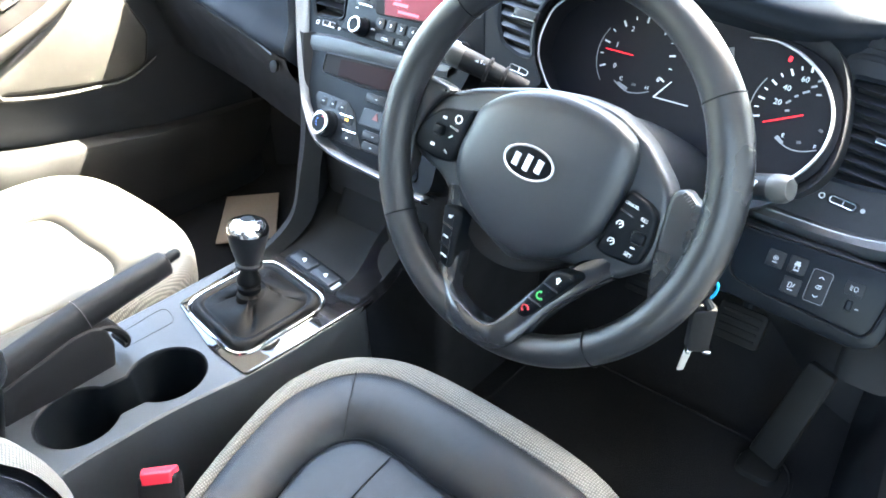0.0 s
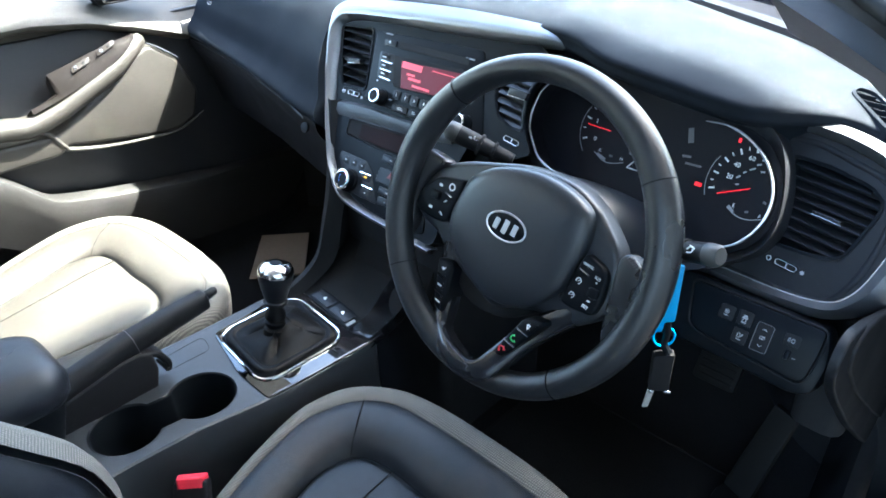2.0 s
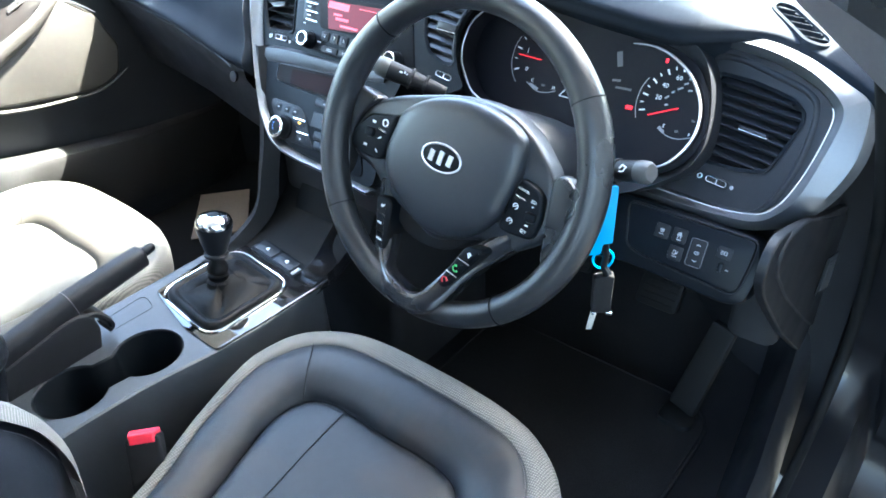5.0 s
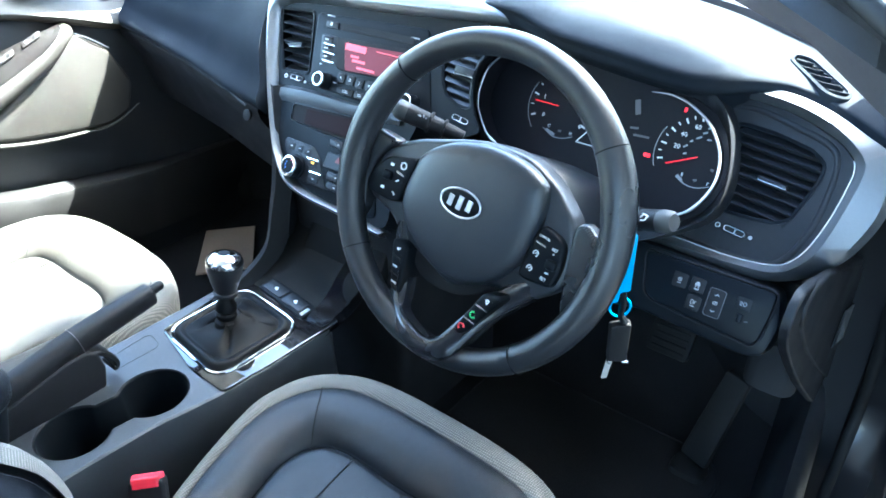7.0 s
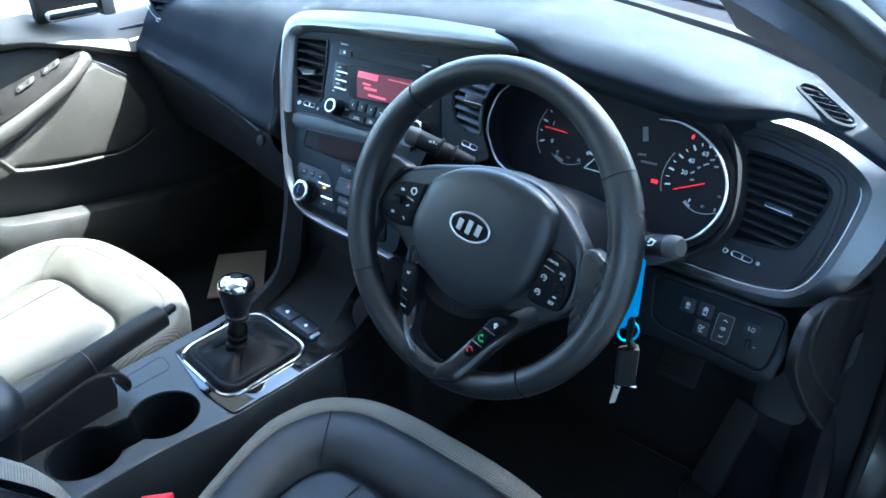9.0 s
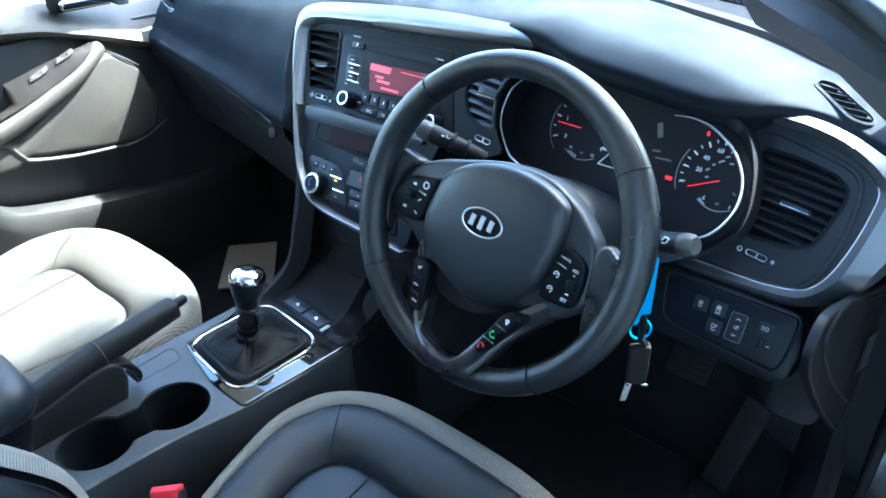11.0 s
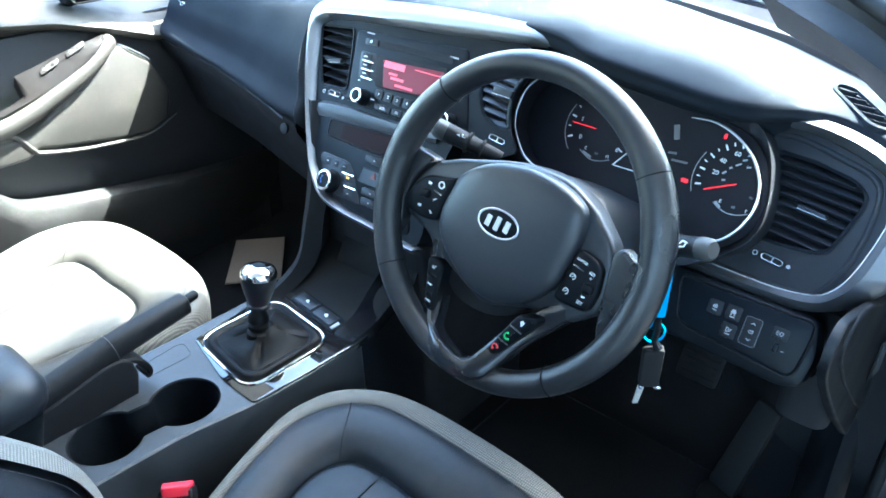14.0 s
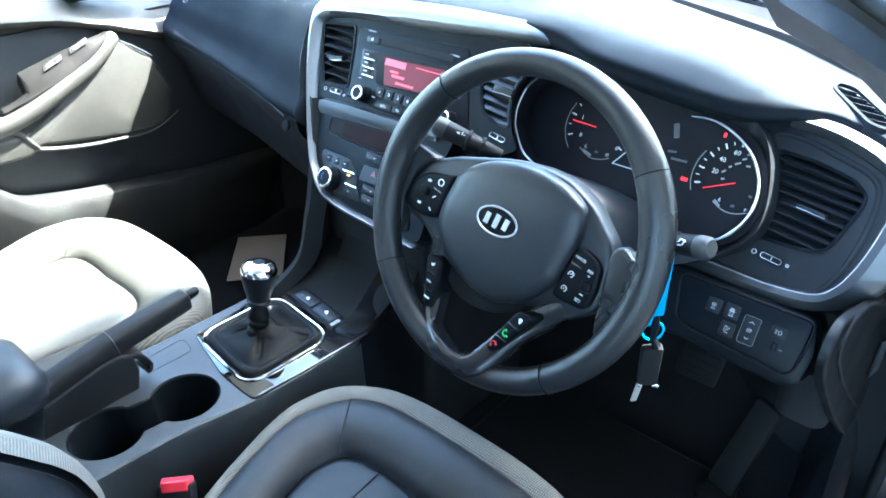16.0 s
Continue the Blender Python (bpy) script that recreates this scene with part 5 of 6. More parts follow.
# ---- column and stalks ----
column = thing("steering_column", (0.37, 0.12, 0.85), "black steering column shroud behind the wheel", "steering column")
COL = Frame((0.37, 0.06, 0.85), (1, 0, 0), (0, 0.375, 0.927))
bm = B()
loops = []
for c, w, up, dn in ((-0.24, 0.085, 0.035, 0.07), (-0.10, 0.085, 0.060, 0.08), (-0.03, 0.080, 0.066, 0.08), (-0.004, 0.070, 0.058, 0.07), (0.0, 0.060, 0.048, 0.06)):
    loops.append([COL.at(w * math.copysign(abs(math.cos(t)) ** 0.7, math.cos(t)), (up if math.sin(t) > 0 else dn) * math.copysign(abs(math.sin(t)) ** 0.7, math.sin(t)), c) for t in (2 * math.pi * k / 32 for k in range(32))])
rings(bm, loops)
part("shroud", bm, HUB, column, angle=60)


def stalk(name, pts, radii, label, cap_mat, collar_at):
    st = thing(name, pts[0], label, "control stalk")
    bm = B()
    tube(bm, pts, radii, 14)
    part("arm", bm, BLACK, st)
    p, q = Vector(pts[-2]), Vector(pts[-1])
    d = (q - p).normalized()
    bm = B()
    tube(bm, [q - d * 0.0005, q + d * 0.004, q + d * 0.012, q + d * 0.016], [radii[-1] * 1.02, radii[-1] * 1.05, radii[-1] * 1.0, radii[-1] * 0.75], 14)
    part("end_cap", bm, cap_mat, st)
    for k, c in enumerate(collar_at):
        a = Vector(pts[0]).lerp(q, c)
        i = min(int(c * (len(pts) - 1)), len(pts) - 2)
        bm = B()
        tube(bm, [a - d * 0.002, a - d * 0.0015, a + d * 0.0015, a + d * 0.002], [radii[i + 1] * 1.05, radii[i + 1] * 1.14, radii[i + 1] * 1.14, radii[i + 1] * 1.05], 14)
        part("collar", bm, DARK, st)
    return st


A0, A1 = Vector((0.286, 0.100, 0.901)), Vector((0.223, 0.070, 0.928))
st = stalk("indicator_stalk", [A0, A0.lerp(A1, 0.3), A0.lerp(A1, 0.6), A0.lerp(A1, 0.9), A1], [0.008, 0.0095, 0.011, 0.012, 0.012], "black indicator stalk with a grey end", STALK_END, (0.35, 0.6))
bm = B()
f = Frame(A0.lerp(A1, 0.72), (A0 - A1), WHEEL.v)
for a, b, w, h, turn, lift in ((-0.004, 0.0035, 0.0040, 0.0030, 20, 0.0098), (0.001, 0.0045, 0.0016, 0.0048, 0, 0.0094), (0.0035, 0.0040, 0.0030, 0.0012, 30, 0.0092), (0.0220, 0.0030, 0.0040, 0.0012, 40, 0.0072), (0.0220, 0.0012, 0.0040, 0.0012, -40, 0.0074), (0.0275, 0.0022, 0.0040, 0.0012, 40, 0.0068), (0.0275, 0.0004, 0.0040, 0.0012, -40, 0.0070)):
    bar(bm, f, a, b, w, h, lift - 0.003, lift + 0.0012, turn)
part("stalk_symbols", bm, WHITE, st, "small white printed symbols")
C0, C1 = Vector((0.494, 0.100, 0.863)), Vector((0.553, 0.085, 0.884))
st = stalk("wiper_stalk", [C0, C0.lerp(C1, 0.4), C0.lerp(C1, 0.7), C1], [0.009, 0.010, 0.0115, 0.012], "black wiper stalk with a grey end", STALK_END, (0.40, 0.55))
bm = B()
f = Frame(C0.lerp(C1, 0.78), (C1 - C0), WHEEL.v)
for a, b, w, turn in ((-0.003, 0.004, 0.005, 60), (0.002, 0.0045, 0.006, -20), (0.003, 0.001, 0.004, 75), (-0.001, -0.001, 0.005, 0)):
    bar(bm, f, a, b, w, 0.0012, 0.0085, 0.0124, turn)
part("stalk_symbol", bm, WHITE, st)
# ---- ignition key ----
key = thing("car_key", (0.501, 0.125, 0.676), "black car key hanging with a bright blue tag", "car key")
K = Frame((0.512, 0.130, 0.822), (0.80, 0.6, 0.0), (0.0, 0.0, 1))
bm = B()
slab(bm, K, corners([(-0.045, 0.010), (0.0, 0.010), (0.0, -0.068), (-0.011, -0.069), (-0.013, -0.084), (-0.030, -0.086)], 0.003, 3), -0.0015, 0.0015, 0.0006)
part("tag", bm, BLUE_PLASTIC, key, "bright blue plastic tag")
bm = B()
ring_c = Vector((0.503, 0.128, 0.728))
tube(bm, [ring_c + Vector((0.6, 0.5, 0.0)).normalized() * 0.0125 * math.cos(t) + Vector((0, 0, 1)) * 0.014 * math.sin(t) for t in (2 * math.pi * k / 24 for k in range(24))], 0.0016, 6, True)
part("key_ring", bm, BLUE_PLASTIC, key)
bm = B()
tube(bm, [(0.502, 0.128, 0.758), (0.507, 0.127, 0.737), (0.506, 0.126, 0.719), (0.513, 0.126, 0.709)], [0.0045, 0.0050, 0.0042, 0.0055], 8)
part("key_loop", bm, SMOOTH, key)
bm = B()
k0, k1 = Vector((0.508, 0.126, 0.709)), Vector((0.508, 0.126, 0.650))
FOB = Frame((k0 + k1) / 2, (0.8, 0.6, 0), (k0 - k1))
h = (k0 - k1).length
slab(bm, FOB, corners([(-0.013, h / 2 - 0.004), (0.012, h / 2), (0.012, -h / 2), (-0.012, -h / 2)], 0.004, 3), -0.006, 0.006, 0.003)
part("fob", bm, DARK, key)
for x in (0.010, -0.010):
    bm = B()
    slab(bm, FOB, rounded(0.009 if x > 0 else 0.004, 0.005, 0.001, 2, x, -h / 2), -0.0065, 0.0065, 0.001)
    part("fob_collar", bm, CHROME, key)
bm = B()
slab(bm, FOB, corners([(-0.012, -h / 2), (-0.004, -h / 2), (-0.009, -h / 2 - 0.030), (-0.016, -h / 2 - 0.031)], 0.001, 2), -0.0012, 0.0012, 0.0004)
part("blade", bm, STEEL, key, "bare steel key blade")


# ---- centre console ----
console = thing("center_console", (0.0, -0.2, 0.3), "charcoal plastic centre console with two cup holders", "center console")
DECK = 0.578
EDGE = [(-0.115, 0.02), (-0.118, -0.20), (-0.125, -0.40), (-0.125, -0.52), (0.068, -0.52), (0.070, -0.366), (0.077, -0.271), (0.096, -0.178), (0.103, -0.10), (0.106, 0.02)]


def cup_outline(n=14):
    """Two round cups joined by a neck."""
    (x1, y1), (x2, y2), r = (0.018, -0.235), (0.003, -0.338), 0.0455
    a = math.atan2(y1 - y2, x1 - x2)
    out = []
    for k in range(2 * n + 1):
        t = a - math.pi * 0.80 + 2 * math.pi * 0.80 * k / (2 * n)
        out.append(Vector((x1 + r * math.cos(t), y1 + r * math.sin(t))))
    for k in range(2 * n + 1):
        t = a + math.pi - math.pi * 0.80 + 2 * math.pi * 0.80 * k / (2 * n)
        out.append(Vector((x2 + r * math.cos(t), y2 + r * math.sin(t))))
    return out


def holed(bm, outer, holes, z):
    edges = []
    for loop in (outer, *holes):
        vs = [bm.verts.new((p[0], p[1], z)) for p in loop]
        edges += [bm.edges.new((vs[i], vs[(i + 1) % len(vs)])) for i in range(len(vs))]
    bmesh.ops.triangle_fill(bm, use_beauty=True, edges=edges)


cups = cup_outline()
edge = corners([Vector(p) for p in EDGE], 0.02, 4)
bm = B()
holed(bm, inset(edge, 0.005), [inset(cups, -0.003)], DECK)
part("deck", bm, CONSOLE, console, "charcoal grained deck")
bm = B()
rings(bm, [[Vector((p.x, p.y, z)) for p in l] for l, z in ((inset(edge, 0.005), DECK), (inset(edge, 0.0015), DECK - 0.0015), (edge, DECK - 0.006), (inset(edge, -0.002), 0.50), (inset(edge, -0.012), 0.30))], cap=(False, False))
part("side_wall", bm, CONSOLE, console)
bm = B()
rings(bm, [[Vector((p.x, p.y, z)) for p in l] for l, z in ((inset(cups, -0.003), DECK), (inset(cups, -0.0008), DECK - 0.0012), (cups, DECK - 0.004), (inset(cups, 0.003), DECK - 0.055), (inset(cups, 0.006), DECK - 0.075), (inset(cups, 0.010), DECK - 0.078))], cap=(False, True))
part("cup_holder", bm, SMOOTH, console, "deep black double cup holder", angle=50)
bm = B()
tube(bm, [Vector((p.x, p.y, DECK + 0.0004)) for p in curve_through([(-0.0932, -0.2286), (-0.0965, -0.1790), (-0.0950, -0.1700), (-0.0884, -0.1666), (-0.0741, -0.1691), (-0.0640, -0.1730), (-0.0606, -0.1800), (-0.0612, -0.2050), (-0.0623, -0.2423)], 5)], 0.0003, 5)
part("lid_joint", bm, DARK, console)
# glossy plate round the gear lever
bm = B()
FLATD = Frame((0, 0, DECK), (1, 0, 0), (0, 1, 0))
slab(bm, FLATD, corners([(-0.088, -0.150), (0.020, -0.176), (0.094, -0.177), (0.100, -0.10), (0.103, -0.02), (0.105, 0.03), (-0.09, 0.045), (-0.095, -0.05)], 0.008, 3), -0.002, 0.003, 0.002)
part("gloss_plate", bm, GLOSS, console, "glossy black plate round the gear lever")
bm = B()
strip_rows = [[Vector(p) for p in l] for l in (((0.060, -0.005, 0.582), (0.058, 0.04, 0.590), (0.045, 0.09, 0.610), (0.045, 0.13, 0.64)), ((0.098, -0.002, 0.582), (0.096, 0.05, 0.588), (0.084, 0.10, 0.600), (0.075, 0.15, 0.63)), ((0.106, -0.001, 0.570), (0.104, 0.05, 0.575), (0.094, 0.10, 0.585), (0.085, 0.15, 0.61)))]
sheet(bm, [curve_through(l, 5) for l in strip_rows], 0.004)
part("gloss_sweep", bm, GLOSS, console)
bm = B()
rings(bm, [[Vector((x, y, z)) for x in (-0.095, 0.0, 0.095)] for y, z in ((0.0, 0.579), (0.06, 0.590), (0.12, 0.62), (0.16, 0.68))], closed=False)
part("front_tray", bm, RUBBER, console)
# seat heater switches
HEAT = Frame((0.0, 0.018, DECK + 0.007), (0.99, -0.12, 0), (0.10, 0.99, 0.10))
bm = B()
slab(bm, HEAT, rounded(0.118, 0.030, 0.004, 3), -0.012, 0.0, 0.002)
heat = part("heater_switch_plate", bm, SMOOTH, console)
for s in (-1, 1):
    bm = B()
    slab(bm, HEAT, rounded(0.046, 0.022, 0.003, 3, 0.026 * s - 0.003, 0), -0.002, 0.002, 0.0012)
    k = part("seat_heater_switch", bm, KEY, heat)
    bm = B()
    bar(bm, HEAT, 0.026 * s - 0.003, 0.001, 0.006, 0.003, 0.002, 0.0026, 40)
    bar(bm, HEAT, 0.026 * s - 0.001, -0.001, 0.006, 0.003, 0.002, 0.0026, -10)
    part("switch_symbol", bm, WHITE, k)
bm = B()
bar(bm, HEAT, 0.053, -0.004, 0.006, 0.016, 0.0, 0.0012)
part("plate_end", bm, DIM, heat)

# ---- gear lever ----
gear = thing("gear_lever", (0.0, -0.08, DECK), "gear lever with a chrome topped knob in a black leather gaiter", "gear lever")
RINGL = corners([Vector(p) for p in ((-0.079, -0.151), (0.069, -0.168), (0.072, -0.018), (-0.076, -0.004))], 0.034, 6)
bm = B()
tube(bm, [Vector((p.x, p.y, DECK + 0.0045)) for p in RINGL], 0.0029, 8, True)
part("gaiter_ring", bm, CHROME, gear, "chrome ring round the gaiter")
bm = B()
TOP = Vector((0.000, -0.079, 0.699))
NECK = Vector((0.0, -0.090, 0.630))
loops = []
inn = inset(RINGL, 0.003)
centre = Vector((0.0, -0.083))
for s, z in ((1.0, 0.004), (0.975, 0.010), (0.92, 0.0130), (0.86, 0.0128), (0.82, 0.0105), (0.80, 0.0090), (0.77, 0.0105), (0.68, 0.0135), (0.58, 0.0160), (0.48, 0.0180), (0.40, 0.0200), (0.32, 0.0230), (0.25, 0.0265), (0.19, 0.0310)):
    row = []
    for i, p in enumerate(inn):
        q = centre.lerp(p, s)
        t = 2 * math.pi * i / len(inn)
        dent = (0.0058 * math.sin(4 * t + 1.2) + 0.0022 * math.sin(9 * t - 9 * s)) * math.sin(math.pi * min(1, s / 0.8)) ** 1.2
        row.append(Vector((q.x, q.y, DECK + z + dent)))
    loops.append(row)
rings(bm, loops, cap=(False, True))
part("gaiter", bm, BOOT, gear, "soft black leather gaiter", angle=80)
axis = (TOP - NECK).normalized()
LEVER = Frame(NECK, Vector((0, 1, 0)).cross(axis), axis.cross(Vector((0, 1, 0)).cross(axis)))
reach = (TOP - NECK).length
bm = B()
turned(bm, LEVER, [(0.0180, -0.032), (0.0165, -0.024), (0.0125, -0.0205), (0.0150, -0.0170), (0.0152, -0.0120), (0.0125, -0.0090), (0.0155, -0.0050), (0.0152, 0.0010), (0.0130, 0.0060), (0.0105, 0.0110), (0.0085, 0.0150), (0.0080, 0.0230)])
part("collar", bm, BOOT, gear)
bm = B()
turned(bm, LEVER, [(0.0080, 0.012), (0.0080, reach - 0.052), (0.0170, reach - 0.0510), (0.0175, reach - 0.0475), (0.0150, reach - 0.045), (0.0165, reach - 0.041), (0.0205, reach - 0.029), (0.0246, reach - 0.013), (0.0263, reach - 0.003), (0.025, reach + 0.001)])
knob_body = part("knob", bm, KEY, gear, "glossy black knob", angle=50)
bm = B()
turned(bm, LEVER, [(0.0258, reach - 0.004), (0.0262, reach + 0.002), (0.0235, reach + 0.009), (0.017, reach + 0.0125), (0.009, reach + 0.014), (0.002, reach + 0.0143)])
cap = part("knob_cap", bm, CHROME, knob_body, "bright chrome cap", angle=80)
bm = B()
turned(bm, LEVER, [(0.009, reach + 0.0140), (0.008, reach + 0.0150), (0.002, reach + 0.0152)])
part("shift_disc", bm, SMOOTH, cap)

# ---- handbrake ----
brake = thing("handbrake", (-0.065, -0.36, DECK), "black handbrake lever resting low beside the passenger seat", "handbrake")
bm = B()
line = curve_through([(-0.062, -0.40, 0.628), (-0.062, -0.37, 0.634), (-0.062, -0.29, 0.651), (-0.062, -0.235, 0.659), (-0.062, -0.19, 0.664), (-0.062, -0.163, 0.667)], 6)
loops = []
for i, p in enumerate(line):
    t = i / (len(line) - 1)
    w, h = 0.0175 - 0.003 * t, 0.0200 - 0.005 * t
    if i == len(line) - 1:
        w, h = w * 0.8, h * 0.8
    d = (line[min(i + 1, len(line) - 1)] - line[max(i - 1, 0)]).normalized()
    up = Vector((1, 0, 0)).cross(d)
    loops.append([p + Vector((1, 0, 0)) * w * math.copysign(abs(math.cos(a)) ** 0.7, math.cos(a)) + up * h * math.copysign(abs(math.sin(a)) ** 0.7, math.sin(a)) for a in (2 * math.pi * k / 20 for k in range(20))])
rings(bm, loops)
part("grip", bm, BLACK, brake, "grained black grip", angle=60)
bm = B()
tube(bm, [(-0.062, -0.166, 0.669), (-0.062, -0.148, 0.672), (-0.062, -0.145, 0.672)], [0.0075, 0.007, 0.005], 12)
part("release_button", bm, SMOOTH, brake)
bm = B()
joint = line[13]
d = (line[14] - line[12]).normalized()
up = Vector((1, 0, 0)).cross(d)
tube(bm, [joint + Vector((1, 0, 0)) * 0.0172 * math.copysign(abs(math.cos(a)) ** 0.7, math.cos(a)) + up * 0.0190 * math.copysign(abs(math.sin(a)) ** 0.7, math.sin(a)) for a in (2 * math.pi * k / 20 for k in range(20))], 0.0006, 5, True)
part("grip_joint", bm, PILLAR, brake)
bm = B()
side = Frame((-0.050, 0, 0), (0, 1, 0), (0, 0, 1))
slab(bm, side, corners([(-0.40, 0.57), (-0.40, 0.622), (-0.36, 0.630), (-0.30, 0.643), (-0.277, 0.642), (-0.262, 0.630), (-0.258, 0.606), (-0.266, 0.570)], 0.006, 3), -0.030, 0.007, 0.005, 3)
cover = part("base_cover", bm, BLACK, brake)
bm = B()
rail = curve_through([(-0.270, 0.632), (-0.258, 0.627), (-0.248, 0.616), (-0.242, 0.603), (-0.243, 0.595), (-0.249, 0.594)], 4)
loops = []
for i, p in enumerate(rail):
    d = (rail[min(i + 1, len(rail) - 1)] - rail[max(i - 1, 0)]).normalized()
    e = Vector((-d.y, d.x)) * (0.0042 if i < len(rail) - 1 else 0.002)
    loops.append([side.at(*(p + e * k), c) for k, c in ((-1, -0.026), (-1, 0.002), (-0.5, 0.0045), (0.5, 0.0045), (1, 0.002), (1, -0.026))])
rings(bm, loops)
part("hook", bm, BLACK, cover, "hooked front end of the lever cover")

# ---- armrest box ----
box = thing("armrest", (0.0, -0.55, DECK), "dark padded armrest box behind the cup holders", "armrest")
bm = B()
rings(bm, [[Vector((p.x, p.y, z)) for p in rounded(w, 0.42, 0.025, 5, cx, y0 - 0.21)] for z, w, cx, y0 in ((0.576, 0.108, -0.064, -0.404), (0.60, 0.112, -0.064, -0.398), (0.635, 0.116, -0.064, -0.389), (0.655, 0.118, -0.064, -0.386))])
part("bin", bm, SMOOTH, box)
bm = B()
loops = []
for z, d in ((0.656, 0.003), (0.662, 0.0), (0.682, -0.002), (0.698, 0.004), (0.708, 0.014), (0.713, 0.028), (0.715, 0.045)):
    loops.append([Vector((p.x, p.y, z)) for p in rounded(0.134 - 2 * d, 0.44 - 2 * d, 0.036 - 0.3 * d, 6, -0.064, -0.596)])
rings(bm, loops)
lid = part("lid", bm, LEATHER, box, "padded leather lid", angle=70)
bm = B()
for p, q in zip(*(lambda l: (l, l[1:] + l[:1]))([Vector((p.x, p.y, 0.672)) for p in rounded(0.1385, 0.4445, 0.0365, 8, -0.064, -0.596)])):
    n = max(1, int((q - p).length / 0.005))
    for j in range(n):
        tube(bm, [p.lerp(q, j / n), p.lerp(q, (j + 0.55) / n)], 0.0004, 4)
part("stitching", bm, HOOD, lid)


# ---- seats ----
def seat(cx, y_front, label, hide):
    s = thing("car_seat", (cx, y_front - 0.25, 0.30), label, "car seat", "front seats")
    out_half = [(0, -0.028), (0.08, -0.030), (0.14, -0.040), (0.185, -0.062), (0.214, -0.088), (0.229, -0.12), (0.236, -0.17), (0.216, -0.268), (0.188, -0.36), (0.165, -0.48), (0.14, -0.54), (0, -0.55)]
    band_half = [(0, -0.062), (0.075, -0.064), (0.128, -0.070), (0.163, -0.085), (0.186, -0.107), (0.202, -0.138), (0.211, -0.18), (0.196, -0.268), (0.168, -0.36), (0.148, -0.47), (0.125, -0.52), (0, -0.53)]
    insert_half = [(0, -0.141), (0.055, -0.139), (0.092, -0.142), (0.115, -0.150), (0.129, -0.165), (0.136, -0.185), (0.138, -0.215), (0.125, -0.28), (0.108, -0.36), (0.10, -0.44), (0.09, -0.47), (0, -0.48)]
    whole = [curve_through([(x, y) for x, y in h] + [(-x, y) for x, y in h[-2:0:-1]], 3, True) for h in (out_half, band_half, insert_half)]
    mid = Vector((0.0, -0.30))

    def loop(d):
        """The cushion's outline at a depth d in from its edge: band, bolster, insert."""
        if d < 0.0335:
            pairs = [p.lerp(q, d / 0.0335) for p, q in zip(whole[0], whole[1])]
        elif d < 0.1285:
            pairs = [p.lerp(q, (d - 0.0335) / 0.095) for p, q in zip(whole[1], whole[2])]
        else:
            pairs = [mid + (p - mid) * (1 - (d - 0.1285) / 0.13) for p in whole[2]]
        return [Vector((cx + p.x, y_front + p.y)) for p in pairs]

    def level(p, z):
        return Vector((p.x, p.y, z + 0.10 * (p.y - y_front) + 0.015))

    def skin(name, steps, mat, parent, text="", cap=(False, False), ang=60):
        bm = B()
        rings(bm, [[level(p, z) for p in loop(d)] for d, z in steps], cap=cap)
        return part(name, bm, mat, parent, text, angle=ang)

    base = skin("seat_base", ((0.06, 0.33), (0.035, 0.40), (0.008, 0.48), (-0.004, 0.51)), PLASTIC, s, cap=(True, False))
    skin("side_band", ((-0.004, 0.51), (-0.006, 0.535), (-0.003, 0.552), (0.004, 0.563), (0.014, 0.5685), (0.022, 0.5697), (0.030, 0.568), (0.0335, 0.5655)), BAND, s, "grey perforated fabric band round the cushion")
    bol = skin("bolster", ((0.032, 0.564), (0.037, 0.567), (0.058, 0.569), (0.090, 0.566), (0.112, 0.558), (0.125, 0.549), (0.1285, 0.541)), hide, s, "dark leather bolster")
    ins = skin("cushion_insert", ((0.1275, 0.540), (0.131, 0.548), (0.138, 0.552), (0.152, 0.554), (0.170, 0.555), (0.20, 0.556)), hide, s, "dark leather cushion insert", cap=(False, True))
    for d, z, k in ((0.0365, 0.5675, base), (0.1293, 0.547, bol)):
        pts = [level(p, z) for p in loop(d)]
        fine = curve_through(pts, 4, True)
        bm = B()
        if k is base:
            for i in range(0, len(fine) - 1, 1):
                a, b = fine[i], fine[i + 1]
                n = max(1, int((b - a).length / 0.0045))
                for j in range(n):
                    rings(bm, [[a.lerp(b, (j + t) / n) + o for o in (Vector((0, 0, 0.0005)), Vector((0.0004, 0.0004, -0.0005)), Vector((-0.0004, -0.0004, -0.0005)))] for t in (0.0, 0.55)])
            part("stitching", bm, PILLAR, s)
        else:
            tube(bm, fine, 0.0009, 6, True)
            part("piping", bm, SMOOTH, bol)
    # creases from the band's corners to the insert
    for sx in (-1,):
        a = [level(Vector((cx + sx * x, y_front - y)), z) for x, y, z in ((0.173, 0.094, 0.5690), (0.160, 0.112, 0.5695), (0.148, 0.130, 0.5680), (0.136, 0.147, 0.5615), (0.126, 0.161, 0.551))]
        bm = B()
        tube(bm, curve_through(a, 4), 0.0007, 5)
        part("crease", bm, DARK, bol)
    for sx in (-1,):
        bm = B()
        tube(bm, curve_through([level(Vector((cx + sx * x, y_front - y)), z) for x, y, z in ((0.064, 0.146, 0.5535), (0.061, 0.20, 0.556), (0.054, 0.30, 0.5565), (0.048, 0.42, 0.5565))], 5), 0.0008, 5)
        part("insert_seam", bm, DARK, ins)
    # backrest
    bm = B()
    rowsb = []
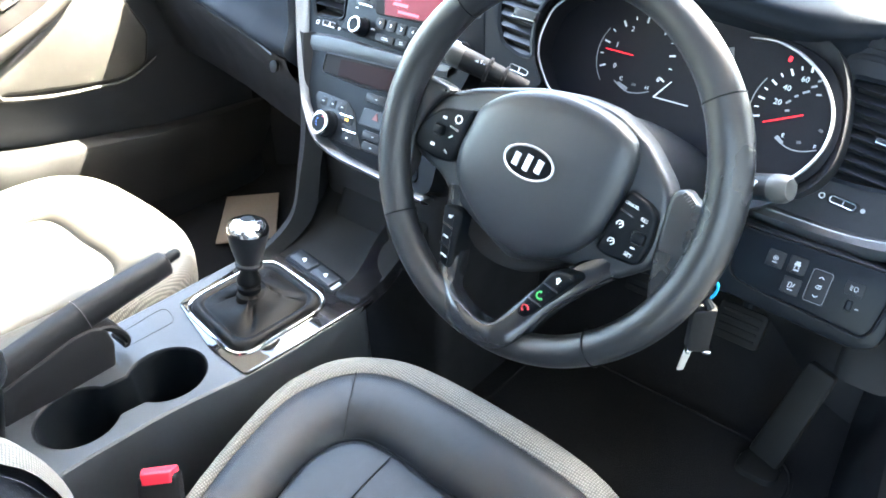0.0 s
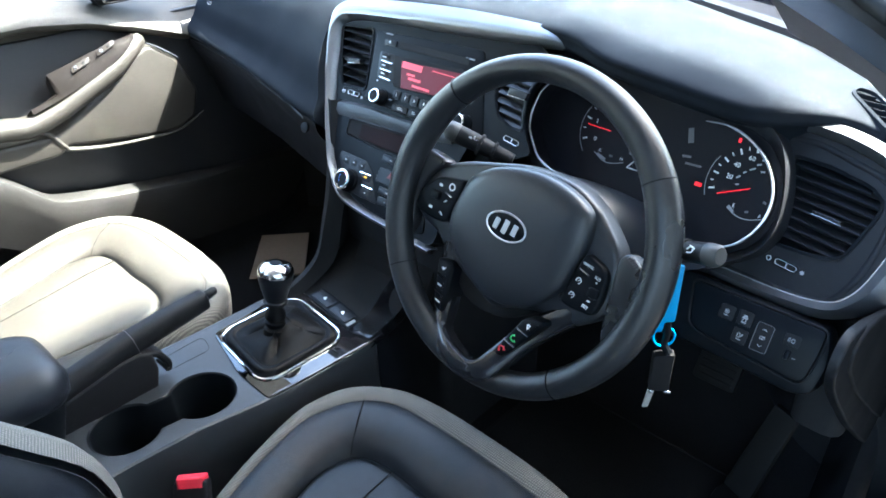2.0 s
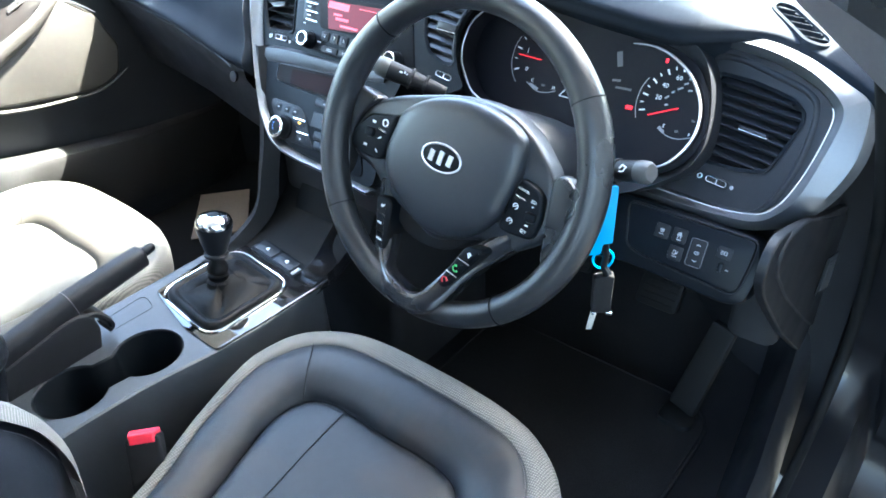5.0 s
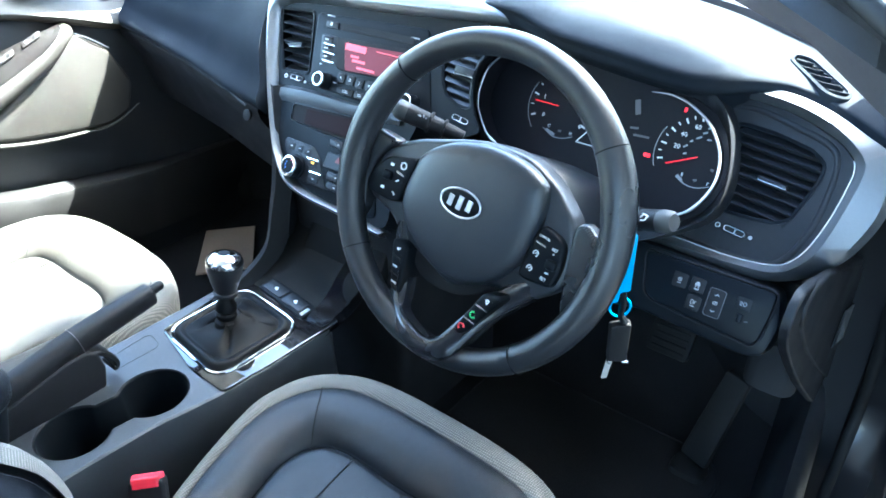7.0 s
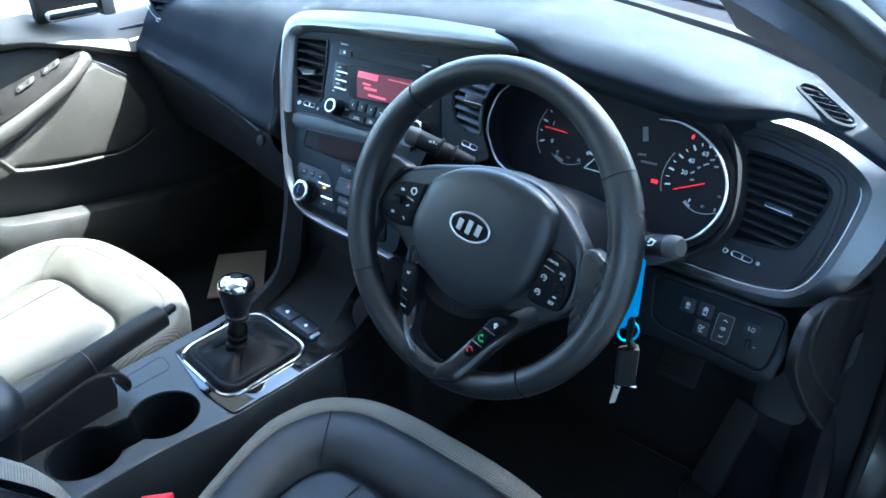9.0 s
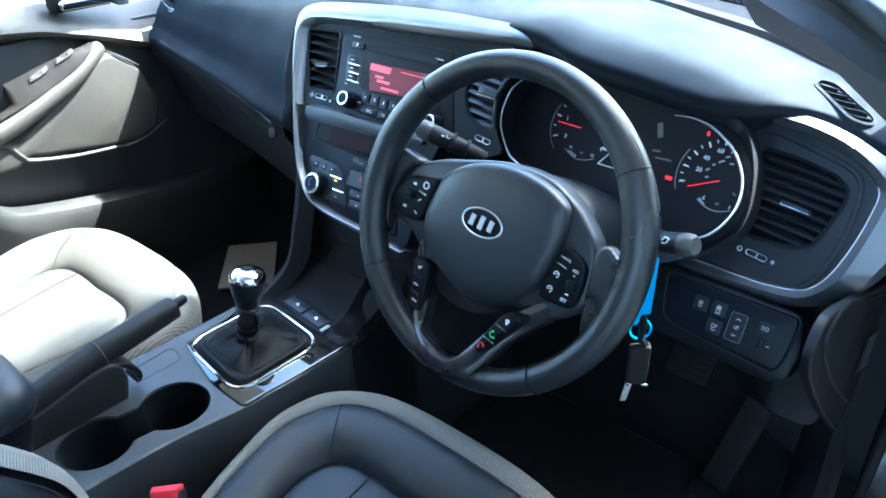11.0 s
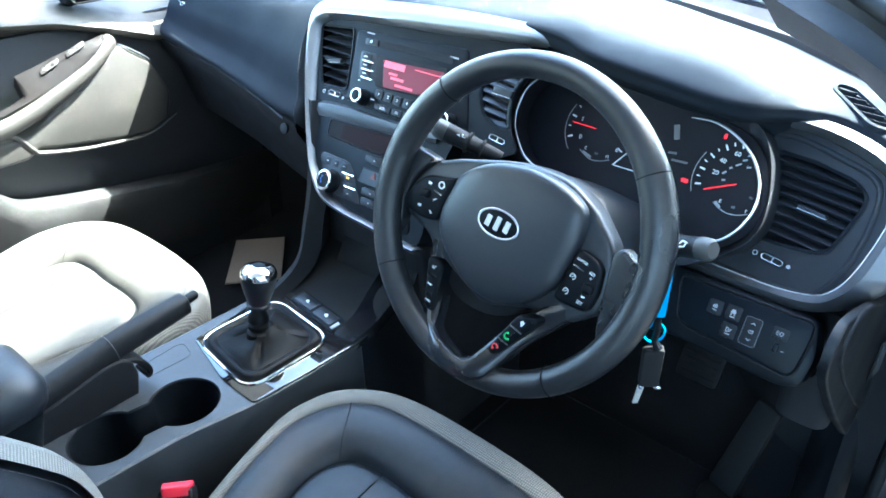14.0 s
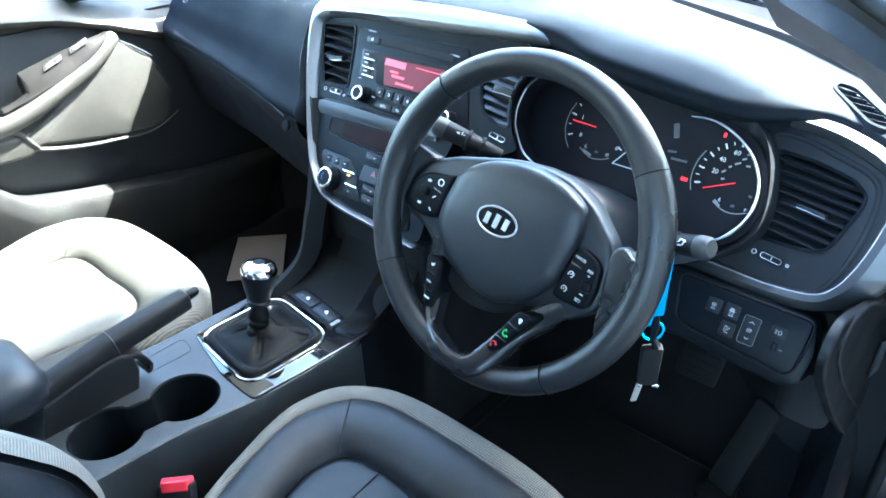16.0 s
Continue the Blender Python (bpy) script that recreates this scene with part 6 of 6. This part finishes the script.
    rise = ((0.50, 0.0, 0.46, 0.030), (0.58, 0.0, 0.50, 0.062), (0.64, 0.004, 0.50, 0.068), (0.70, 0.022, 0.50, 0.072), (0.74, 0.045, 0.50, 0.070), (0.80, 0.085, 0.495, 0.064), (0.90, 0.140, 0.48, 0.056), (1.00, 0.19, 0.46, 0.05), (1.10, 0.23, 0.38, 0.03), (1.14, 0.25, 0.28, 0.0))
    for z, back, wid, bol_d in rise:
        yb = y_front - 0.490 - back
        front = [(-0.50, -0.06), (-0.485, bol_d * 0.7), (-0.42, bol_d), (-0.33, bol_d * 0.6), (-0.27, 0.0), (0.0, -0.01), (0.27, 0.0), (0.33, bol_d * 0.6), (0.42, bol_d), (0.485, bol_d * 0.7), (0.50, -0.06), (0.40, -0.12), (-0.40, -0.12)]
        rowsb.append(curve_through([Vector((cx + x * wid, yb + d, z)) for x, d in front], 3, True))
    rings(bm, rowsb)
    part("backrest", bm, hide, s, "dark leather backrest with deep bolsters", angle=70)
    for sx in (-1, 1):
        lines = ([Vector((cx + sx * x * wid, y_front - 0.490 - back + bd * k + 0.006, z)) for z, back, wid, bd in rise[1:8]] for x, k in ((0.365, 0.93), (0.41, 1.06), (0.455, 1.00), (0.485, 0.82), (0.502, 0.30)))
        bm = B()
        rings(bm, [curve_through(l, 4) for l in lines], closed=False)
        part("backrest_band", bm, BAND_UP, s, "grey perforated fabric along the bolsters")
        seam = curve_through([Vector((cx + sx * 0.352 * wid, y_front - 0.490 - back + bd * 0.84 + 0.004, z)) for z, back, wid, bd in rise[1:8]], 8)
        bm = B()
        for a, b in zip(seam, seam[1:]):
            n = max(1, int((b - a).length / 0.0055))
            for j in range(n):
                tube(bm, [a.lerp(b, j / n), a.lerp(b, (j + 0.6) / n)], 0.0004, 4)
        part("backrest_stitching", bm, PILLAR, s)
    bm = B()
    block(bm, (cx - 0.13, y_front - 0.80, 1.13), (cx + 0.13, y_front - 0.70, 1.32), 0.03)
    part("headrest", bm, hide, s)
    return s


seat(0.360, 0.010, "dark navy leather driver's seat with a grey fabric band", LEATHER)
# same leather as the driver's, but in the sunlit copy
seat(-0.388, 0.004, "dark leather passenger seat with sunlight put into its colour", SUNNY_LEATHER)

# ---- seat belt buckle ----
buckle = thing("seat_belt_buckle", (0.135, -0.32, 0.40), "seat belt buckle with a red release button", "seat belt buckle")
BUCK = Frame((0.141, -0.324, 0.575), (0.62, 0.72, 0.0), (-0.35, 0.30, 0.88))
bm = B()
slab(bm, BUCK, rounded(0.042, 0.10, 0.008, 3, 0, -0.048), -0.012, 0.008, 0.004, 3)
part("housing", bm, BLACK, buckle)
bm = B()
TIP = Frame(BUCK.at(0, 0.001, -0.002), BUCK.u, -BUCK.n)
slab(bm, TIP, corners([Vector(p) for p in ((-0.019, 0.008), (-0.016, -0.011), (0.016, -0.011), (0.020, 0.008))], 0.004, 3), -0.008, 0.0045, 0.0025, 3)
part("release_button", bm, RED_PLASTIC, buckle, "red release button")


# ---- passenger door ----
pdoor = thing("door_1", (-0.75, 0.0, 0.35), "closed passenger door with dark grey trim", "car door", kind="structure")
bm = B()
slab(bm, Frame((-0.735, 0, 0), (0, 1, 0), (0, 0, 1)), corners([(-1.5, 0.25), (0.95, 0.25), (0.95, 0.90), (-1.5, 0.90)], 0.02, 3), -0.06, 0.0, 0.004)
part("lower_trim", bm, PLASTIC, pdoor)
bm = B()
L0, L1, L2 = (-0.698, -0.038, 0.931), (-0.698, 0.092, 0.897), (-0.698, 0.224, 0.852)
rowsd = []
for y in np.linspace(-1.5, 0.62, 22):
    lip = float(np.interp(y, (L0[1], L1[1], L2[1]), (L0[2], L1[2], L2[2])))
    rowsd.append([Vector((x, y, lip + z)) for x, z in ((-0.80, 0.075), (-0.775, 0.073), (-0.760, 0.062), (-0.740, 0.044), (-0.722, 0.027), (-0.708, 0.013), (-0.701, 0.006), (-0.698, 0.0), (-0.702, -0.008), (-0.715, -0.014), (-0.738, -0.018), (-0.745, -0.04))])
rings(bm, rowsd, closed=False)
# the sun on the sill is painted in by the lighter leather colour
part("sill_trim", bm, SUNNY_LEATHER, pdoor, "grained sill trim with sunlight put into its colour", angle=50)
INSERT = [(-0.688, -0.0954, 0.7254), (-0.688, 0.0467, 0.8150), (-0.688, 0.1050, 0.8480), (-0.688, 0.1248, 0.8531), (-0.688, 0.1780, 0.8125), (-0.688, 0.2130, 0.7370), (-0.688, 0.1950, 0.6780), (-0.688, 0.1500, 0.6610), (-0.688, 0.0878, 0.6660), (-0.688, -0.0542, 0.6895), (-0.688, -0.0809, 0.6968)]
DTRIM = Frame((-0.688, 0.0, 0.75), (0, 1, 0), (0, 0, 1))
yz = [Vector((p[1], p[2] - 0.75)) for p in INSERT]
yz = yz[:1] + yz[1:] + [Vector((-0.10, -0.07)), Vector((-0.45, -0.07)), Vector((-0.45, -0.02))]
bm = B()
slab(bm, DTRIM, corners(yz, 0.012, 4), -0.045, 0.0, 0.008, 3)
part("door_insert", bm, DOOR_LEATHER, pdoor, "leather covered door insert")
bm = B()
low = [(-0.690, -0.125, 0.738), (-0.690, -0.1105, 0.7262), (-0.690, -0.0906, 0.6975), (-0.690, -0.0762, 0.6870), (-0.690, 0.002, 0.6700), (-0.690, 0.0912, 0.6605), (-0.690, 0.1300, 0.6570), (-0.690, 0.1702, 0.6640), (-0.690, 0.2166, 0.6850)]
lip = curve_through(low, 5)
tube(bm, lip, [0.0058 - 0.0040 * i / (len(lip) - 1) for i in range(len(lip))], 8)
part("insert_edge", bm, DOOR_LEATHER, pdoor, "raised lower edge of the insert")
bm = B()
tube(bm, [(-0.690, 0.1180, 0.8590), (-0.689, 0.1400, 0.8450), (-0.689, 0.1640, 0.8270), (-0.690, 0.1800, 0.8150)], [0.0012, 0.0024, 0.0024, 0.0012], 8)
part("insert_tip_edge", bm, CONSOLE, pdoor, "thin raised edge at the insert's tip")
# armrest that sweeps up to the front
bm = B()
ax = [Vector(p) for p in ((-0.676, -0.50, 0.735), (-0.676, -0.25, 0.757), (-0.676, -0.195, 0.760), (-0.676, -0.145, 0.753), (-0.676, -0.088, 0.766), (-0.677, -0.015, 0.796), (-0.679, 0.045, 0.824), (-0.683, 0.085, 0.848), (-0.688, 0.108, 0.863))]
loops = []
axc = curve_through(ax, 5)
for i, p in enumerate(axc):
    t = i / (len(axc) - 1)
    d = (axc[min(i + 1, len(axc) - 1)] - axc[max(i - 1, 0)]).normalized()
    up = Vector((1, 0, 0)).cross(d).normalized()
    r = 0.0245 * (1 - 0.20 * max(0, t - 0.7) / 0.3)
    loops.append([p + Vector((1, 0, 0)) * (r * 0.9 * math.cos(a) - 0.018) + up * (r * 0.88 * math.sin(a)) for a in (2 * math.pi * k / 18 for k in range(18))])
for k, e in ((0.93, 0.005), (0.76, 0.010), (0.45, 0.0135)):
    c = sum(loops[len(axc) - 1], Vector()) / 18
    loops.append([c + (p - c) * k + d * e for p in loops[len(axc) - 1]])
rings(bm, loops)
part("armrest", bm, DOOR_LEATHER, pdoor, "stitched padded armrest", angle=70)
bm = B()
for i in range(0, len(axc) - 6):
    a, b = axc[i], axc[i + 1]
    n = max(1, int((b - a).length / 0.008))
    for j in range(n):
        q = Vector((-0.004, 0.005, -0.0125))
        tube(bm, [a.lerp(b, j / n) + q, a.lerp(b, (j + 0.55) / n) + q], 0.00045, 4)
part("armrest_stitching", bm, HOOD, pdoor)
bm = B()
SWP = [(-0.688, -0.142, 0.776), (-0.692, -0.0800, 0.800), (-0.697, -0.0850, 0.838), (-0.697, -0.044, 0.848), (-0.697, -0.010, 0.857), (-0.697, 0.027, 0.865), (-0.697, 0.060, 0.872), (-0.697, 0.095, 0.8765)]
near = [(-0.680, -0.134, 0.772), (-0.680, -0.0790, 0.787), (-0.680, -0.070, 0.790), (-0.680, -0.030, 0.804), (-0.680, 0.0104, 0.819), (-0.680, 0.045, 0.836), (-0.682, 0.072, 0.853), (-0.687, 0.093, 0.868)]
sheet(bm, [[Vector(p) + Vector((-0.015, 0, -0.02)) for p in SWP], [Vector(p) + Vector((0, 0, 0.002)) for p in SWP], [Vector(p) + Vector((-0.003, 0, 0.015)) for p in near], [Vector(p) + Vector((0.001, 0.002, 0.006)) for p in near]], 0.003)
swp = part("window_switch_plate", bm, SWITCH_BROWN, pdoor, "brown plate of the window switches")
for p, q in (((-0.689, -0.0375, 0.8300), (-0.689, -0.0051, 0.8420)), ((-0.690, 0.0240, 0.8530), (-0.690, 0.0450, 0.8610))):
    bm = B()
    p, q = Vector(p), Vector(q)
    f = Frame((p + q) / 2 + Vector((0, 0, 0.010)), q - p, (-0.50, 0.25, 0.8))
    slab(bm, f, rounded(0.040, 0.012, 0.004, 3), -0.008, 0.0006, 0.0006)
    k = part("window_switch", bm, SWITCH_BROWN, swp)
    for e, m in ((-0.011, CHROME), (0.007, DARK)):
        bm = B()
        slab(bm, f, rounded(0.008, 0.006, 0.002, 3, e, 0.0), 0.0, 0.0020, 0.0012)
        part("switch_lip", bm, m, k)
# release handle in its cup
HAN = Frame((-0.712, 0.107, 0.959), (0, 1, 0), (0, 0, 1))
bm = B()
slab(bm, HAN, rounded(0.125, 0.060, 0.012, 4, 0.0, 0.012), -0.02, 0.003, 0.002)
cupd = part("handle_cup", bm, DARK, pdoor)
bm = B()
slab(bm, HAN, rounded(0.105, 0.020, 0.008, 4, 0.0, -0.004), 0.0, 0.016, 0.006, 3)
part("release_handle", bm, CHROME, cupd, "chrome door release handle")
bm = B()
slab(bm, HAN, rounded(0.025, 0.070, 0.004, 3, 0.078, 0.012), -0.02, 0.008, 0.002)
part("handle_surround", bm, SILVER, pdoor)
# pocket along the bottom of the door
bm = B()
pk = [(-0.668, -0.34, 0.735), (-0.668, -0.27, 0.705), (-0.668, -0.211, 0.664), (-0.668, -0.165, 0.620), (-0.668, -0.134, 0.597), (-0.668, -0.063, 0.579), (-0.668, 0.002, 0.566), (-0.675, 0.0915, 0.549), (-0.685, 0.187, 0.531), (-0.700, 0.261, 0.519), (-0.725, 0.50, 0.50), (-0.74, 0.60, 0.49)]
pkc = curve_through(pk, 4)
rings(bm, [[p + o for p in pkc] for o in (Vector((-0.05, 0, 0.002)), Vector((-0.012, 0, 0.004)), Vector((0, 0, 0.0)), Vector((0.004, 0, -0.012)), Vector((0.0, 0, -0.05)), Vector((-0.02, 0, -0.16)))], closed=False)
part("door_pocket", bm, POCKET, pdoor, "grained door pocket", angle=50)
bm = B()
rings(bm, [[Vector((x, y, z)) for y in (-1.5, -0.6, -0.05, 0.12)] for x, z in ((-0.755, 0.98), (-0.70, 1.15), (-0.62, 1.30))], closed=False)
w = structure("window_2", bm, GLASS, "clear closed passenger side window", "car window")
w.visible_shadow = False
bm = B()
tube(bm, [(-0.73, 0.60, 0.96), (-0.70, 0.42, 1.06), (-0.62, 0.18, 1.24), (-0.57, 0.02, 1.33)], [0.035, 0.032, 0.03, 0.03], 10)
structure("pillar", bm, PILLAR, "grey trim of the far windscreen pillar", "pillar trim")

# ---- rear view mirror ----
mirror = thing("rear_view_mirror", (0.0, 0.10, 1.30), "black rear view mirror under the windscreen head", "mirror")
bm = B()
slab(bm, Frame((0.0, 0.10, 1.262), (0.97, 0.22, 0), (0, 0.1, 1)), rounded(0.24, 0.065, 0.025, 5), -0.02, 0.012, 0.008, 3)
part("mirror_housing", bm, SMOOTH, mirror)
bm = B()
tube(bm, [(0.0, 0.115, 1.27), (0.0, 0.14, 1.30), (0.0, 0.13, 1.325)], 0.010, 8)
part("mirror_stem", bm, SMOOTH, mirror)

# ---- driver's side sill and door opening ----
bm = B()
prof = ((0.690, 0.30), (0.708, 0.37), (0.720, 0.405), (0.733, 0.420), (0.746, 0.408), (0.757, 0.370), (0.762, 0.33))
rings(bm, [[Vector((x + dx, y, z + lift)) for x, z in prof] for y, dx, lift in ((-1.5, 0, 0), (-0.4, 0, 0), (0.10, 0, 0), (0.20, -0.006, 0), (0.30, -0.018, 0.0), (0.40, -0.030, 0.005), (0.48, -0.04, 0.05), (0.53, -0.045, 0.18), (0.55, -0.045, 0.35))], closed=False)
structure("baseboard", bm, BLACK, "dark plastic sill and kick panel beside the driver's footwell", "sill trim")
bm = B()
SEAL = curve_through([(0.762, -1.2, 0.335), (0.762, 0.05, 0.340), (0.760, 0.235, 0.351), (0.760, 0.323, 0.366), (0.760, 0.417, 0.392), (0.760, 0.459, 0.468), (0.760, 0.417, 0.584), (0.757, 0.381, 0.681), (0.755, 0.300, 0.798), (0.740, 0.20, 0.95), (0.71, 0.16, 1.08)], 6)
tube(bm, SEAL, 0.008, 10)
structure("door_seal", bm, RUBBER, "black rubber seal round the driver's door opening", "door seal")
bm = B()
rings(bm, [[p + Vector((0.008 + dx, dy, dz)) for p in SEAL] for dx, dy, dz in ((0, 0, 0), (0.018, 0.0, -0.004), (0.040, 0.012, -0.018), (0.055, 0.03, -0.10), (0.07, 0.03, -0.18), (0.18, 0.04, -0.21))], closed=False)
structure("body_side", bm, PAINT, "black painted body round the driver's door opening", "car body")
bm = B()
block(bm, (0.700, 0.60, 0.10), (0.86, 0.72, 1.0), 0.01)
structure("hinge_pillar", bm, PAINT, "black painted hinge pillar of the driver's door", "car body")
# out of view; height chosen to keep sun off the dashboard's side cover
bm = B()
block(bm, (0.74, 0.66, 0.12), (0.862, 1.70, 1.02), 0.03)
structure("front_wing", bm, PAINT, "unseen black painted front wing, a sun block ahead of the driver's door", "car body")
# also unseen, made thick so its shadow covers the side cover
bm = B()
rod = curve_through([(0.83, 0.80, 0.98), (0.80, 0.52, 1.10), (0.745, 0.26, 1.24), (0.68, 0.02, 1.34)], 5)
tube(bm, rod, [0.10 - 0.06 * i / (len(rod) - 1) for i in range(len(rod))], 12)
structure("pillar", bm, PAINT, "unseen black painted outside of the windscreen pillar, a sun block", "car body")
# the driver's door stands wide open
ddoor = thing("door_2", (0.86, 0.62, 0.30), "wide open driver's door in black", "car door", kind="structure")
OPEN = Frame((0.86, 0.63, 0.0), (math.sin(radians(68)), -math.cos(radians(68)), 0), (0, 0, 1))
bm = B()
slab(bm, OPEN, corners([(0.0, 0.18), (1.02, 0.20), (1.06, 0.60), (1.04, 0.96), (0.0, 1.0)], 0.06, 4), -0.05, 0.05, 0.02, 3)
part("door_body", bm, PLASTIC, ddoor)
bm = B()
tube(bm, curve_through([OPEN.at(0.02, 0.98), OPEN.at(0.20, 1.12), OPEN.at(0.50, 1.32), OPEN.at(0.85, 1.36), OPEN.at(1.02, 1.22), OPEN.at(1.04, 0.95)], 5), 0.02, 8)
part("window_frame", bm, PAINT, ddoor)

strap = thing("door_check_strap", (0.787, 0.496, 0.420), "small bare metal door check strap at the hinge pillar", "door strap")
bm = B()
s0, s1 = Vector((0.778, 0.502, 0.420)), Vector((0.810, 0.488, 0.420))
tube(bm, [s0 + Vector((-0.006, 0.03, 0.002)), s0, s0.lerp(s1, 0.5), s1, s1 + Vector((0.06, 0.0, -0.01))], [0.006, 0.008, 0.006, 0.008, 0.007], 8)
part("strap", bm, STEEL, strap)
sticker = thing("label_sticker", (0.706, 0.468, 0.594), "grey printed label on the dashboard's side cover", "label")
bm = B()
STK = Frame((0.706, 0.0, 0.0), (0, 1, 0), (0, 0, 1))
q = [Vector(p) for p in ((0.387, 0.600), (0.590, 0.508), (0.588, 0.578), (0.4016, 0.655))]
slab(bm, STK, q, -0.0005, 0.0008, 0.0002, 1)
part("paper", bm, SMOOTH, sticker)
bm = B()
for k in range(9):
    t = (k + 0.7) / 9.6
    a, b = q[0].lerp(q[3], t), q[1].lerp(q[2], t)
    a, b = a.lerp(b, 0.1), a.lerp(b, 0.9 - 0.25 * (k % 3 == 1))
    d = b - a
    bar(bm, STK, *((a + b) / 2), d.length, 0.004, 0.0008, 0.0012, math.degrees(math.atan2(d.y, d.x)))
part("printed_lines", bm, FAINT, sticker)

# ---- driver's footwell ----
fmat = thing("floor_mat", (0.36, 0.12, 0.30), "black carpet mat in the driver's footwell", "floor mat")
bm = B()
slab(bm, Frame((0, 0, 0.302), (1, 0, 0), (0, 1, 0)), rounded(0.44, 0.50, 0.06, 5, 0.40, 0.13), 0, 0.012, 0.006, 3)
part("mat_body", bm, CARPET, fmat)
bm = B()
tube(bm, [Vector((p.x, p.y, 0.312)) for p in rounded(0.44, 0.50, 0.06, 5, 0.40, 0.13)], 0.004, 6, True)
part("bound_edge", bm, CARPET, fmat)


def pedal(name, x, y, z, w, h, lean, label):
    p = thing(name, (x, y, z), label, "pedal", "pedals")
    f = Frame((x, y, z), (1, 0, 0), (0, math.sin(radians(lean)), math.cos(radians(lean))))
    bm = B()
    slab(bm, f, rounded(w, h, 0.008, 4), -0.008, 0.004, 0.003)
    pad = part("pedal_pad", bm, RUBBER, p)
    for k in range(4):
        bm = B()
        slab(bm, f, rounded(w * 0.8, 0.005, 0.002, 2, 0, -h * 0.32 + k * h * 0.21), 0.003, 0.0062, 0.001, 1)
        part("grip_rib", bm, RUBBER, pad)
    bm = B()
    tube(bm, [f.at(0, h * 0.2, -0.008), f.at(0, h * 0.8, -0.03) + Vector((0, 0.02, 0.05)), f.at(0, h, 0) + Vector((0, 0.08, 0.16))], 0.009, 8)
    part("pedal_arm", bm, SMOOTH, p)


pedal("clutch_pedal", 0.30, 0.46, 0.46, 0.06, 0.055, 30, "black ribbed rubber clutch pedal")
pedal("brake_pedal", *(0.462, 0.460, 0.447), 0.075, 0.058, 30, "black ribbed rubber brake pedal")
acc = thing("accelerator_pedal", (0.564, 0.375, 0.320), "long black accelerator pedal hinged at the floor", "pedal", "pedals")
bm = B()
a0, a1 = Vector((0.571, 0.336, 0.330)), Vector((0.602, 0.369, 0.500))
ACC = Frame((a0 + a1) / 2, (a1 - a0).cross(Vector((0, -0.5, 0.8))), (a1 - a0))
h = (a1 - a0).length
slab(bm, ACC, corners([(-0.024, -h / 2), (0.024, -h / 2), (0.020, h / 2), (-0.020, h / 2)], 0.006, 3), -0.012, 0.0, 0.004)
part("pedal_pad", bm, RUBBER, acc)
bm = B()
block(bm, (a0.x - 0.03, a0.y - 0.03, 0.30), (a0.x + 0.03, a0.y + 0.02, 0.325), 0.008)
part("hinge_base", bm, RUBBER, acc)

# ---- card lying in the passenger footwell ----
card = thing("floor_card", (-0.60, 0.30, 0.31), "brown card lying in the passenger footwell", "card")
bm = B()
slab(bm, FLAT, [Vector(p) for p in ((-0.696, 0.316), (-0.617, 0.408), (-0.47, 0.28), (-0.55, 0.18))], 0.312, 0.316, 0.001, 1)
part("sheet", bm, CARD, card)
